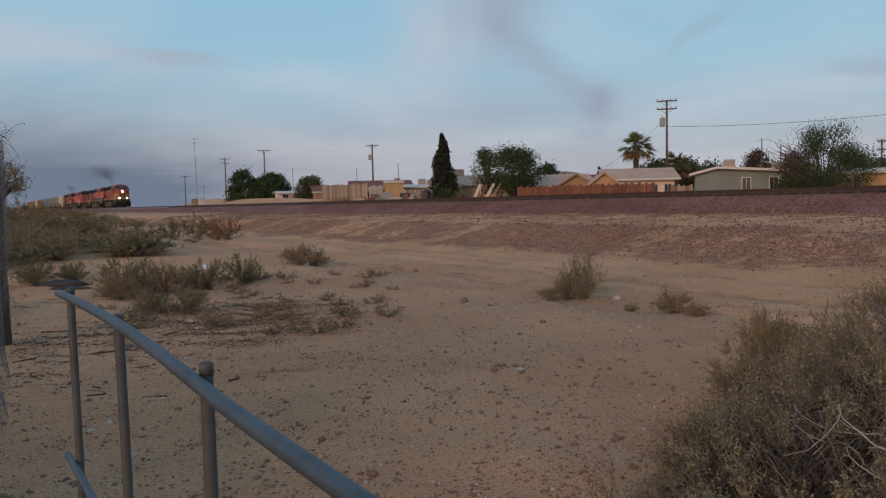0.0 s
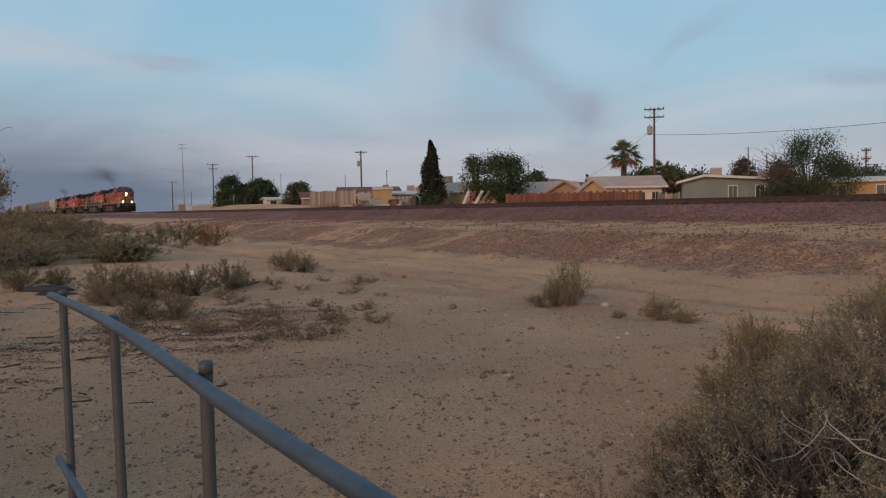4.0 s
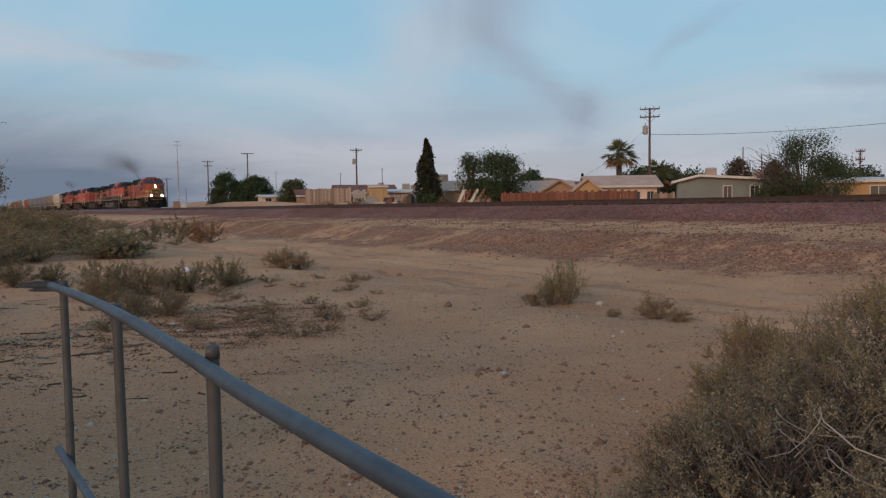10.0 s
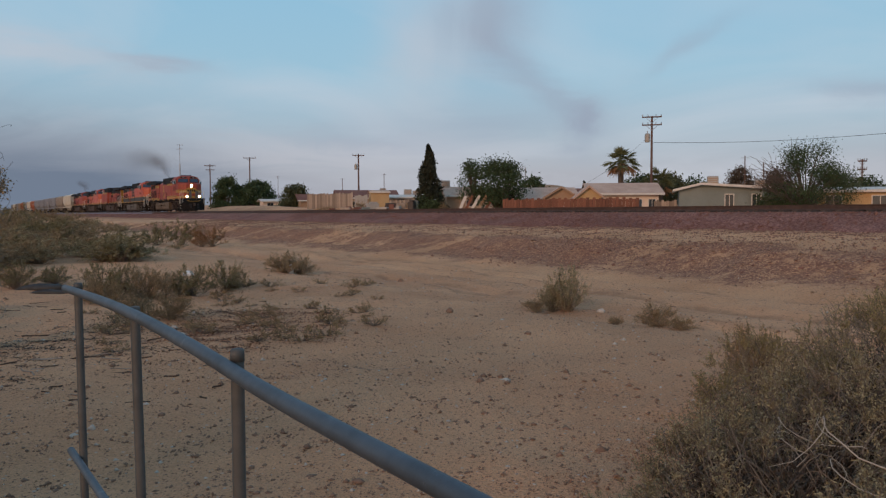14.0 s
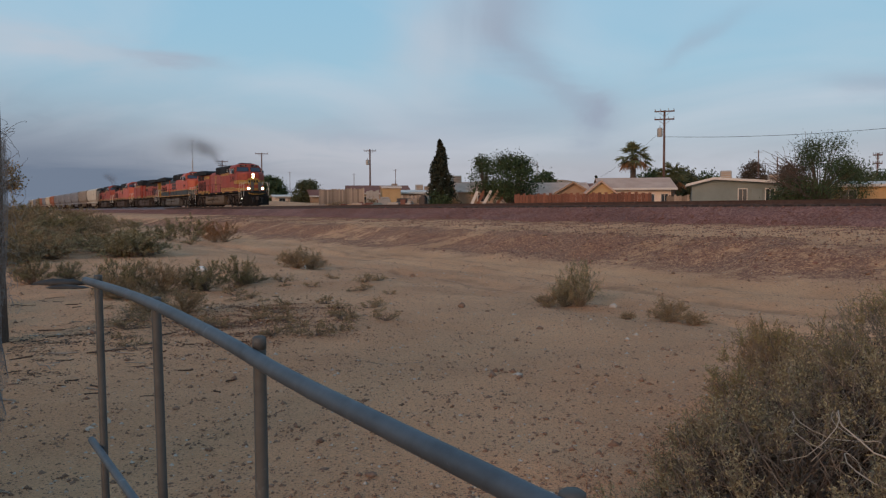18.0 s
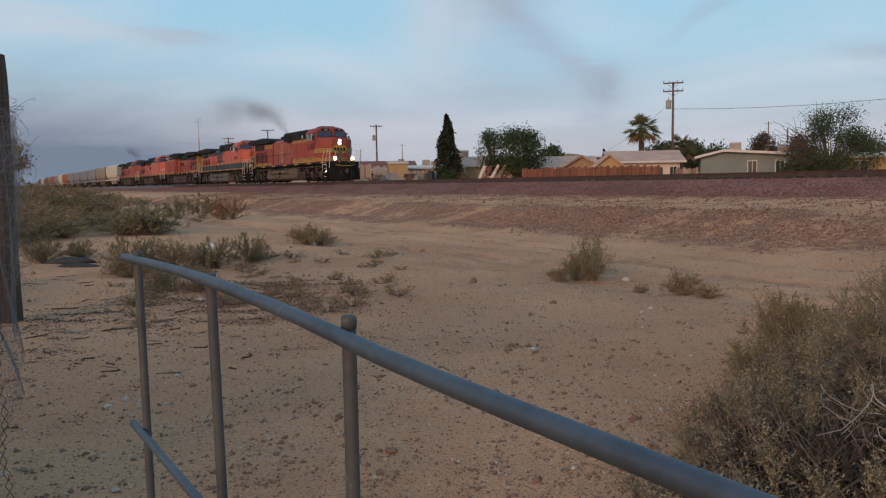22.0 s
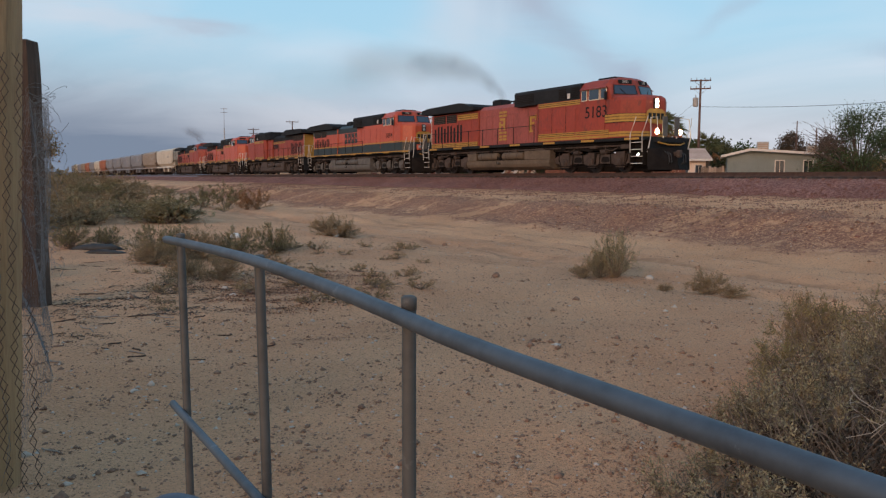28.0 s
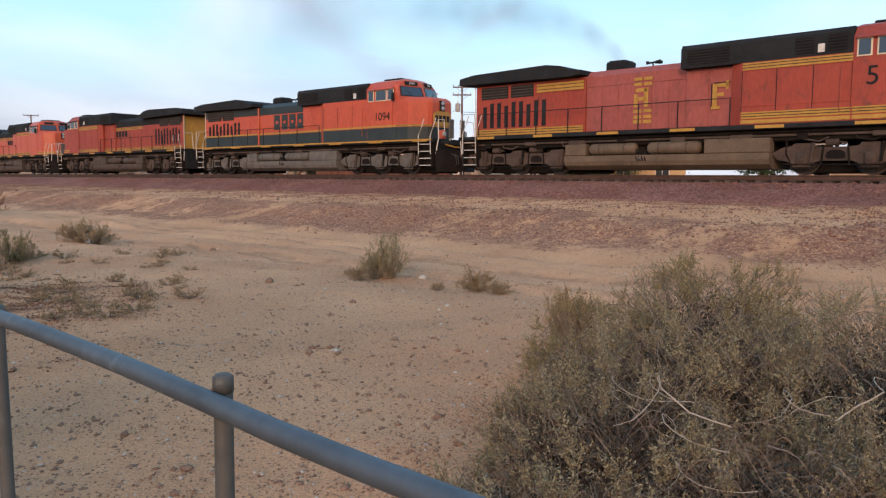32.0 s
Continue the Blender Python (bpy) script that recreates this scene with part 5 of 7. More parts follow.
house("tan gabled house with faded shingle roof", 8.75, 79.0, 3.0, 6.0, 2.05, 0.9, STUCCO_TAN, ROOF_PINK, turn=5, ridge="y", over=0.35, windows=((0.7, 0.9, 0.8, 0.8),), fascia=STUCCO_TAN)
house("long low house with faded shingle roof", 6.9, 84.0, 8.0, 7.0, 2.05, 1.1, STUCCO_TAN, ROOF_PINK, turn=8, windows=((2.5, 1.0, 1.0, 0.8), (0.0, 1.0, 1.0, 0.8)))
house("small house behind yard trees with a brown roof", 9.8, 100.0, 9.0, 7.0, 2.3, 1.2, STUCCO_TAN, ROOF_BROWN, turn=4)
house("tan low house beside a bare tree", 28.6, 66.0, 6.4, 5.0, 2.05, 0.25, STUCCO_YELLOW, TRIM, turn=3, over=0.3, windows=((-1.6, 0.9, 1.0, 0.8), (1.4, 0.9, 1.0, 0.8)))
house("tan building with brown boxes of stores beside it", 43.5, 62.0, 9.0, 6.0, 2.4, 0.5, STUCCO_TAN, ROOF_BROWN, turn=-6, windows=((-3.0, 0.9, 1.0, 0.8),), coolers=((-3.6, 0.2, 1.0),))
house("small tan house with a shed roof", 1.25, 92.0, 3.6, 5.0, 2.45, 1.0, STUCCO_TAN, ROOF_PINK, turn=10, over=0.3, windows=((0.9, 1.2, 0.7, 0.7),), coolers=((-1.5, 0.3, 1.0),))
house("pale house with a low white roof and coolers", -2.75, 104.0, 4.4, 5.0, 2.55, 0.3, STUCCO_TAN, TRIM, turn=6, over=0.6, windows=((0.9, 1.2, 1.4, 1.0), (-1.0, 1.0, 0.8, 1.2)), coolers=((0.5, 1.0, 1.0), (1.6, 1.0, 0.8)))
house("ochre shed with a flat roof", -4.7, 98.0, 2.3, 3.0, 2.3, 0.2, STUCCO_YELLOW, ROOF_PINK, turn=6, over=0.15, door=0.2)
house("house with a reddish-brown hipped roof", -5.7, 122.0, 9.0, 8.0, 2.9, 1.15, STUCCO_TAN, ROOF_BROWN, turn=6, windows=((-2.0, 1.4, 1.0, 0.9), (1.8, 1.4, 1.0, 0.9)), coolers=((3.0, 1.5, 0.9),))
house("white long low building", -12.2, 140.0, 5.4, 5.0, 2.0, 0.3, STUCCO_WHITE, TRIM, turn=8, windows=((-1.5, 1.0, 1.0, 0.7), (1.5, 1.0, 1.0, 0.7)))
house("low brown-roofed house behind a pale fence", -9.3, 126.0, 6.0, 6.0, 2.4, 0.9, STUCCO_TAN, ROOF_BROWN, turn=8, windows=((0.0, 1.2, 1.0, 0.8),))


def board_fence(label, b0, r0, b1, r1, tall, board, mat, group):
    a, b = spot(b0, r0), spot(b1, r1)
    a.z, b.z = (max(BACK, ground_z(q.x, q.y) - 0.05) for q in (a, b))
    b.z = a.z = min(a.z, b.z)
    ln = (b - a).length
    ob = thing("board_fence", label, "fence", Matrix.Translation(a) @ pose(0, 0, 0, 0, 0, math.degrees(math.atan2(b.y - a.y, b.x - a.x))), group)
    n = int(ln / board)
    meshes = [Build().box(0.01, board - 0.01, -0.02, 0.02, -0.05, tall + dz, 0.008).mesh("board", mat) for dz in (0.0, 0.08, -0.07)]
    for k in range(n):
        o = part("board", meshes[(k * 7 + k // 3) % 3], None, ob)
        o.location = (k * board, 0.004 * (k % 2), 0)
    for z in (0.4, tall - 0.3):
        part("rail", Build().box(0, n * board, 0.03, 0.08, z, z + 0.09, 0.01), mat, ob)


board_fence("weathered reddish wooden board fence", 4.6, 72.0, 14.7, 66.5, 1.75, 0.30, PLANKS, "yard fences")
board_fence("pale upright board fence round a yard", -10.0, 106.0, -6.6, 99.0, 2.1, 0.34, BLOCKS, "yard fences")
board_fence("pale upright board fence round a yard", -3.9, 95.5, -1.7, 92.0, 1.5, 0.34, BLOCKS, "yard fences")
board_fence("leaning pale sheet fence round a yard", -6.5, 98.5, -5.4, 96.5, 1.7, 0.6, METAL_GREY, "yard fences")
board_fence("low pale fence beside the grey house", 15.6, 74.0, 17.2, 73.0, 1.6, 0.25, BLOCKS, "yard fences")


def lean_boards():
    for k, (b, c) in enumerate(((1.1, TRIM), (1.5, PLANKS), (1.9, TRIM), (2.3, STUCCO_TAN), (2.8, PLANKS))):
        m = facing(b, 76.0) @ pose(0, 0, 0, 0, 24 + 3 * k, 0)
        thing("leaning_board", "long board leaning against a yard wall", "board", m @ Matrix.Translation((0, 0, -0.1)), "leaning boards", Build().box(-0.14, 0.14, -0.03, 0.03, 0, 2.5 + 0.1 * k, 0.01), c)


lean_boards()


def yard_clutter():
    rg = random.Random(12)
    for k in range(34):
        b = rg.uniform(-10.2, -1.2)
        r = 92 + (b + 10) * -0.8 + rg.uniform(-2, 2)
        w, h = rg.uniform(0.4, 1.5), rg.uniform(0.25, 0.9)
        m = rg.choice([METAL_GREY, BLOCKS, TIE, PLANKS, STUCCO_GREY, ROOF_BROWN])
        bd = Build().box(-w / 2, w / 2, -0.5, 0.5, -0.05, h, 0.06)
        if rg.random() < 0.5:
            bd.box(-w * 0.3, w * 0.4, -0.3, 0.4, h, h + 0.2, 0.05)
        thing("yard_box", "old crate or tank stored in a yard", "crate", standing(b, r, rg.uniform(-30, 30)), "yard clutter", bd, m)


yard_clutter()
for b, r, w, h in ((-8.6, 97, 3.4, 0.8), (-6.1, 95, 2.2, 1.0), (-2.9, 90, 2.6, 0.7), (0.2, 84, 1.6, 0.9), (6.0, 70.5, 1.4, 0.6)):
    q = spot(b, r)
    bush(FAR_KINDS["dry"][int(r) % 3], q.x, q.y, "heap of dry brush and scrap in a yard", r * 31, w / 1.2, h * 1.2 / (0.58 * w), "yard clutter", z=max(BACK, ground_z(q.x, q.y)))

# ---- trees ----


def tree(label, bearing, dist, tall, wide, trunk_h, lobes, leaf_n, leaf, seed, mat=GREEN, turn=0.0, bare=0, name="tree"):
    """A tapered trunk, forking limbs, and a crown of small leaves gathered in clumps at the limbs' ends."""
    rg = np.random.default_rng(seed)
    ob = thing(name, label, "tree", facing(bearing, dist, turn))
    b = Build()
    b.rod([(0, 0, -0.2), (0.06, 0, trunk_h * 0.5), (-0.03, 0.04, trunk_h)], 0.05 * tall * 0.55, 8, True, 0.03 * tall * 0.5)
    part("trunk", b, BARK, ob, "", True)
    ends, lines = [], []
    for _ in range(lobes):
        th, up = rg.uniform(0, 6.28), rg.uniform(0.15, 1.0)
        rad = wide / 2 * math.sqrt(max(0.05, 1 - (2 * up - 0.85) ** 2 * 0.75)) * rg.uniform(0.55, 1.0)
        e = np.array([rad * math.cos(th), rad * math.sin(th), trunk_h + (tall - trunk_h) * up * rg.uniform(0.85, 1.0)])
        t = np.linspace(0, 1, 6)[:, None]
        mid = np.array([e[0] * 0.3, e[1] * 0.3, trunk_h + (e[2] - trunk_h) * 0.55])
        lines.append((1 - t) ** 2 * np.array([0, 0, trunk_h * 0.85]) + 2 * t * (1 - t) * mid + t**2 * e + rg.normal(0, 0.05, (6, 3)) * t)
        ends.append(e)
    if bare:
        ends.sort(key=lambda e: -e[0])
    part("branchwork", arrays("branchwork", *tubes(np.array(lines), np.linspace(0.011 if lobes > 40 else 0.02, 0.003, 6)[None] * tall * np.ones((lobes, 1)), 5), BARK), None, ob)
    keep = ends[: max(1, lobes - bare)]
    c = np.array(keep)[rg.integers(0, len(keep), leaf_n)]
    size = min(0.46, wide * 0.12)
    pts = c + rg.normal(0, 1, (leaf_n, 3)) * np.array([size, size, size * 0.75])
    pts[:, 2] = np.maximum(pts[:, 2], 0.15)
    part("crown", arrays("crown", *leaves(pts, leaf, rg, 0.0), mat), None, ob)
    if bare:
        tw = []
        for e in ends[lobes - bare:]:
            for _ in range(14):
                d = rg.normal(0, 0.5, 3) + np.array([e[0], e[1], 1.2]) * 0.35
                t = np.linspace(0, 1, 4)[:, None]
                tw.append(e * (1 - 0.35 * rg.uniform()) + d * t + rg.normal(0, 0.05, (4, 3)) * t)
        part("twiggery", arrays("twiggery", *tubes(np.array(tw), np.full((len(tw), 4), 0.014), 3), BARK), None, ob)
    return ob


tree("tall thin yard tree with an airy crown", 2.4, 78, 5.7, 2.9, 1.6, 30, 4200, 0.10, 1)
tree("broad dark green yard tree", 4.4, 77, 6.1, 4.5, 0.5, 60, 15000, 0.105, 2)
tree("low dark green tree behind houses", 6.8, 96, 4.7, 3.4, 1.2, 26, 4200, 0.16, 3)
tree("round dark green tree beside the track", -15.65, 150, 7.2, 5.2, 0.3, 60, 12000, 0.21, 4)
tree("round dark green tree beside the track", -13.8, 150, 6.8, 7.2, 0.2, 80, 16000, 0.21, 5)
tree("small green shrub tree by a wall", -10.75, 128, 5.2, 4.8, 0.3, 40, 7000, 0.17, 6, OLIVE)
tree("dark green trees behind houses", 14.6, 92, 4.5, 5.0, 1.0, 30, 6500, 0.17, 7)
tree("brownish green tree behind a house", 16.7, 88, 4.3, 3.4, 1.2, 26, 5000, 0.16, 8, OLIVE)
tree("low dark tree behind a roof", 18.2, 94, 4.2, 4.0, 0.8, 24, 4600, 0.17, 9)
tree("round brownish tree behind the grey house", 21.4, 86, 5.0, 2.9, 1.2, 34, 6500, 0.12, 10, BROWN_LEAF)
tree("round brownish tree behind a cooler", 23.7, 84, 4.6, 3.0, 1.0, 30, 5000, 0.12, 16, BROWN_LEAF)
tree("spreading half-bare mesquite tree with dark green leaves", 25.5, 62, 5.35, 6.2, 0.6, 74, 15000, 0.068, 11, GREEN, bare=24)
tree("low dark shrub under the mesquite", 24.2, 62.5, 2.6, 3.2, 0.3, 24, 4200, 0.10, 17)
tree("low dark tree beside a tan house", 27.2, 72, 3.4, 4.4, 0.5, 24, 4600, 0.12, 12, OLIVE)
tree("low dark tree behind a tan house", 29.4, 78, 3.4, 4.0, 0.5, 24, 4200, 0.12, 13)
tree("dark yard tree beyond the track", 37.0, 75, 4.4, 4.5, 0.8, 24, 4600, 0.14, 14)
tree("small dead-looking tree beside scrub", -31.0, 60, 4.0, 2.5, 1.5, 22, 900, 0.10, 15, SAGE_DRY, bare=14)



def cypress(bearing, dist, tall, wide, n, leaf, label, seed):
    rg = np.random.default_rng(seed)
    ob = thing("cypress", label, "tree", facing(bearing, dist))
    part("trunk", Build().rod([(0, 0, -0.2), (0, 0, tall * 0.9)], 0.14, 8, True, 0.02), BARK, ob)
    z = rg.uniform(0.02, 1, n)
    prof = np.interp(z, [0, 0.12, 0.35, 0.6, 0.8, 0.93, 1], [0.85, 1.0, 0.88, 0.60, 0.34, 0.13, 0.02])
    th = rg.uniform(0, 6.28, n)
    clump = 1 + 0.28 * np.sin(th * 3 + z * 17) + 0.2 * np.sin(th * 7 - z * 31)
    r = wide / 2 * prof * clump * np.sqrt(rg.uniform(0.25, 1, n))
    lean = (0.016 * np.sin(z * 9) - 0.05 * z) * tall
    pts = np.stack([r * np.cos(th) + lean, r * np.sin(th), z * tall], -1)
    part("crown", arrays("crown", *leaves(pts, leaf, rg, 0.9), CYPRESS), None, ob)


cypress(-0.75, 86, 8.1, 2.9, 16000, 0.14, "tall narrow dark cypress tree", 3)
tree("low green shrub under the cypress", -0.9, 85.4, 2.6, 2.9, 0.2, 22, 4200, 0.12, 21)
cypress(10.7, 118, 5.2, 0.9, 1400, 0.14, "thin dark cypress behind roofs", 4)


def palm(bearing, dist, tall, seed):
    rg = np.random.default_rng(seed)
    ob = thing("palm", "fan palm with a ragged crown and dead fronds", "palm tree", facing(bearing, dist))
    rings = [(0.34 * (1 - 0.25 * k / 18) * (1.06 if k % 2 else 0.97), tall * k / 18 - 0.1) for k in range(19)]
    part("trunk", Build().lathe(rings, (0, 0, 0), 10), BARK, ob)
    for k in range(44):
        th, el = rg.uniform(0, 6.28), rg.uniform(-0.75, 1.35)
        d = np.array([math.cos(th) * math.cos(el), math.sin(th) * math.cos(el), math.sin(el)])
        base = np.array([0, 0, tall - 0.1])
        ln = rg.uniform(0.75, 1.15)
        hub = base + d * ln
        blades, tip = [], 1.05
        side = np.cross(d, [0, 0, 1.0])
        side /= np.linalg.norm(side)
        upv = np.cross(side, d)
        for j in range(15):
            a = -1.35 + 2.7 * j / 14
            way = d * math.cos(a) + side * math.sin(a) + 0.08 * rg.normal(size=3)
            t = np.linspace(0, 1, 4)[:, None]
            blades.append(hub + way * tip * (1 - 0.25 * abs(a)) * t - np.array([0, 0, 0.32]) * t**2)
        blades.append(np.linspace(base, hub, 4))
        part("frond", arrays("frond", *tubes(np.array(blades), np.array([[0.028, 0.04, 0.03, 0.006]] * 16), 3), PALM if el > -0.45 else RUSSET), None, ob)


palm(13.25, 80, 5.75, 6)
palm(16.0, 84, 3.8, 7)

# ---- poles, wires, cabinets ----
INSUL = material("grey_insulator", (0.25, 0.25, 0.26), (0.4, 0.4, 0.41), rough=0.4, grain=20, blot=5)


def utility_pole(bearing, dist, tall, arms, r=0.15, label="wooden utility pole with crossarms", turn=0.0, transformer=False):
    ob = thing("utility_pole", label, "utility pole", facing(bearing, dist, turn), "utility poles")
    part("pole", Build().rod([(0, 0, -0.3), (0, 0, tall)], r, 10, True, r * 0.7), POLE, ob, "", True)
    for down, wide in arms:
        z = tall - down
        arm = part("crossarm", Build().box(-wide / 2, wide / 2, -r - 0.10, -r * 0.7, z - 0.06, z + 0.06, 0.01), POLE, ob)
        for k in (-0.47, -0.2, 0.2, 0.47):
            part("insulator", Build().lathe([(0.03, 0), (0.055, 0.06), (0.03, 0.1), (0.05, 0.16), (0.02, 0.2)], (k * wide, -r - 0.05, z + 0.06), 8), INSUL, arm)
        for sg in (-1, 1):
            part("brace", Build().rod([(sg * wide * 0.3, -r - 0.03, z - 0.05), (0, -r, z - 0.55)], 0.02, 4), INSUL, arm)
    if transformer:
        tr = part("transformer", Build().lathe([(0.05, -0.02), (0.24, 0), (0.26, 0.1), (0.26, 0.75), (0.22, 0.85), (0.05, 0.9)], (-0.42, -0.1, tall - 2.6), 14), METAL_GREY, ob, "grey pole transformer")
        part("bushing", Build().rod([(-0.42, -0.1, tall - 1.7), (-0.42, -0.1, tall - 1.45)], 0.04, 6), INSUL, tr)
    return ob


utility_pole(15.4, 79, 10.1, ((0.12, 1.9), (0.9, 1.9)), 0.14, transformer=True)
utility_pole(-6.2, 127, 10.3, ((0.3, 2.0),), 0.17, transformer=True)
utility_pole(-14.1, 152, 11.3, ((0.15, 2.4),), 0.15)
utility_pole(-16.87, 176, 11.3, ((0.3, 2.4), (1.2, 1.8)), 0.16)
utility_pole(-19.67, 255, 10.5, ((0.3, 2.8),), 0.18)
utility_pole(28.9, 84, 5.6, ((0.2, 0.8), (1.0, 0.8)), 0.11)
utility_pole(42.1, 66, 9.6, ((0.2, 1.0), (1.1, 1.4)), 0.13)
for b, r, h in ((-12.1, 165, 8.4), (-18.4, 190, 5.6), (-7.4, 140, 6.9), (-4.3, 118, 6.6), (21.7, 80, 6.0), (22.9, 78, 5.2)):
    ob = thing("thin_mast", "thin grey roof mast", "mast", facing(b, r), "thin masts")
    part("pole", Build().rod([(0, 0, -0.2), (0, 0, h)], 0.05, 6), POLE, ob)
    part("aerial", Build().rod([(-0.4, 0, h - 0.2), (0.4, 0, h - 0.2)], 0.02, 4), INSUL, ob)


def street_lamp(bearing, dist, tall, way):
    ob = thing("street_lamp", "thin street lamp with a curved arm", "street lamp", facing(bearing, dist), "street lamps")
    part("pole", Build().rod([(0, 0, -0.2), (0, 0, tall)], 0.07, 8), INSUL, ob)
    part("arm", Build().rod([(0, 0, tall - 0.3), (way * 0.5, 0, tall), (way * 1.3, 0, tall + 0.1)], 0.04, 6), INSUL, ob)
    part("lamp_head", Build().box(way * 1.2 - 0.3, way * 1.2 + 0.3, -0.12, 0.12, tall + 0.04, tall + 0.16, 0.04), METAL_GREY, ob)


street_lamp(6.3, 100, 6.4, -1)
street_lamp(-11.4, 170, 6.2, 1)


def radio_mast():
    ob = thing("radio_mast", "tall thin grey radio mast beside the track", "mast", facing(-18.9, 121, z=1.2))
    part("lower_tube", Build().rod([(0, 0, -0.2), (0, 0, 7.6)], 0.09, 8), INSUL, ob)
    part("upper_tube", Build().rod([(0, 0, 7.6), (0, 0, 10.6)], 0.035, 6), INSUL, ob)
    for z in (9.9, 10.5):
        part("aerial", Build().rod([(-0.5, 0, z), (0.5, 0, z)], 0.03, 5), INSUL, ob)


radio_mast()
for b, w, h, c in ((-19.05, 0.9, 1.35, STUCCO_TAN), (-18.55, 0.8, 1.25, TRIM)):
    ob = thing("signal_cabinet", "pale metal signal cabinet beside the track", "cabinet", facing(b, 116, z=1.25), "signal cabinets")
    part("body", Build().box(-w / 2, w / 2, -0.4, 0.4, -0.45, h, 0.03), c, ob)
    part("lid", Build().box(-w / 2 - 0.06, w / 2 + 0.06, -0.48, 0.48, h + 0.004, h + 0.08, 0.02), c, ob)
    part("door", Build().box(-w / 2 + 0.08, w / 2 - 0.08, -0.43, -0.404, 0.1, h - 0.1, 0.01), c, ob)


def wire(b0, r0, z0, b1, r1, z1, sag, r=0.018):
    a, b = spot(b0, r0, z0), spot(b1, r1, z1)
    pts = [a.lerp(b, t) - Vector((0, 0, sag * 4 * t * (1 - t))) for t in np.linspace(0, 1, 13)]
    thing("overhead_wire", "thin dark overhead wire between poles", "wire", group="overhead wires", build=Build().rod(pts, r, 4), mat=BLACK)


wire(15.4, 79, BACK + 7.5, 42.1, 66, BACK + 7.4, 0.8)
wire(42.1, 66, BACK + 8.0, 60, 70, BACK + 8.0, 0.7)
wire(42.1, 66, BACK + 6.2, 60, 70, BACK + 6.2, 0.7)
wire(15.35, 79, BACK + 8.3, 10.9, 76, 4.4, 0.3, 0.010)

# low ridge far behind the houses
def far_ridge():
    bs = np.linspace(-12, 24, 60)
    top = 3 + 27 * np.exp(-(((bs - 8) / 7) ** 2)) + 5 * lattice(bs * 0.5, bs * 0, 5)
    V = [spot(b, 900, -2) for b in bs] + [spot(b, 930, t) for b, t in zip(bs, top)] + [spot(b, 1000, -2) for b in bs]
    F = [(k * 60 + i, k * 60 + i + 1, (k + 1) * 60 + i + 1, (k + 1) * 60 + i) for k in range(2) for i in range(59)]
    thing("far_ridge", "low bare brown ridge in the distance", "hill", build=Build().add(V, F), mat=STUCCO_TAN, smooth=True, kind="structure")


far_ridge()

# ---- train ----
ORANGE_OLD = material("faded_orange_paint", (0.215, 0.027, 0.012), (0.34, 0.047, 0.019), rough=0.6, grain=9, blot=0.9, stretch=(1, 1, 0.45), bump=0.05, depth=0.004, wear=(0.11, 0.028, 0.018), wear_at=0.56)
ORANGE = material("orange_paint", (0.37, 0.048, 0.016), (0.49, 0.078, 0.024), rough=0.45, grain=9, blot=0.9, stretch=(1, 1, 0.45), bump=0.04, depth=0.004, wear=(0.27, 0.045, 0.018), wear_at=0.60)
PINKISH = material("sun_bleached_red_paint", (0.235, 0.052, 0.040), (0.345, 0.085, 0.064), rough=0.7, grain=9, blot=0.9, stretch=(1, 1, 0.45), bump=0.05, depth=0.004, wear=(0.17, 0.05, 0.036), wear_at=0.55)
YELLOW = material("yellow_stripe_paint", (0.33, 0.165, 0.020), (0.47, 0.255, 0.036), rough=0.55, grain=14, blot=2.5, bump=0.04, wear=(0.34, 0.15, 0.03), wear_at=0.62)
# near-black underside; shade of recesses and step wells is put into this colour
UNDER = material("black_shaded_underside", (0.006, 0.005, 0.0045), (0.022, 0.017, 0.014), rough=0.9, grain=18, blot=2.0, bump=0.3, depth=0.01, spec=0.15)
DARK = material("sooty_black_paint", (0.008, 0.009, 0.010), (0.026, 0.027, 0.029), rough=0.85, spec=0.2, grain=14, blot=1.2, bump=0.08, depth=0.006)
DEEP_GREEN = material("dark_green_paint", (0.009, 0.013, 0.012), (0.024, 0.031, 0.028), rough=0.55, grain=14, blot=1.5, bump=0.05)
GRIME = material("dusty_running_gear", (0.026, 0.018, 0.014), (0.098, 0.066, 0.049), rough=0.9, grain=18, blot=2.0, bump=0.3, depth=0.01)
GRIME_GREY = material("grey_dusty_metal", (0.055, 0.049, 0.043), (0.15, 0.134, 0.115), rough=0.85, grain=18, blot=2.0, bump=0.2, depth=0.008)
TANK_TAN = material("dusty_fuel_tank", (0.062, 0.043, 0.027), (0.16, 0.112, 0.070), rough=0.85, grain=12, blot=1.3, bump=0.15, depth=0.008, wear=(0.10, 0.065, 0.045), wear_at=0.6)
WHEEL = material("wheel_steel", (0.018, 0.014, 0.012), (0.05, 0.04, 0.033), rough=0.6, metal=0.4, grain=25, blot=4)
TREAD = material("polished_wheel_tread", (0.40, 0.39, 0.38), (0.55, 0.54, 0.52), rough=0.3, metal=0.9, grain=40, blot=6, bump=0.02)
RAILING = material("grey_white_railing", (0.46, 0.43, 0.38), (0.64, 0.60, 0.54), rough=0.6, grain=25, blot=5)
CREAM = material("cream_window_frame", (0.55, 0.47, 0.34), (0.70, 0.61, 0.46), rough=0.6, grain=25, blot=5)
CABGLASS = glass("cab_glass", (0.02, 0.03, 0.05), 0.06)
LAMP = glow("lit_headlight", (1.0, 0.72, 0.36), 45.0)
LAMP_LOW = glow("lit_step_lamp", (1.0, 0.93, 0.8), 15.0)
LAMP_OFF = glass("unlit_lens", (0.35, 0.35, 0.33), 0.15)


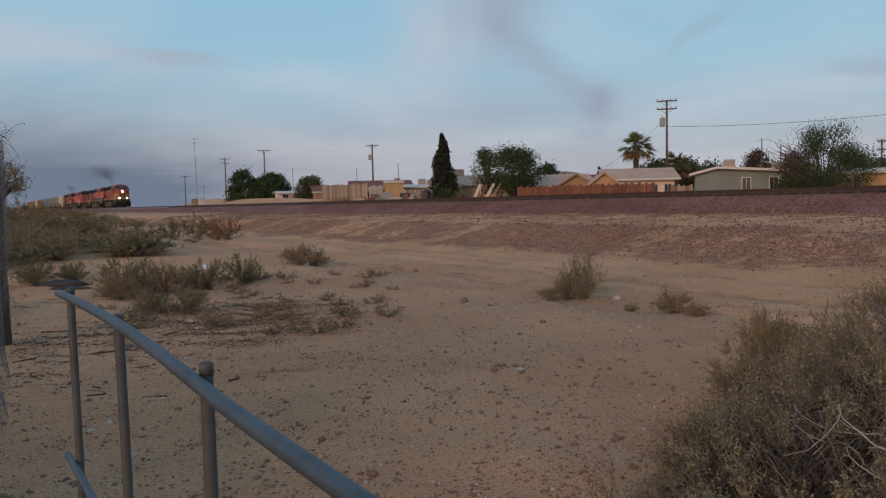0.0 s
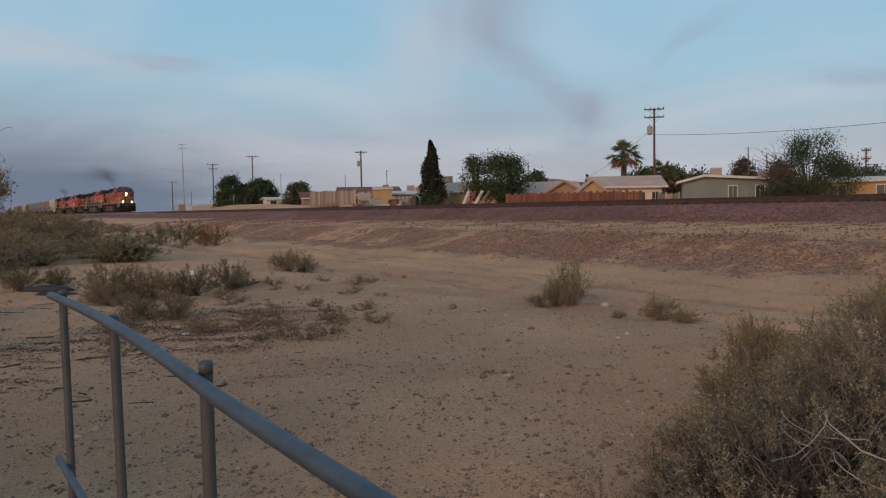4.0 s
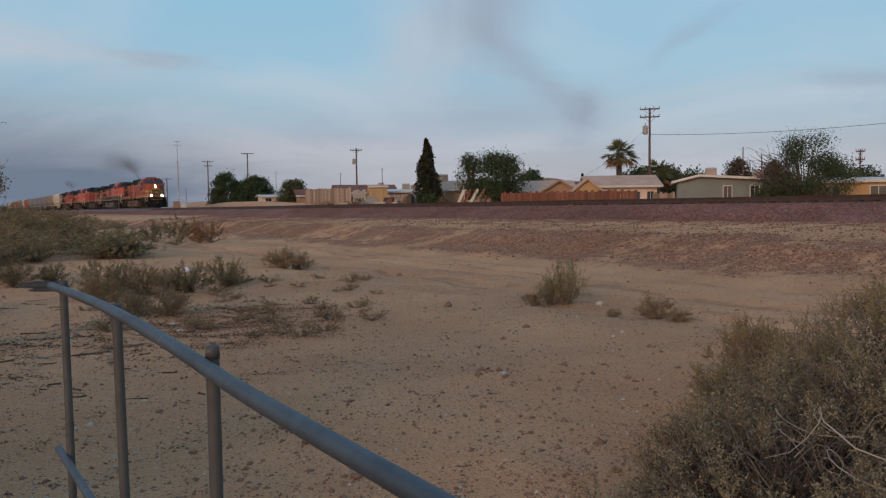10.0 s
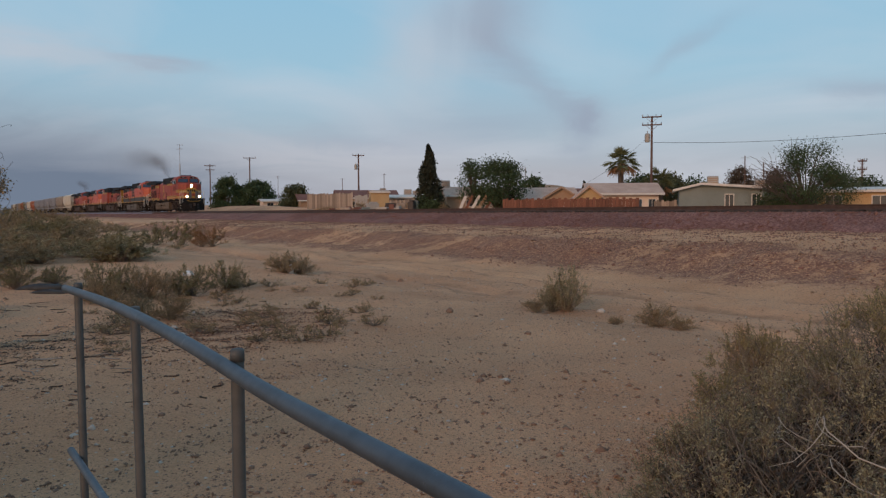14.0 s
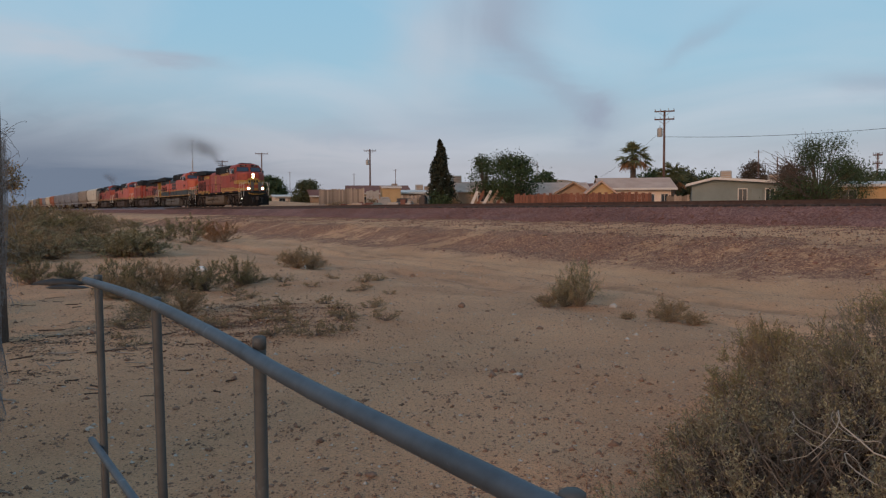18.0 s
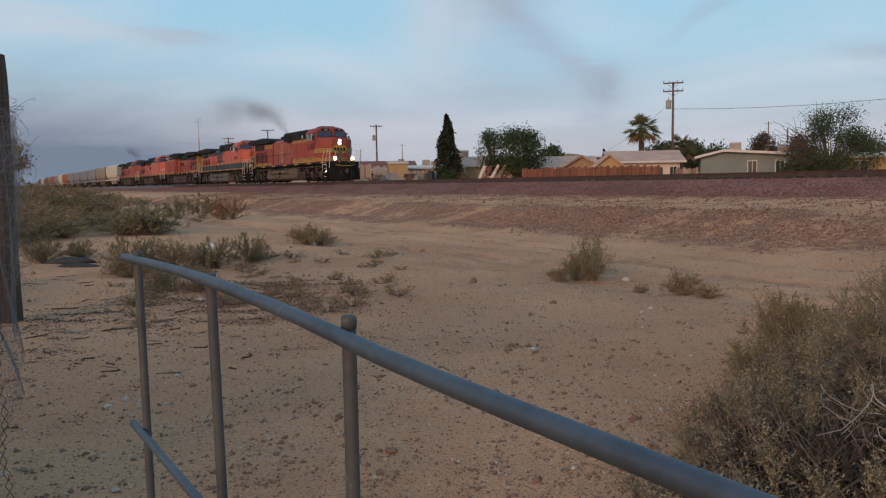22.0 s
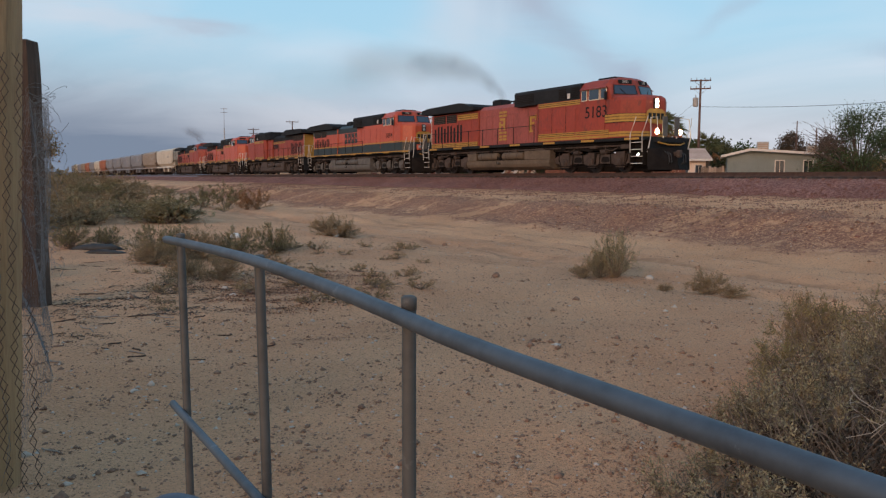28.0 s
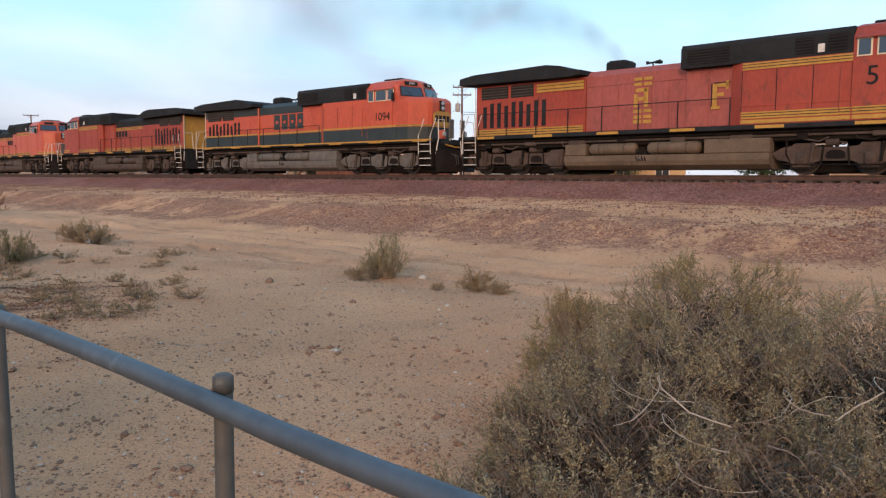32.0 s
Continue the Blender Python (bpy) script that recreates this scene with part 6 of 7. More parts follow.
def lettering(text, size, mat):
    """Raised characters as one mesh, in the x, z plane and facing -y."""
    cu = bpy.data.curves.new("number", "FONT")
    cu.body, cu.size, cu.extrude, cu.align_x = text, size, 0.004, "CENTER"
    tmp = bpy.data.objects.new("number_tmp", cu)
    scene.collection.objects.link(tmp)
    bpy.context.view_layer.update()
    me = bpy.data.meshes.new_from_object(tmp.evaluated_get(bpy.context.evaluated_depsgraph_get()))
    bpy.data.objects.remove(tmp)
    bpy.data.curves.remove(cu)
    me.transform(pose(0, 0, 0, 90, 0, 0))
    me.name = "road_number"
    me.materials.clear()
    me.materials.append(mat)
    return me


WHEELSETS = []


def truck(parent, cx, axles, spacing, r, frame_mat, label, turning=None):
    """A truck: side frames with journal boxes, springs and brake gear over its wheelsets."""
    tr = part("truck", Build().box(cx - spacing * 0.5, cx + spacing * 0.5, -0.6, 0.6, 0.55, 0.85, 0.05), UNDER, parent, label)
    half = spacing * (axles - 1) / 2
    for sg in (-1, 1):
        y0, y1 = sg * 0.98, sg * 1.16
        low, crown = [], []
        for k in range(axles):
            x = cx - half + k * spacing
            low += [(x - 0.55, 0.46), (x - 0.36, 0.40), (x - 0.27, 0.27), (x + 0.27, 0.27), (x + 0.36, 0.40), (x + 0.55, 0.46)]
            crown = [(x + 0.62, 0.90), (x + 0.34, 0.94), (x + 0.24, 1.03), (x - 0.24, 1.03), (x - 0.34, 0.94), (x - 0.62, 0.90)] + crown
        outline = [(cx - half - 0.95, 0.72), (cx - half - 0.80, 0.50)] + low + [(cx + half + 0.80, 0.50), (cx + half + 0.95, 0.72)] + crown
        fr = part("side_frame", Build().prism(outline, y0, y1, 1), frame_mat, tr)
        yf = y1 + sg * 0.002
        for k in range(axles):
            x = cx - half + k * spacing
            part("journal_box", Build().box(x - 0.17, x + 0.17, yf, yf + sg * 0.11, r - 0.19, r + 0.20, 0.05).lathe([(0.11, yf + sg * 0.112), (0.10, yf + sg * 0.135), (0.03, yf + sg * 0.15)], (x, 0, r), 10, 1), frame_mat, fr)
            part("pedestal_tie", Build().box(x - 0.34, x + 0.34, yf, yf + sg * 0.05, 0.20, 0.265, 0.01), UNDER, fr)
            part("damper", Build().rod([(x + 0.30, yf + sg * 0.06, 0.42), (x + 0.36, yf + sg * 0.07, 1.02)], 0.045, 8).rod([(x + 0.34, yf + sg * 0.066, 0.75), (x + 0.36, yf + sg * 0.07, 1.04)], 0.062, 8), GRIME if k != 1 else UNDER, fr)
        for x in (cx - half - 0.5, cx + half + 0.5):
            part("sand_pipe", Build().rod([(x, y1 - sg * 0.02, 1.25), (x, y1 + sg * 0.03, 0.7), (x + (0.24 if x < cx else -0.24), y1 - sg * 0.05, 0.16)], 0.028, 6), UNDER, fr)
        part("brake_rod", Build().rod([(cx - half - 0.6, yf + sg * 0.03, 0.36), (cx - 0.3, yf + sg * 0.04, 0.33), (cx + half + 0.6, yf + sg * 0.03, 0.36)], 0.024, 6), UNDER, fr)
        for k in range(axles - 1):
            x = cx - half + (k + 0.5) * spacing
            # no hole is cut: a near-black plate paints the opening's shade
            part("frame_opening", Build().prism([(x - 0.30, 0.58), (x - 0.22, 0.52), (x + 0.22, 0.52), (x + 0.30, 0.58), (x + 0.26, 0.74), (x + 0.14, 0.80), (x - 0.14, 0.80), (x - 0.26, 0.74)], yf, yf + sg * 0.006, 1), UNDER, fr, "dark plate painted as the shade of a side frame opening")
            part("brake_cylinder", Build().rod([(x - 0.28, y1 + sg * 0.02, 1.04), (x + 0.10, y1 + sg * 0.02, 1.04)], 0.115, 10).rod([(x + 0.10, y1 + sg * 0.02, 1.04), (x + 0.34, y1 + sg * 0.02, 1.02)], 0.03, 6), GRIME, fr)
            part("brake_hanger", Build().rod([(x - 0.36, y1 + sg * 0.03, 0.95), (x - 0.42, y1 + sg * 0.03, 0.34)], 0.03, 5).rod([(x + 0.36, y1 + sg * 0.03, 0.95), (x + 0.42, y1 + sg * 0.03, 0.34)], 0.03, 5), UNDER, fr)
    for k in range(axles):
        x = cx - half + k * spacing
        ws = part("wheelset", Build().rod([(0, -1.0, 0), (0, 1.0, 0)], 0.09, 8), WHEEL, tr)
        ws.location = (x, 0, r)
        for sg in (-1, 1):
            lo, hi = (0.70, 0.84) if sg > 0 else (-0.84, -0.70)
            wl = Build().lathe([(0.12, lo), (r * 0.8, lo + 0.02), (r * 0.86, lo), (r, lo), (r, hi), (r * 0.86, hi), (r * 0.8, hi - 0.02), (0.12, hi)], (0, 0, 0), 24, 1)
            for a in range(5):
                th = a * 2 * math.pi / 5
                wl.lathe([(0.05, -0.02), (0.05, 0.02)], (0.62 * r * math.cos(th), hi if sg > 0 else lo, 0.62 * r * math.sin(th)), 6, 1)
            part("wheel", wl, WHEEL, ws)
        part("traction_motor" if axles == 3 else "brake_beam", Build().box(x + 0.12, x + spacing * 0.86, -0.62, 0.62, 0.06, 0.80, 0.06), UNDER, tr)
        if turning is not None:
            turning.append((ws, x, r))
    return tr


def railing(parent, x0, x1, y, z0, z1, mat, gap=1.55):
    rl = part("handrail", Build().rod([(x0, y, z0 + 0.1), (x0, y, z1), (x1, y, z1), (x1, y, z0 + 0.1)], 0.019, 6), mat, parent)
    n = max(1, round(abs(x1 - x0) / gap))
    for k in range(n + 1):
        x = x0 + (x1 - x0) * k / n
        part("stanchion", Build().rod([(x, y, z0), (x, y, z1)], 0.021, 6), mat, rl)


def steps(parent, x0, x1, side, mat_side, mat_tread, rail_mat):
    """Corner steps between dark side plates, with two bent grab rails."""
    st = part("step_well", Build().box(x0, x1, side * 1.02, side * 1.10, 0.30, 1.62, 0.02), mat_side, parent)
    for x in (x0, x1):
        part("side_plate", Build().prism([(side * 1.10, 0.34), (side * 1.46, 0.34), (side * 1.51, 1.50), (side * 1.10, 1.50)], x - 0.02, x + 0.02, 0), mat_side, st)
    for k in range(4):
        z = 0.42 + k * 0.33
        part("step", Build().box(x0 + 0.025, x1 - 0.025, side * 1.12, side * 1.44, z, z + 0.03, 0.006), mat_tread, st)
        part("step_edge", Build().box(x0 + 0.025, x1 - 0.025, side * 1.442, side * 1.456, z - 0.004, z + 0.032, 0.003), rail_mat, st)
    b = 0.30
    for x in (x0 + 0.02, x1 - 0.02):
        part("grab_rail", Build().rod([(x, side * 1.51, 0.95), (x, side * 1.54, 1.80), (x + b * 0.75, side * 1.53, 2.30), (x + b, side * 1.47, 2.62)], 0.022, 6), rail_mat, st)


def coupler(parent, x, way):
    cp = part("coupler", Build().box(x - way * 0.75, x - way * 0.12, -0.11, 0.11, 0.78, 0.98, 0.03).box(x - way * 0.2, x + way * 0.0, -0.17, 0.10, 0.70, 1.05, 0.05), GRIME, parent)
    for y in (-0.55, -0.4, 0.4, 0.55):
        part("air_hose", Build().rod([(x - way * 0.55, y, 1.0), (x - way * 0.25, y * 1.05, 0.85), (x - way * 0.2, y * 1.0, 0.5), (x - way * 0.35, y * 0.9, 0.38)], 0.028, 6), BLACK, cp)


def locomotive(label, scheme, number, lit=False, turning=None):
    """A six-axle freight locomotive, nose towards +x, on the rail top at z = 0, 22.3 m over its couplers."""
    ob = thing("locomotive", label, "locomotive", group="locomotives")
    body, hood = scheme["body"], scheme["hood"]
    Z0 = 1.68
    part("underframe", Build().box(-10.35, 10.2, -1.22, 1.22, 1.12, 1.52, 0.04), UNDER, ob)
    part("walkway", Build().box(-10.45, 10.3, -1.53, 1.53, 1.52, Z0, 0.02), scheme["sill"], ob)
    for sg in (-1, 1):
        for k in range(7):
            x = -9.3 + k * 3.05
            part("sill_patch", Build().box(x, x + 0.95, sg * 1.534, sg * 1.545, 1.545, 1.65), YELLOW, ob)
        part("pipe_run", Build().rod([(-9.8, sg * 1.33, 1.30), (9.0, sg * 1.33, 1.30)], 0.04, 6), GRIME, ob)
        part("pipe_run", Build().rod([(-9.8, sg * 1.27, 1.42), (9.0, sg * 1.27, 1.42)], 0.03, 6), UNDER, ob)
        for k in range(9):
            x = -9.0 + k * 2.2
            part("conduit_box", Build().box(x, x + 0.35 + 0.2 * (k % 3), sg * 1.24, sg * 1.40, 1.14 + 0.06 * (k % 2), 1.36, 0.03), GRIME if k % 3 else UNDER, ob)
    # fuel tank and air reservoirs
    tank = part("fuel_tank", Build().prism([(-1.15, 0.20), (1.15, 0.20), (1.44, 0.36), (1.50, 0.52), (1.50, 0.74), (-1.50, 0.74), (-1.50, 0.52), (-1.44, 0.36)], -4.7, 3.4, 0), scheme["tank"], ob)
    part("tank_core", Build().box(-4.6, 3.3, -1.02, 1.02, 0.742, 1.14, 0.02), UNDER, tank)
    for sg in (-1, 1):
        for x0, x1 in ((-3.55, -1.62), (-1.05, 0.88)):
            rs = part("air_reservoir", Build().lathe([(0.06, x0 - 0.07), (0.18, x0 - 0.02), (0.225, x0 + 0.09), (0.225, x1 - 0.09), (0.18, x1 + 0.02), (0.06, x1 + 0.07)], (0, sg * 1.27, 0.985), 16, 0), scheme["tank"], tank, "", True)
            for q in (0.22, 0.78):
                x = x0 + (x1 - x0) * q
                part("strap", Build().lathe([(0.229, x - 0.03), (0.232, x), (0.229, x + 0.03)], (0, sg * 1.27, 0.985), 16, 0), GRIME, rs)
        part("battery_box", Build().box(1.12, 3.4, sg * 1.06, sg * 1.47, 0.745, 1.24, 0.03), scheme["tank"], tank)
        part("filler_box", Build().box(-4.7, -3.72, sg * 1.06, sg * 1.47, 0.745, 1.20, 0.03), scheme["tank"], tank)
        for k in range(4):
            part("drain_valve", Build().rod([(-1.52 + 0.12 * k, sg * 1.40, 0.98 - 0.06 * (k % 2)), (-1.50 + 0.12 * k, sg * 1.50, 0.62), (-1.40 + 0.1 * k, sg * 1.515, 0.52)], 0.028, 6), UNDER, tank)
        part("gauge", Build().lathe([(0.07, sg * 1.502), (0.06, sg * 1.525)], (-1.35, 0, 0.60), 10, 1), GRIME_GREY, tank)
        for k in range(13):
            x = -9.6 + k * 1.55
            if -4.9 < x < 3.5:
                continue
            part("hanging_pipe", Build().rod([(x, sg * 1.30, 1.34), (x + 0.1, sg * 1.36, 1.15), (x + 0.55, sg * 1.30, 1.08), (x + 0.8, sg * 1.22, 1.22)], 0.032, 6), GRIME if k % 2 else UNDER, ob)
    truck(ob, 6.35, 3, 2.02, 0.53, scheme["gear"], "dusty three-axle truck", turning)
    truck(ob, -7.35, 3, 2.02, 0.53, scheme["gear"], "dusty three-axle truck", turning)
    # pilot plates, plough, couplers, steps
    for way, x in ((1, 10.3), (-1, -10.35)):
        part("pilot_plate", Build().box(x, x + way * 0.08, -1.3, 1.3, 0.35, 1.62, 0.02), DARK, ob)
        coupler(ob, x + way * 0.85, way)
        for sg in (-1, 1):
            steps(ob, *((9.35, 10.15) if way > 0 else (-10.2, -9.4)), sg, UNDER, GRIME_GREY, RAILING)
    part("plough", Build().add([(10.38, -1.42, 1.12), (10.72, 0, 1.16), (10.38, 1.42, 1.12), (10.46, -1.40, 0.14), (11.08, 0, 0.12), (10.46, 1.40, 0.14), (10.36, -1.40, 1.1), (10.36, 1.40, 1.1), (10.36, -1.38, 0.16), (10.36, 1.38, 0.16)], [(0, 3, 4, 1), (1, 4, 5, 2), (0, 6, 8, 3), (2, 5, 9, 7), (0, 1, 2, 7, 6), (3, 8, 9, 5, 4), (6, 7, 9, 8)]), UNDER, ob, "dark dented snow plough")
    part("anticlimber", Build().prism([(10.30, -1.1), (10.62, -0.75), (10.66, 0.75), (10.30, 1.1)], 1.42, 1.60, 2), DARK, ob)
    # nose and cab
    def loft(rings):
        """Closed form through level outlines, each given as half an outline (x, y) with its height."""
        vs, fs = [], []
        full = [[(x, y, z) for x, y in half] + [(x, -y, z) for x, y in half[::-1]] for z, half in rings]
        n = len(full[0])
        for q in full:
            vs += q
        for i in range(len(full) - 1):
            fs += [(i * n + k, i * n + (k + 1) % n, (i + 1) * n + (k + 1) % n, (i + 1) * n + k) for k in range(n)]
        return Build().add(vs, fs + [tuple(range(n)), tuple(range((len(full) - 1) * n, len(full) * n))])

    nose_plan = [(7.60, 1.50), (8.62, 1.49), (8.86, 1.40), (9.34, 0.86), (9.46, 0.66)]
    part("nose", loft([(Z0, nose_plan), (3.46, [(x + 0.03, y) for x, y in nose_plan]), (3.62, [(x - 0.02, y - 0.03) for x, y in nose_plan]), (3.72, [(x - 0.12, y - 0.14) for x, y in nose_plan])]), body, ob)
    part("nose_top", loft([(3.722, [(8.30, 1.20), (8.62, 1.22), (8.72, 1.18), (9.15, 0.66), (9.26, 0.46)]), (3.735, [(8.30, 1.18), (8.60, 1.20), (8.70, 1.16), (9.13, 0.64), (9.24, 0.44)])]), DARK, ob, "dull black anti-glare nose top")
    cab_w = 1.52
    cab = part("cab", Build().prism([(-cab_w, Z0), (cab_w, Z0), (cab_w, 4.22), (1.24, 4.56), (0.7, 4.70), (-0.7, 4.70), (-1.24, 4.56), (-cab_w, 4.22)], 5.80, 7.62, 0), body, ob)
    face = [(3.60, [(7.62, 1.50), (8.02, 1.46), (8.50, 0.0)]), (3.76, [(7.62, 1.50), (8.00, 1.45), (8.46, 0.0)]), (4.32, [(7.62, 1.46), (7.84, 1.34), (8.20, 0.0)]), (4.56, [(7.62, 1.22), (7.80, 1.06), (8.08, 0.0)]), (4.70, [(7.62, 0.7), (7.70, 0.6), (7.80, 0.0)])]
    part("cab_front", loft(face), body, cab)
    for sg in (-1, 1):
        lo, li, ho, hi = (Vector((8.00, sg * 1.45, 3.76)), Vector((8.46, 0, 3.76)), Vector((7.84, sg * 1.34, 4.32)), Vector((8.20, 0, 4.32)))
        out = (li - lo).cross(ho - lo)
        out = out.normalized() * (1 if out.x > 0 else -1)

        def on_face(u, v, d):
            return (lo.lerp(li, u)).lerp(ho.lerp(hi, u), v) + out * d

        def screen(u0, u1, v0, v1, d0, d1):
            vs = [on_face(u, v, d) for d in (d0, d1) for u, v in ((u0, v0), (u1, v0), (u1, v1), (u0, v1))]
            return Build().add(vs, [(0, 1, 2, 3), (7, 6, 5, 4), (0, 4, 5, 1), (1, 5, 6, 2), (2, 6, 7, 3), (3, 7, 4, 0)])

        fr = part("windscreen_frame", screen(0.06, 0.93, 0.08, 0.95, -0.02, 0.014), DARK, cab)
        part("windscreen", screen(0.10, 0.89, 0.15, 0.89, 0.0, 0.020), CABGLASS, fr)
        part("wiper", Build().rod([on_face(0.52, 0.05, 0.03), on_face(0.30, 0.62, 0.035)], 0.010, 4), DARK, fr)
        nb = part("number_board", Build().box(-0.36, 0.36, -0.07, 0.05, 0, 0.19, 0.015), DARK, cab)
        turn = 90 + math.degrees(math.atan2(0.28, 1.06)) * sg
        nb.matrix_local = pose(7.98, sg * 0.60, 4.36, 0, 0, turn)
        if number:
            figs = part("board_number", lettering(number, 0.17, RAILING), None, nb, "pale figures on the number board")
            figs.matrix_local = pose(0, -0.074, 0.04)
    part("air_conditioner", Build().box(6.1, 7.3, -0.62, 0.62, 4.702, 4.80, 0.04), DARK, cab)
    for sg in (-1, 1):
        for x0, x1 in ((5.95, 6.28), (6.50, 7.18), (7.34, 7.68)):
            fr = part("window_frame", Build().box(x0 - 0.05, x1 + 0.05, sg * 1.522, sg * 1.545, 3.60, 4.16, 0.01), CREAM, cab)
            part("pane", Build().box(x0, x1, sg * 1.546, sg * 1.556, 3.645, 4.115), CABGLASS, fr)
        part("awning", Build().add([(5.9, sg * 1.53, 4.22), (7.75, sg * 1.53, 4.22), (7.75, sg * 1.66, 4.17), (5.9, sg * 1.66, 4.17), (5.9, sg * 1.53, 4.19), (7.75, sg * 1.53, 4.19), (7.75, sg * 1.66, 4.14), (5.9, sg * 1.66, 4.14)], [(0, 1, 2, 3), (7, 6, 5, 4), (0, 3, 7, 4), (1, 5, 6, 2), (2, 6, 7, 3)]), scheme["awning"], cab)
        if number:
            num = part("road_number", lettering(number, scheme["number"][0], DARK), None, cab, "dark painted road number")
            num.matrix_local = pose(scheme["number"][1], sg * 1.526, scheme["number"][2]) if sg < 0 else pose(scheme["number"][1], 1.526, scheme["number"][2], 0, 0, 180)
        part("mirror", Build().box(7.75, 7.82, sg * 1.6, sg * 1.75, 3.55, 3.95, 0.01), DARK, cab)
    # stripes round the nose
    def wrap(z, h, d):
        return loft([(z, [(x + d * 1.0, y + d) for x, y in nose_plan]), (z + h, [(x + d * 1.0, y + d) for x, y in nose_plan])])

    for z, h in scheme["nose_bands"]:
        part("nose_stripe", wrap(z, h, 0.036), YELLOW, ob)
        for q in ((0.0, 0.30, 0.64, 0.94) if h > 0.3 else (0.45,)):
            part("nose_line", wrap(z + h * q, 0.024, 0.040), DARK, ob)
    if "dark_nose" in scheme:
        part("nose_band", wrap(1.69, 0.60, 0.034), DEEP_GREEN, ob)
    if scheme["emblem"]:
        part("nose_emblem", Build().prism([(-0.62, 2.52), (-0.40, 2.36), (0.40, 2.36), (0.62, 2.52), (0.62, 2.92), (0.40, 3.06), (-0.40, 3.06), (-0.62, 2.92)], 9.50, 9.535, 0), YELLOW, ob, "yellow nose emblem")
        for k, y in enumerate((-0.42, -0.14, 0.14, 0.42)):
            part("emblem_block", Build().box(9.536, 9.548, y - 0.10, y + 0.10, 2.56, 2.86), DARK, ob)
    lampmat = LAMP if lit else LAMP_OFF
    hl = part("headlight_box", Build().box(9.33, 9.56, -0.16, 0.16, 3.08, 3.58, 0.03), DARK, ob)
    for z in (3.21, 3.45):
        part("headlight", Build().lathe([(0.105, 0.0), (0.10, 0.03), (0.04, 0.05)], (9.556, 0, z), 14, 0), lampmat, hl, "lit headlight" if lit else "")
    for sg in (-1, 1):
        dl = part("ditch_light", Build().box(10.1, 10.34, sg * 0.78 - 0.14, sg * 0.78 + 0.14, Z0, Z0 + 0.42, 0.03), body, ob)
        part("lens", Build().lathe([(0.125, 0.0), (0.12, 0.03), (0.05, 0.05)], (10.34, sg * 0.78, Z0 + 0.24), 14, 0), lampmat, dl)
        if lit:
            part("step_lamp", Build().lathe([(0.05, -0.02), (0.05, 0.02)], (9.75, sg * 1.36, 0.86), 10, 1), LAMP_LOW, ob, "small lit step lamp")
        part("front_rail", Build().rod([(10.32, sg * 1.35, 0.95), (10.5, sg * 1.35, 1.7), (10.42, sg * 1.3, 2.55), (10.3, sg * 0.75, 2.6), (10.32, sg * 0.7, 1.7)], 0.026, 6), RAILING, ob)
        part("front_post", Build().rod([(10.42, sg * 0.45, 1.5), (10.46, sg * 0.45, 2.45)], 0.028, 6), RAILING, ob)
    for y in (-0.40, 0.40):
        part("end_board", Build().box(10.44, 10.50, y - 0.17, y + 0.17, 1.72, 2.62, 0.02), GRIME_GREY, ob, "upright dusty end board")
    part("snow_bar", Build().rod([(10.52, -0.9, 1.42), (10.7, -0.4, 1.3), (10.7, 0.4, 1.3), (10.52, 0.9, 1.42)], 0.035, 6), YELLOW, ob)
    # hoods
    part("equipment_hood", Build().box(0.2, 1.95, -1.12, 1.12, Z0, 3.755, 0.03), hood, ob)
    wide = part("wide_hood", Build().prism([(1.95, -1.26), (2.35, -1.47), (5.80, -1.47), (5.80, 1.47), (2.35, 1.47), (1.95, 1.26)], Z0, 3.755, 2), body, ob)
    db = part("upper_housing", Build().prism([(-1.46, 3.76), (1.46, 3.76), (1.46, 4.44), (1.36, 4.57), (-1.36, 4.57), (-1.46, 4.44)], 0.15, 5.78, 0), DARK, ob, "sooty black upper housing")
    for sg in (-1, 1):
        for x0, x1 in ((4.05, 4.62), (5.05, 5.6), (0.4, 1.9)):
            gr = part("grille", Build().box(x0, x1, sg * 1.462, sg * 1.470, 3.86, 4.36), UNDER, db)
            for k in range(5):
                part("slat", Build().box(x0, x1, sg * 1.477, sg * 1.492, 3.89 + k * 0.095, 3.93 + k * 0.095), DARK, gr)
    eng = part("engine_hood", Build().box(-4.05, 0.2, -1.0, 1.0, Z0, 3.46, 0.02), hood, ob)
    part("hood_roof", Build().prism([(-1.003, 3.465), (1.003, 3.465), (1.003, 3.86), (0.72, 4.10), (-0.72, 4.10), (-1.003, 3.86)], -4.05, 0.2, 0), scheme["top"], ob)
    part("exhaust_outlet", Build().box(-3.55, -2.65, -0.42, 0.42, 4.1, 4.48, 0.05).box(-3.45, -2.75, -0.34, 0.34, 4.48, 4.52), DARK, ob, "sooty exhaust stack")
    horn = part("horn", Build().rod([(-1.6, -0.2, 4.1), (-1.6, -0.2, 4.28)], 0.03, 6), DARK, ob)
    for k, ln in enumerate((0.35, 0.28, 0.3)):
        part("horn_bell", Build().rod([(-1.6, -0.3 + 0.12 * k, 4.3), (-1.6 + ln * (-1) ** k, -0.3 + 0.12 * k, 4.32)], 0.02, 8, True, 0.07), DARK, horn)
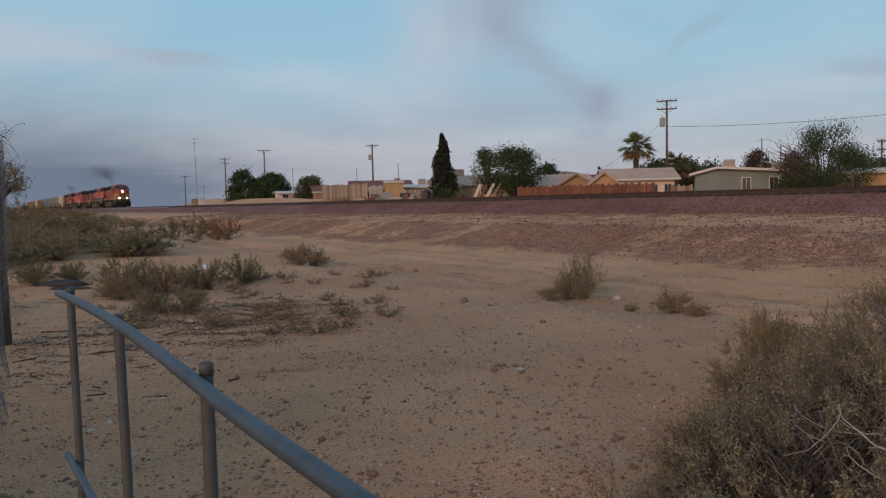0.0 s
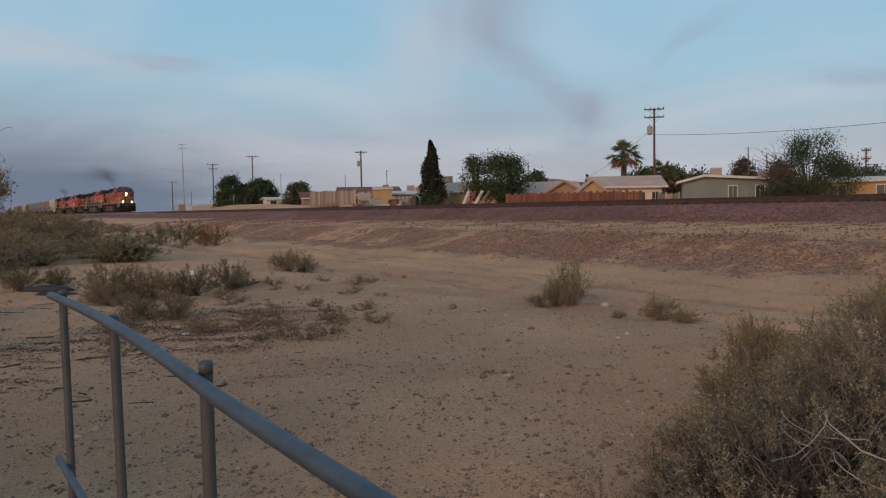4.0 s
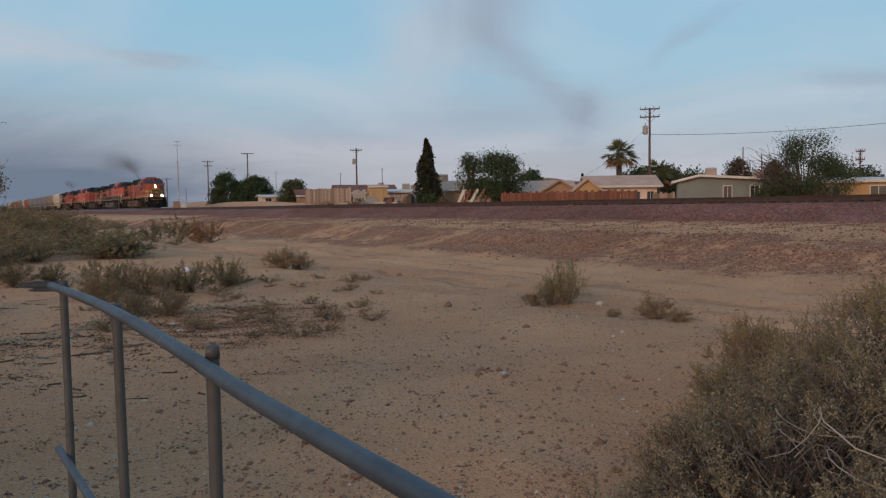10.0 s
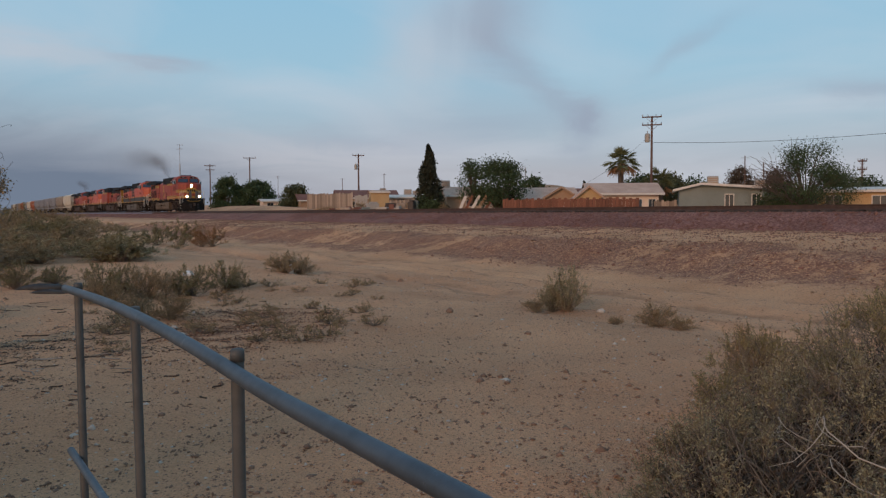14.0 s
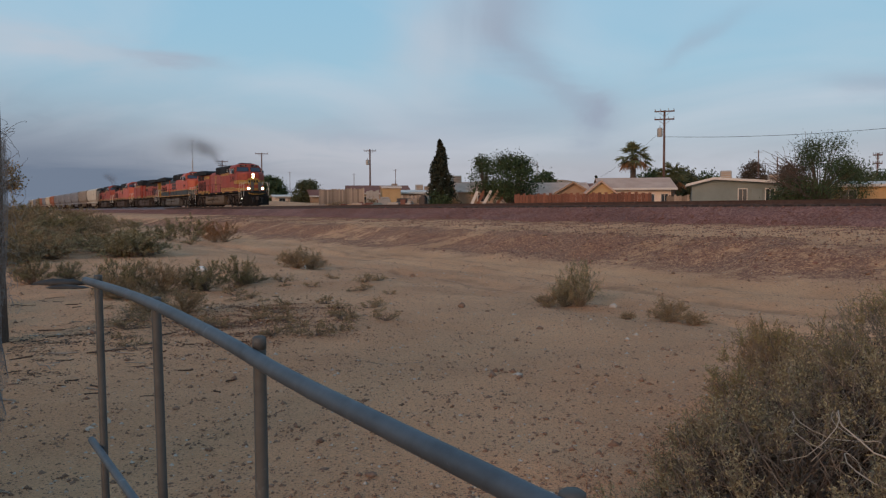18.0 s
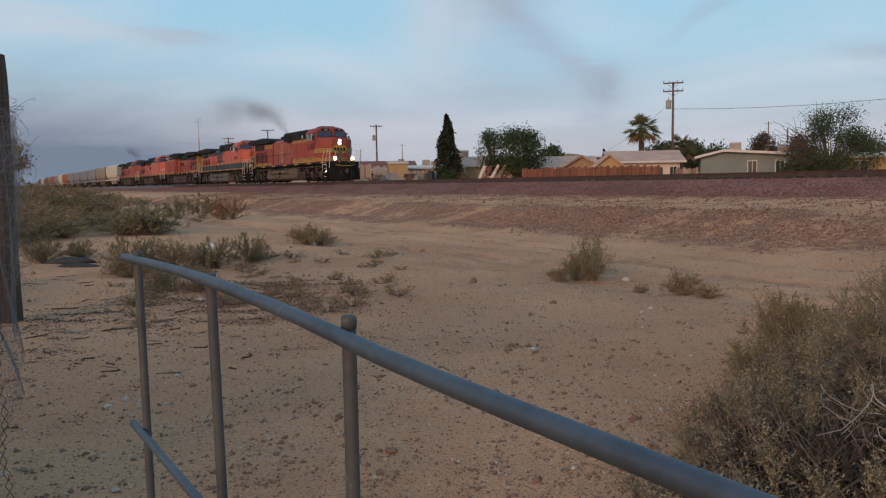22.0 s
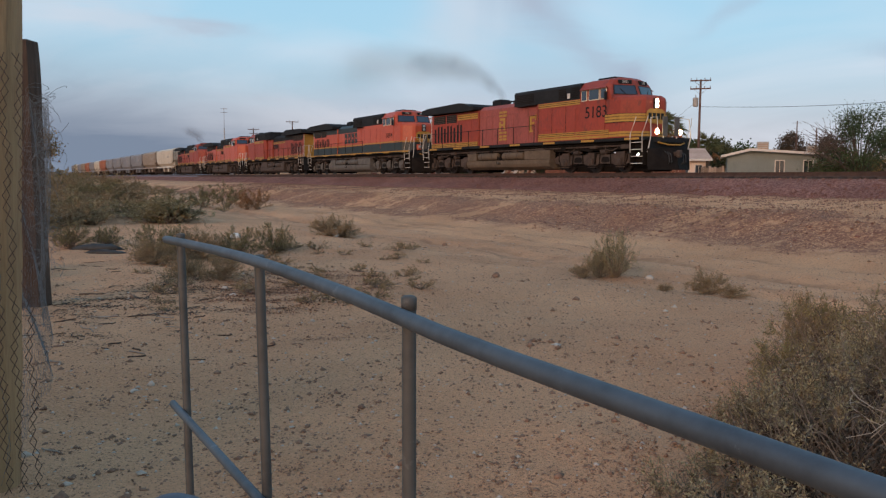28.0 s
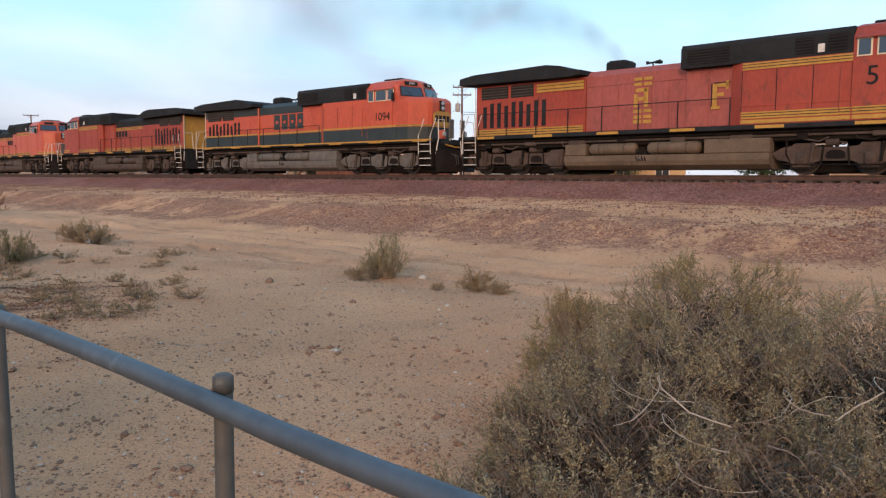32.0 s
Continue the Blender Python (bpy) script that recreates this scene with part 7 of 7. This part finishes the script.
    for sg in (-1, 1):
        for k in range(6):
            x = -3.98 + k * 0.70
            dr = part("hood_door", Build().box(x + 0.012, x + 0.682, sg * 1.002, sg * 1.022, 1.72, 3.45, 0.008), hood, eng)
            part("latch", Build().box(x + 0.56, x + 0.60, sg * 1.024, sg * 1.04, 2.7, 2.82), hood, dr)
        for k in range(2):
            x = 0.27 + k * 0.83
            dr = part("hood_door", Build().box(x + 0.012, x + 0.80, sg * 1.122, sg * 1.140, 1.72, 3.70, 0.008), hood, ob)
            part("latch", Build().box(x + 0.67, x + 0.71, sg * 1.142, sg * 1.156, 2.6, 2.72), hood, dr)
        for k in range(3):
            x = 2.40 + k * 1.13
            dr = part("hood_door", Build().box(x + 0.012, x + 1.11, sg * 1.472, sg * 1.487, 2.28, 3.46, 0.008), body, wide)
            part("latch", Build().box(x + 0.97, x + 1.01, sg * 1.489, sg * 1.50, 2.7, 2.82), body, dr)
            part("hinge", Build().box(x + 0.02, x + 0.07, sg * 1.489, sg * 1.50, 2.45, 2.60).box(x + 0.02, x + 0.07, sg * 1.489, sg * 1.50, 3.15, 3.30), body, dr)
        for x in (2.38, 3.52, 4.65, 5.79):
            part("panel_seam", Build().box(x - 0.012, x + 0.012, sg * 1.471, sg * 1.476, 2.12, 3.48), DARK, wide)
        part("grab_iron", Build().rod([(5.5, sg * 1.48, 1.95), (5.5, sg * 1.58, 1.95), (5.5, sg * 1.58, 3.3), (5.5, sg * 1.48, 3.3)], 0.014, 5), body, wide)
        part("inspection_plate", Build().box(4.75, 4.95, sg * 1.463, sg * 1.478, 3.86, 4.12), RAILING, db, "small pale plate")
    rad = part("radiator_hood", Build().box(-9.75, -4.05, -1.08, 1.08, Z0, 3.90, 0.03), body, ob)
    if scheme["top"] is not hood:
        for sg in (-1, 1):
            part("dark_panel", Build().box(-9.7, -4.1, sg * 1.082, sg * 1.09, 3.46, 3.88), scheme["top"], rad)
    wing = part("radiator_wing", Build().prism([(-10.45, 3.98), (-10.4, 4.26), (-9.6, 4.38), (-5.7, 4.46), (-5.0, 4.36), (-4.5, 4.16), (-4.05, 4.13), (-4.05, 3.95), (-4.7, 3.90)], -1.5, 1.5, 1), DARK, ob, "black overhanging radiator roof")
    for sg in (-1, 1):
        for x0, x1 in ((-9.45, -7.95), (-7.8, -6.6)):
            gr = part("grille", Build().box(x0, x1, sg * 1.084, sg * 1.10, 3.30, 3.82), DARK, rad)
            for k in range(4):
                part("slat", Build().box(x0 + 0.03, x1 - 0.03, sg * 1.102, sg * 1.115, 3.36 + k * 0.12, 3.40 + k * 0.12), GRIME, gr)
        for k in range(9):
            x = -9.35 + k * 0.40
            tall = 3.12 if k % 3 else 2.98
            part("louvre", Build().box(x, x + 0.20, sg * 1.084, sg * 1.098, 2.05, tall), DARK, rad)
            part("louvre_hood", Build().box(x - 0.01, x + 0.21, sg * 1.084, sg * 1.13, tall + 0.004, tall + 0.05), body, rad)
        for k in range(2):
            x = -5.6 + k * 0.78
            part("hood_door", Build().box(x + 0.02, x + 0.74, sg * 1.084, sg * 1.10, 1.98, 3.34, 0.008), body, rad)
    # stripes along the sides: x from, x to, half width, z, height, colour
    for x0, x1, yy, z, h, m in scheme["bands"]:
        for sg in (-1, 1):
            part("side_stripe", Build().box(x0, x1, sg * (yy + 0.002), sg * (yy + 0.030), z, z + h), m, ob)
            if m is YELLOW and h > 0.12:
                for q in (0.28, 0.68):
                    part("stripe_line", Build().box(x0, x1, sg * (yy + 0.031), sg * (yy + 0.036), z + h * q, z + h * q + 0.025), DARK, ob)
    for x, z, w, h, yy, m in scheme["marks"]:
        for sg in (-1, 1):
            part("painted_mark", Build().box(x - w / 2, x + w / 2, sg * (yy + 0.026), sg * (yy + 0.040), z, z + h), m, ob)
    for sg in (-1, 1):
        railing(ob, -9.3, 0.1, sg * 1.47, Z0, 2.62, DARK)
        railing(ob, 0.1, 2.0, sg * 1.47, Z0, 2.62, DARK)
        part("rear_rail", Build().rod([(-10.35, sg * 1.4, 0.9), (-10.45, sg * 1.4, 1.8), (-10.4, sg * 1.38, 2.7), (-10.2, sg * 0.7, 2.75), (-10.2, sg * 0.6, 1.7)], 0.026, 6), RAILING, ob)
        part("rear_ladder_rail", Build().rod([(-9.8, sg * 1.05, 1.7), (-9.85, sg * 1.05, 3.9)], 0.022, 6), RAILING, ob)
    part("rear_door", Build().box(-9.79, -9.765, -0.45, 0.45, 1.75, 3.3, 0.01), scheme["rear"], ob)
    part("rear_panel", Build().box(-9.775, -9.754, -1.06, 1.06, 1.72, 3.85, 0.01), scheme["rear"], ob)
    return ob


def stripe_bands():
    b = [(5.85, 7.92, 1.52, 1.72, 0.12, YELLOW), (5.85, 7.92, 1.52, 1.88, 0.22, YELLOW), (2.40, 5.8, 1.47, 1.72, 0.12, YELLOW), (2.40, 5.8, 1.47, 1.88, 0.22, YELLOW), (2.40, 5.8, 1.47, 3.50, 0.23, YELLOW), (-9.7, -4.1, 1.10, 1.72, 0.26, YELLOW), (-6.4, -4.1, 1.10, 3.42, 0.34, YELLOW)]
    return b


def block_marks():
    """The faded lettering on the hood, as plain yellow shapes."""
    m = []
    x = -1.55
    for z, h in ((1.95, 0.12), (2.13, 0.12), (2.35, 0.12), (3.35, 0.12), (3.55, 0.12)):
        m += [(x - 0.2, z, 0.34, h, 1.0, YELLOW), (x + 0.22, z, 0.34, h, 1.0, YELLOW)]
    m += [(x + 0.15, 2.55, 0.16, 0.72, 1.0, YELLOW), (x - 0.05, 3.12, 0.5, 0.14, 1.0, YELLOW), (x - 0.05, 2.80, 0.42, 0.14, 1.0, YELLOW), (x - 0.28, 2.55, 0.15, 0.5, 1.0, YELLOW)]
    x = 1.72
    m += [(x - 0.40, 2.38, 0.17, 0.80, 1.142, YELLOW), (x - 0.16, 3.05, 0.52, 0.13, 1.142, YELLOW), (x - 0.22, 2.74, 0.30, 0.12, 1.142, YELLOW), (x - 0.36, 2.3, 0.32, 0.10, 1.142, YELLOW), (x + 0.04, 2.96, 0.10, 0.30, 1.142, YELLOW), (x - 0.16, 3.19, 0.56, 0.03, 1.142, DARK), (x - 0.52, 2.36, 0.03, 0.84, 1.142, DARK)]
    return [q for q in m if q[2] > 0]


OLD = dict(number=(0.82, 6.98, 2.74), body=ORANGE_OLD, hood=PINKISH, top=PINKISH, sill=DARK, tank=TANK_TAN, gear=GRIME, awning=ORANGE_OLD, nose_bands=((1.74, 0.24), (2.42, 0.42)), emblem=True, bands=stripe_bands(), marks=block_marks(), rear=ORANGE_OLD)
GREENBAND = dict(
    number=(0.56, 6.9, 2.66), body=ORANGE, hood=ORANGE, top=DEEP_GREEN, sill=DARK, tank=GRIME_GREY, gear=GRIME_GREY, awning=ORANGE, nose_bands=((2.31, 0.09),), dark_nose=True, emblem=True, rear=ORANGE,
    bands=[(5.85, 7.9, 1.52, 1.69, 0.60, DEEP_GREEN), (2.38, 5.8, 1.472, 1.69, 0.60, DEEP_GREEN), (0.25, 1.95, 1.14, 1.69, 0.60, DEEP_GREEN), (-4.0, 0.2, 1.022, 1.69, 0.60, DEEP_GREEN), (-9.7, -4.1, 1.10, 1.69, 0.60, DEEP_GREEN), (5.85, 7.9, 1.52, 2.31, 0.09, YELLOW), (2.38, 5.8, 1.472, 2.31, 0.09, YELLOW), (0.25, 1.95, 1.14, 2.31, 0.09, YELLOW), (-4.0, 0.2, 1.022, 2.31, 0.09, YELLOW), (-9.7, -4.1, 1.10, 2.31, 0.09, YELLOW), (-10.4, 10.2, 1.53, 1.60, 0.07, YELLOW)],
    marks=[(-2.3 + 0.72 * k, 2.56, 0.56, 0.84, 1.0, DEEP_GREEN) for k in range(4)] + [(-2.3 + 0.72 * k, 2.90, 0.20, 0.16, 1.016, ORANGE) for k in range(4)],
)
PLAIN = dict(number=(0.6, 7.0, 2.7), body=ORANGE_OLD, hood=ORANGE_OLD, top=DARK, sill=DARK, tank=GRIME, gear=GRIME, awning=DARK, nose_bands=((1.74, 0.2),), emblem=False, rear=YELLOW, bands=[(-9.7, -4.1, 1.10, 1.72, 0.20, YELLOW), (-4.0, 0.2, 1.022, 1.72, 0.20, YELLOW), (2.38, 5.8, 1.472, 1.72, 0.20, YELLOW), (0.25, 1.95, 1.14, 1.72, 0.20, YELLOW), (2.38, 5.8, 1.472, 3.46, 0.22, YELLOW), (-4.0, 0.2, 1.022, 3.24, 0.18, YELLOW)], marks=[(-1.4 + 0.5 * k, 2.75, 0.38, 0.42, 1.0, DARK) for k in range(4)])
BRIGHT = dict(PLAIN, body=ORANGE, hood=ORANGE, rear=ORANGE)


def hopper(label, skin, number_bars, ribs=14, ln=17.6):
    """A covered hopper wagon: ribbed body with sloped ends, hatches on its roof, outlet chutes, two-axle trucks."""
    ob = thing("hopper_wagon", label, "railway wagon", group="wagons")
    h = ln / 2
    prof = [(-1.0, 1.5), (1.0, 1.5), (1.5, 2.0), (1.56, 3.2), (1.5, 4.25), (0.9, 4.62), (-0.9, 4.62), (-1.5, 4.25), (-1.56, 3.2), (-1.5, 2.0)]
    n = len(prof)
    vs, fs, xs = [], [], (-h + 0.6, -h + 1.9, h - 1.9, h - 0.6)
    for i, x in enumerate(xs):
        for y, z in prof:
            vs.append((x, y, max(z, 2.55) if i in (0, 3) else z))
    for i in range(3):
        fs += [(i * n + k, i * n + (k + 1) % n, (i + 1) * n + (k + 1) % n, (i + 1) * n + k) for k in range(n)]
    fs += [tuple(range(n)), tuple(range(3 * n, 4 * n))]
    body = part("body", Build().add(vs, fs), skin, ob)
    for sg in (-1, 1):
        part("side_sill", Build().box(-h + 0.4, h - 0.4, sg * 1.35, sg * 1.52, 1.25, 1.5, 0.02), skin, ob)
        for k in range(ribs):
            x = -h + 1.0 + (ln - 2.0) * k / (ribs - 1)
            part("rib", Build().prism([(sg * 1.50, 1.9 if abs(x) < h - 1.8 else 2.6), (sg * 1.56, 2.0 if abs(x) < h - 1.8 else 2.6), (sg * 1.625, 3.2), (sg * 1.56, 4.25), (sg * 1.49, 4.25), (sg * 1.55, 3.2)], x - 0.05, x + 0.05, 0), skin, body)
        for k in range(number_bars):
            part("lettering_bar", Build().box(h * 0.35 + 0.5 * k, h * 0.35 + 0.5 * k + 0.34, sg * 1.565, sg * 1.585, 3.0, 3.3), METAL_GREY, body)
    part("running_board", Build().box(-h + 0.6, h - 0.6, -0.35, 0.35, 4.66, 4.72), METAL_GREY, ob)
    for k in range(8):
        part("roof_hatch", Build().box(-h + 1.6 + k * 1.9, -h + 2.6 + k * 1.9, 0.4, 0.85, 4.62, 4.75, 0.03), skin, ob)
    for k in (-1, 0, 1):
        part("outlet_chute", Build().prism([(k * 4.2 - 1.5, 1.5), (k * 4.2 + 1.5, 1.5), (k * 4.2 + 0.4, 0.55), (k * 4.2 - 0.4, 0.55)], -0.9, 0.9, 1), skin, ob)
    part("centre_sill", Build().box(-h + 0.1, h - 0.1, -0.25, 0.25, 0.95, 1.3, 0.03), GRIME, ob)
    for way in (-1, 1):
        part("end_platform", Build().box(way * (h - 1.7), way * (h - 0.35), -1.4, 1.4, 1.22, 1.30, 0.01), GRIME, ob)
        part("end_ladder", Build().rod([(way * (h - 0.5), -1.4, 1.2), (way * (h - 0.5), -1.4, 4.4)], 0.03, 5).rod([(way * (h - 0.5), -1.0, 1.2), (way * (h - 0.5), -1.0, 4.4)], 0.03, 5), GRIME, ob)
        truck(ob, way * (h - 2.4), 2, 1.78, 0.46, GRIME, "rusty two-axle truck")
        coupler(ob, way * h, way)
    return ob


def skin(name, a, b):
    return material(name, a, b, rough=0.7, grain=8, blot=0.5, stretch=(1, 1, 0.3), bump=0.05, wear=tuple(0.6 * c for c in a), wear_at=0.6)


HOP_CREAM = skin("cream_wagon_paint", (0.44, 0.38, 0.30), (0.60, 0.54, 0.44))
HOP_TAN = skin("dusty_tan_wagon_paint", (0.22, 0.17, 0.13), (0.32, 0.26, 0.20))
HOP_GREY = skin("grey_wagon_paint", (0.17, 0.17, 0.18), (0.27, 0.27, 0.28))
HOP_RED = skin("oxide_wagon_paint", (0.28, 0.09, 0.04), (0.38, 0.14, 0.07))

LOCO = 22.3
loco_kinds = (
    ("faded orange freight locomotive with yellow stripes and lit headlights", OLD, "5183", True, 1),
    ("bright orange and dark green freight locomotive", GREENBAND, "1094", False, 1),
    ("faded orange freight locomotive running hood first", PLAIN, "", False, -1),
    ("orange freight locomotive with dark roof", BRIGHT, "", False, 1),
    ("faded orange freight locomotive with dark roof", PLAIN, "", False, 1),
)
vehicles = []
back = 0.0
for lab, sch, num, lit, way in loco_kinds:
    turning = []
    ob = locomotive(lab, sch, num, lit, turning)
    vehicles.append((ob, back + LOCO / 2, way, turning if back < 40 else []))
    back += LOCO
first = {}
for k, (mat, lab) in enumerate(((HOP_CREAM, "cream"), (HOP_TAN, "tan"), (HOP_GREY, "grey"), (HOP_GREY, "grey"), (HOP_GREY, "grey"), (HOP_GREY, "grey"), (HOP_RED, "oxide red"), (HOP_CREAM, "cream"), (HOP_GREY, "grey"), (HOP_RED, "oxide red"), (HOP_TAN, "tan"), (HOP_GREY, "grey"), (HOP_CREAM, "cream"), (HOP_GREY, "grey"))):
    if lab not in first:
        first[lab] = hopper(f"dusty {lab} covered hopper wagon with ribbed sides", mat, 4 if lab == "cream" else 3)
        ob = first[lab]
    else:
        ob = copy_thing(first[lab], Matrix())
    vehicles.append((ob, back + 8.9, 1, []))
    back += 17.8

# ---- exhaust smoke: a few soft grey flakes, dense at the stack and thin behind ----


def smoke_material():
    """Each flake fades out from its middle to its rim, and all of them thin out with their way from the stack."""
    m = bpy.data.materials.new("thin_exhaust_smoke")
    m.use_nodes = True
    nt = m.node_tree
    nt.nodes.clear()
    t, d, mx, o, uv, ln, mr, no, mu = (nt.nodes.new(k) for k in ("ShaderNodeBsdfTransparent", "ShaderNodeBsdfDiffuse", "ShaderNodeMixShader", "ShaderNodeOutputMaterial", "ShaderNodeUVMap", "ShaderNodeVectorMath", "ShaderNodeMapRange", "ShaderNodeTexNoise", "ShaderNodeMath"))
    d.inputs[0].default_value = (0.085, 0.088, 0.105, 1)
    ln.operation, mu.operation = "LENGTH", "MULTIPLY"
    nt.links.new(uv.outputs[0], ln.inputs[0])
    mr.interpolation_type = "SMOOTHERSTEP"
    mr.inputs[1].default_value, mr.inputs[2].default_value, mr.inputs[3].default_value, mr.inputs[4].default_value = 0.0, 1.0, 1.0, 0.0
    nt.links.new(ln.outputs["Value"], mr.inputs[0])
    co = nt.nodes.new("ShaderNodeTexCoord")
    no.inputs["Scale"].default_value, no.inputs["Detail"].default_value = 0.32, 4.0
    nt.links.new(co.outputs["Object"], no.inputs["Vector"])
    nr = nt.nodes.new("ShaderNodeMapRange")
    nr.inputs[1].default_value, nr.inputs[2].default_value, nr.inputs[3].default_value, nr.inputs[4].default_value = 0.30, 0.68, 0.25, 1.0
    nt.links.new(no.outputs["Fac"], nr.inputs[0])
    sx = nt.nodes.new("ShaderNodeSeparateXYZ")
    nt.links.new(co.outputs["Object"], sx.inputs[0])
    thin = nt.nodes.new("ShaderNodeMapRange")
    thin.inputs[1].default_value, thin.inputs[2].default_value, thin.inputs[3].default_value, thin.inputs[4].default_value = -0.5, -26.0, 0.46, 0.05
    nt.links.new(sx.outputs[0], thin.inputs[0])
    m2 = nt.nodes.new("ShaderNodeMath")
    m2.operation = "MULTIPLY"
    nt.links.new(mr.outputs[0], mu.inputs[0])
    nt.links.new(nr.outputs[0], mu.inputs[1])
    nt.links.new(mu.outputs[0], m2.inputs[0])
    nt.links.new(thin.outputs[0], m2.inputs[1])
    nt.links.new(m2.outputs[0], mx.inputs[0])
    nt.links.new(t.outputs[0], mx.inputs[1])
    nt.links.new(d.outputs[0], mx.inputs[2])
    nt.links.new(mx.outputs[0], o.inputs[0])
    return m


SMOKE = smoke_material()


def smoke(label, seed, flakes):
    """Flakes: how far behind the stack, how high over it, half length, half height, tip."""
    rg = np.random.default_rng(seed)
    v = []
    for x, z, a, b, tip in flakes:
        yaw = rg.uniform(0.45, 0.85)
        l = np.array([math.cos(yaw) * math.cos(tip), math.sin(yaw) * math.cos(tip), -math.sin(tip)]) * a
        h = np.array([math.sin(tip) * 0.5, rg.uniform(-0.15, 0.15), 1.0]) * b
        c = np.array([-x, rg.uniform(-0.35, 0.35), z])
        v += [c - l - h, c + l - h, c + l + h, c - l + h]
    n = len(flakes)
    me = arrays("exhaust_smoke", np.array(v), np.arange(4 * n).reshape(-1, 4), SMOKE)
    lay = me.uv_layers.new(name="UVMap")
    lay.data.foreach_set("uv", np.tile(np.array([-1, -1, 1, -1, 1, 1, -1, 1], np.float32), n))
    ob = thing("exhaust_smoke", label, "smoke", kind="stuff", build=me)
    ob.visible_shadow = False
    return ob


PUFF = [(0.4, 0.45, 0.7, 0.55, 0.7), (1.2, 1.1, 1.2, 0.75, 0.6), (2.6, 1.8, 1.9, 0.95, 0.45), (4.6, 2.5, 2.8, 1.25, 0.3), (7.4, 3.1, 3.8, 1.6, 0.2), (11.5, 3.7, 5.5, 2.1, 0.12), (17.0, 4.2, 7.0, 2.6, 0.06), (24.0, 4.4, 9.0, 3.0, 0.0), (33.0, 4.2, 11.0, 3.4, 0.0)]
plumes = [(smoke("thin grey exhaust smoke trailing from the stack", 3, PUFF), 14.2), (smoke("thin grey exhaust smoke trailing from the stack", 4, [(x * 0.9, z * 0.8, a * 0.9, b * 0.8, t) for x, z, a, b, t in PUFF[:5]]), 97.0)]

# ---- what moves ----
NOSE = [(0, 167.0), (3, 152.4), (6, 138.0), (9, 123.4), (13, 104.1), (17, 83.9), (19, 73.0), (21, 62.6), (23, 51.7), (24.5, 44.1), (26.5, 33.4), (28, 24.7), (29, 18.9), (30, 12.9), (31, 7.05), (32, 1.2)]


def nose_at(t):
    """How far along the track the train's head stands at t, smooth in t."""
    c = np.polyfit([a for a, _ in NOSE], [b for _, b in NOSE], 5)
    return float(np.polyval(c, t))


def motions():
    times = [0.5 * k for k in range(65)]
    for ob, behind, way, turning in vehicles:
        rows = []
        for t in times:
            s = nose_at(t) + behind
            p = on_track(s)
            rows.append((t, Matrix.Translation(p) @ pose(0, 0, 0, 0, 0, heading(s) + (0 if way > 0 else 180))))
        walk(ob, rows)
        for ws, x, r in turning:
            rows, a = [], 0.0
            for k in range(257):
                t = k * 0.125
                a = (nose_at(0) - nose_at(t)) / r * way
                rows.append((t, Matrix.Translation((x, 0, r)) @ Matrix.Rotation(a, 4, "Y")))
            walk(ws, rows)
    for ob, behind in plumes:
        walk(ob, [(t, Matrix.Translation(on_track(nose_at(t) + behind, 0, 4.45)) @ pose(0, 0, 0, 0, 0, heading(nose_at(t) + behind))) for t in times])


motions()
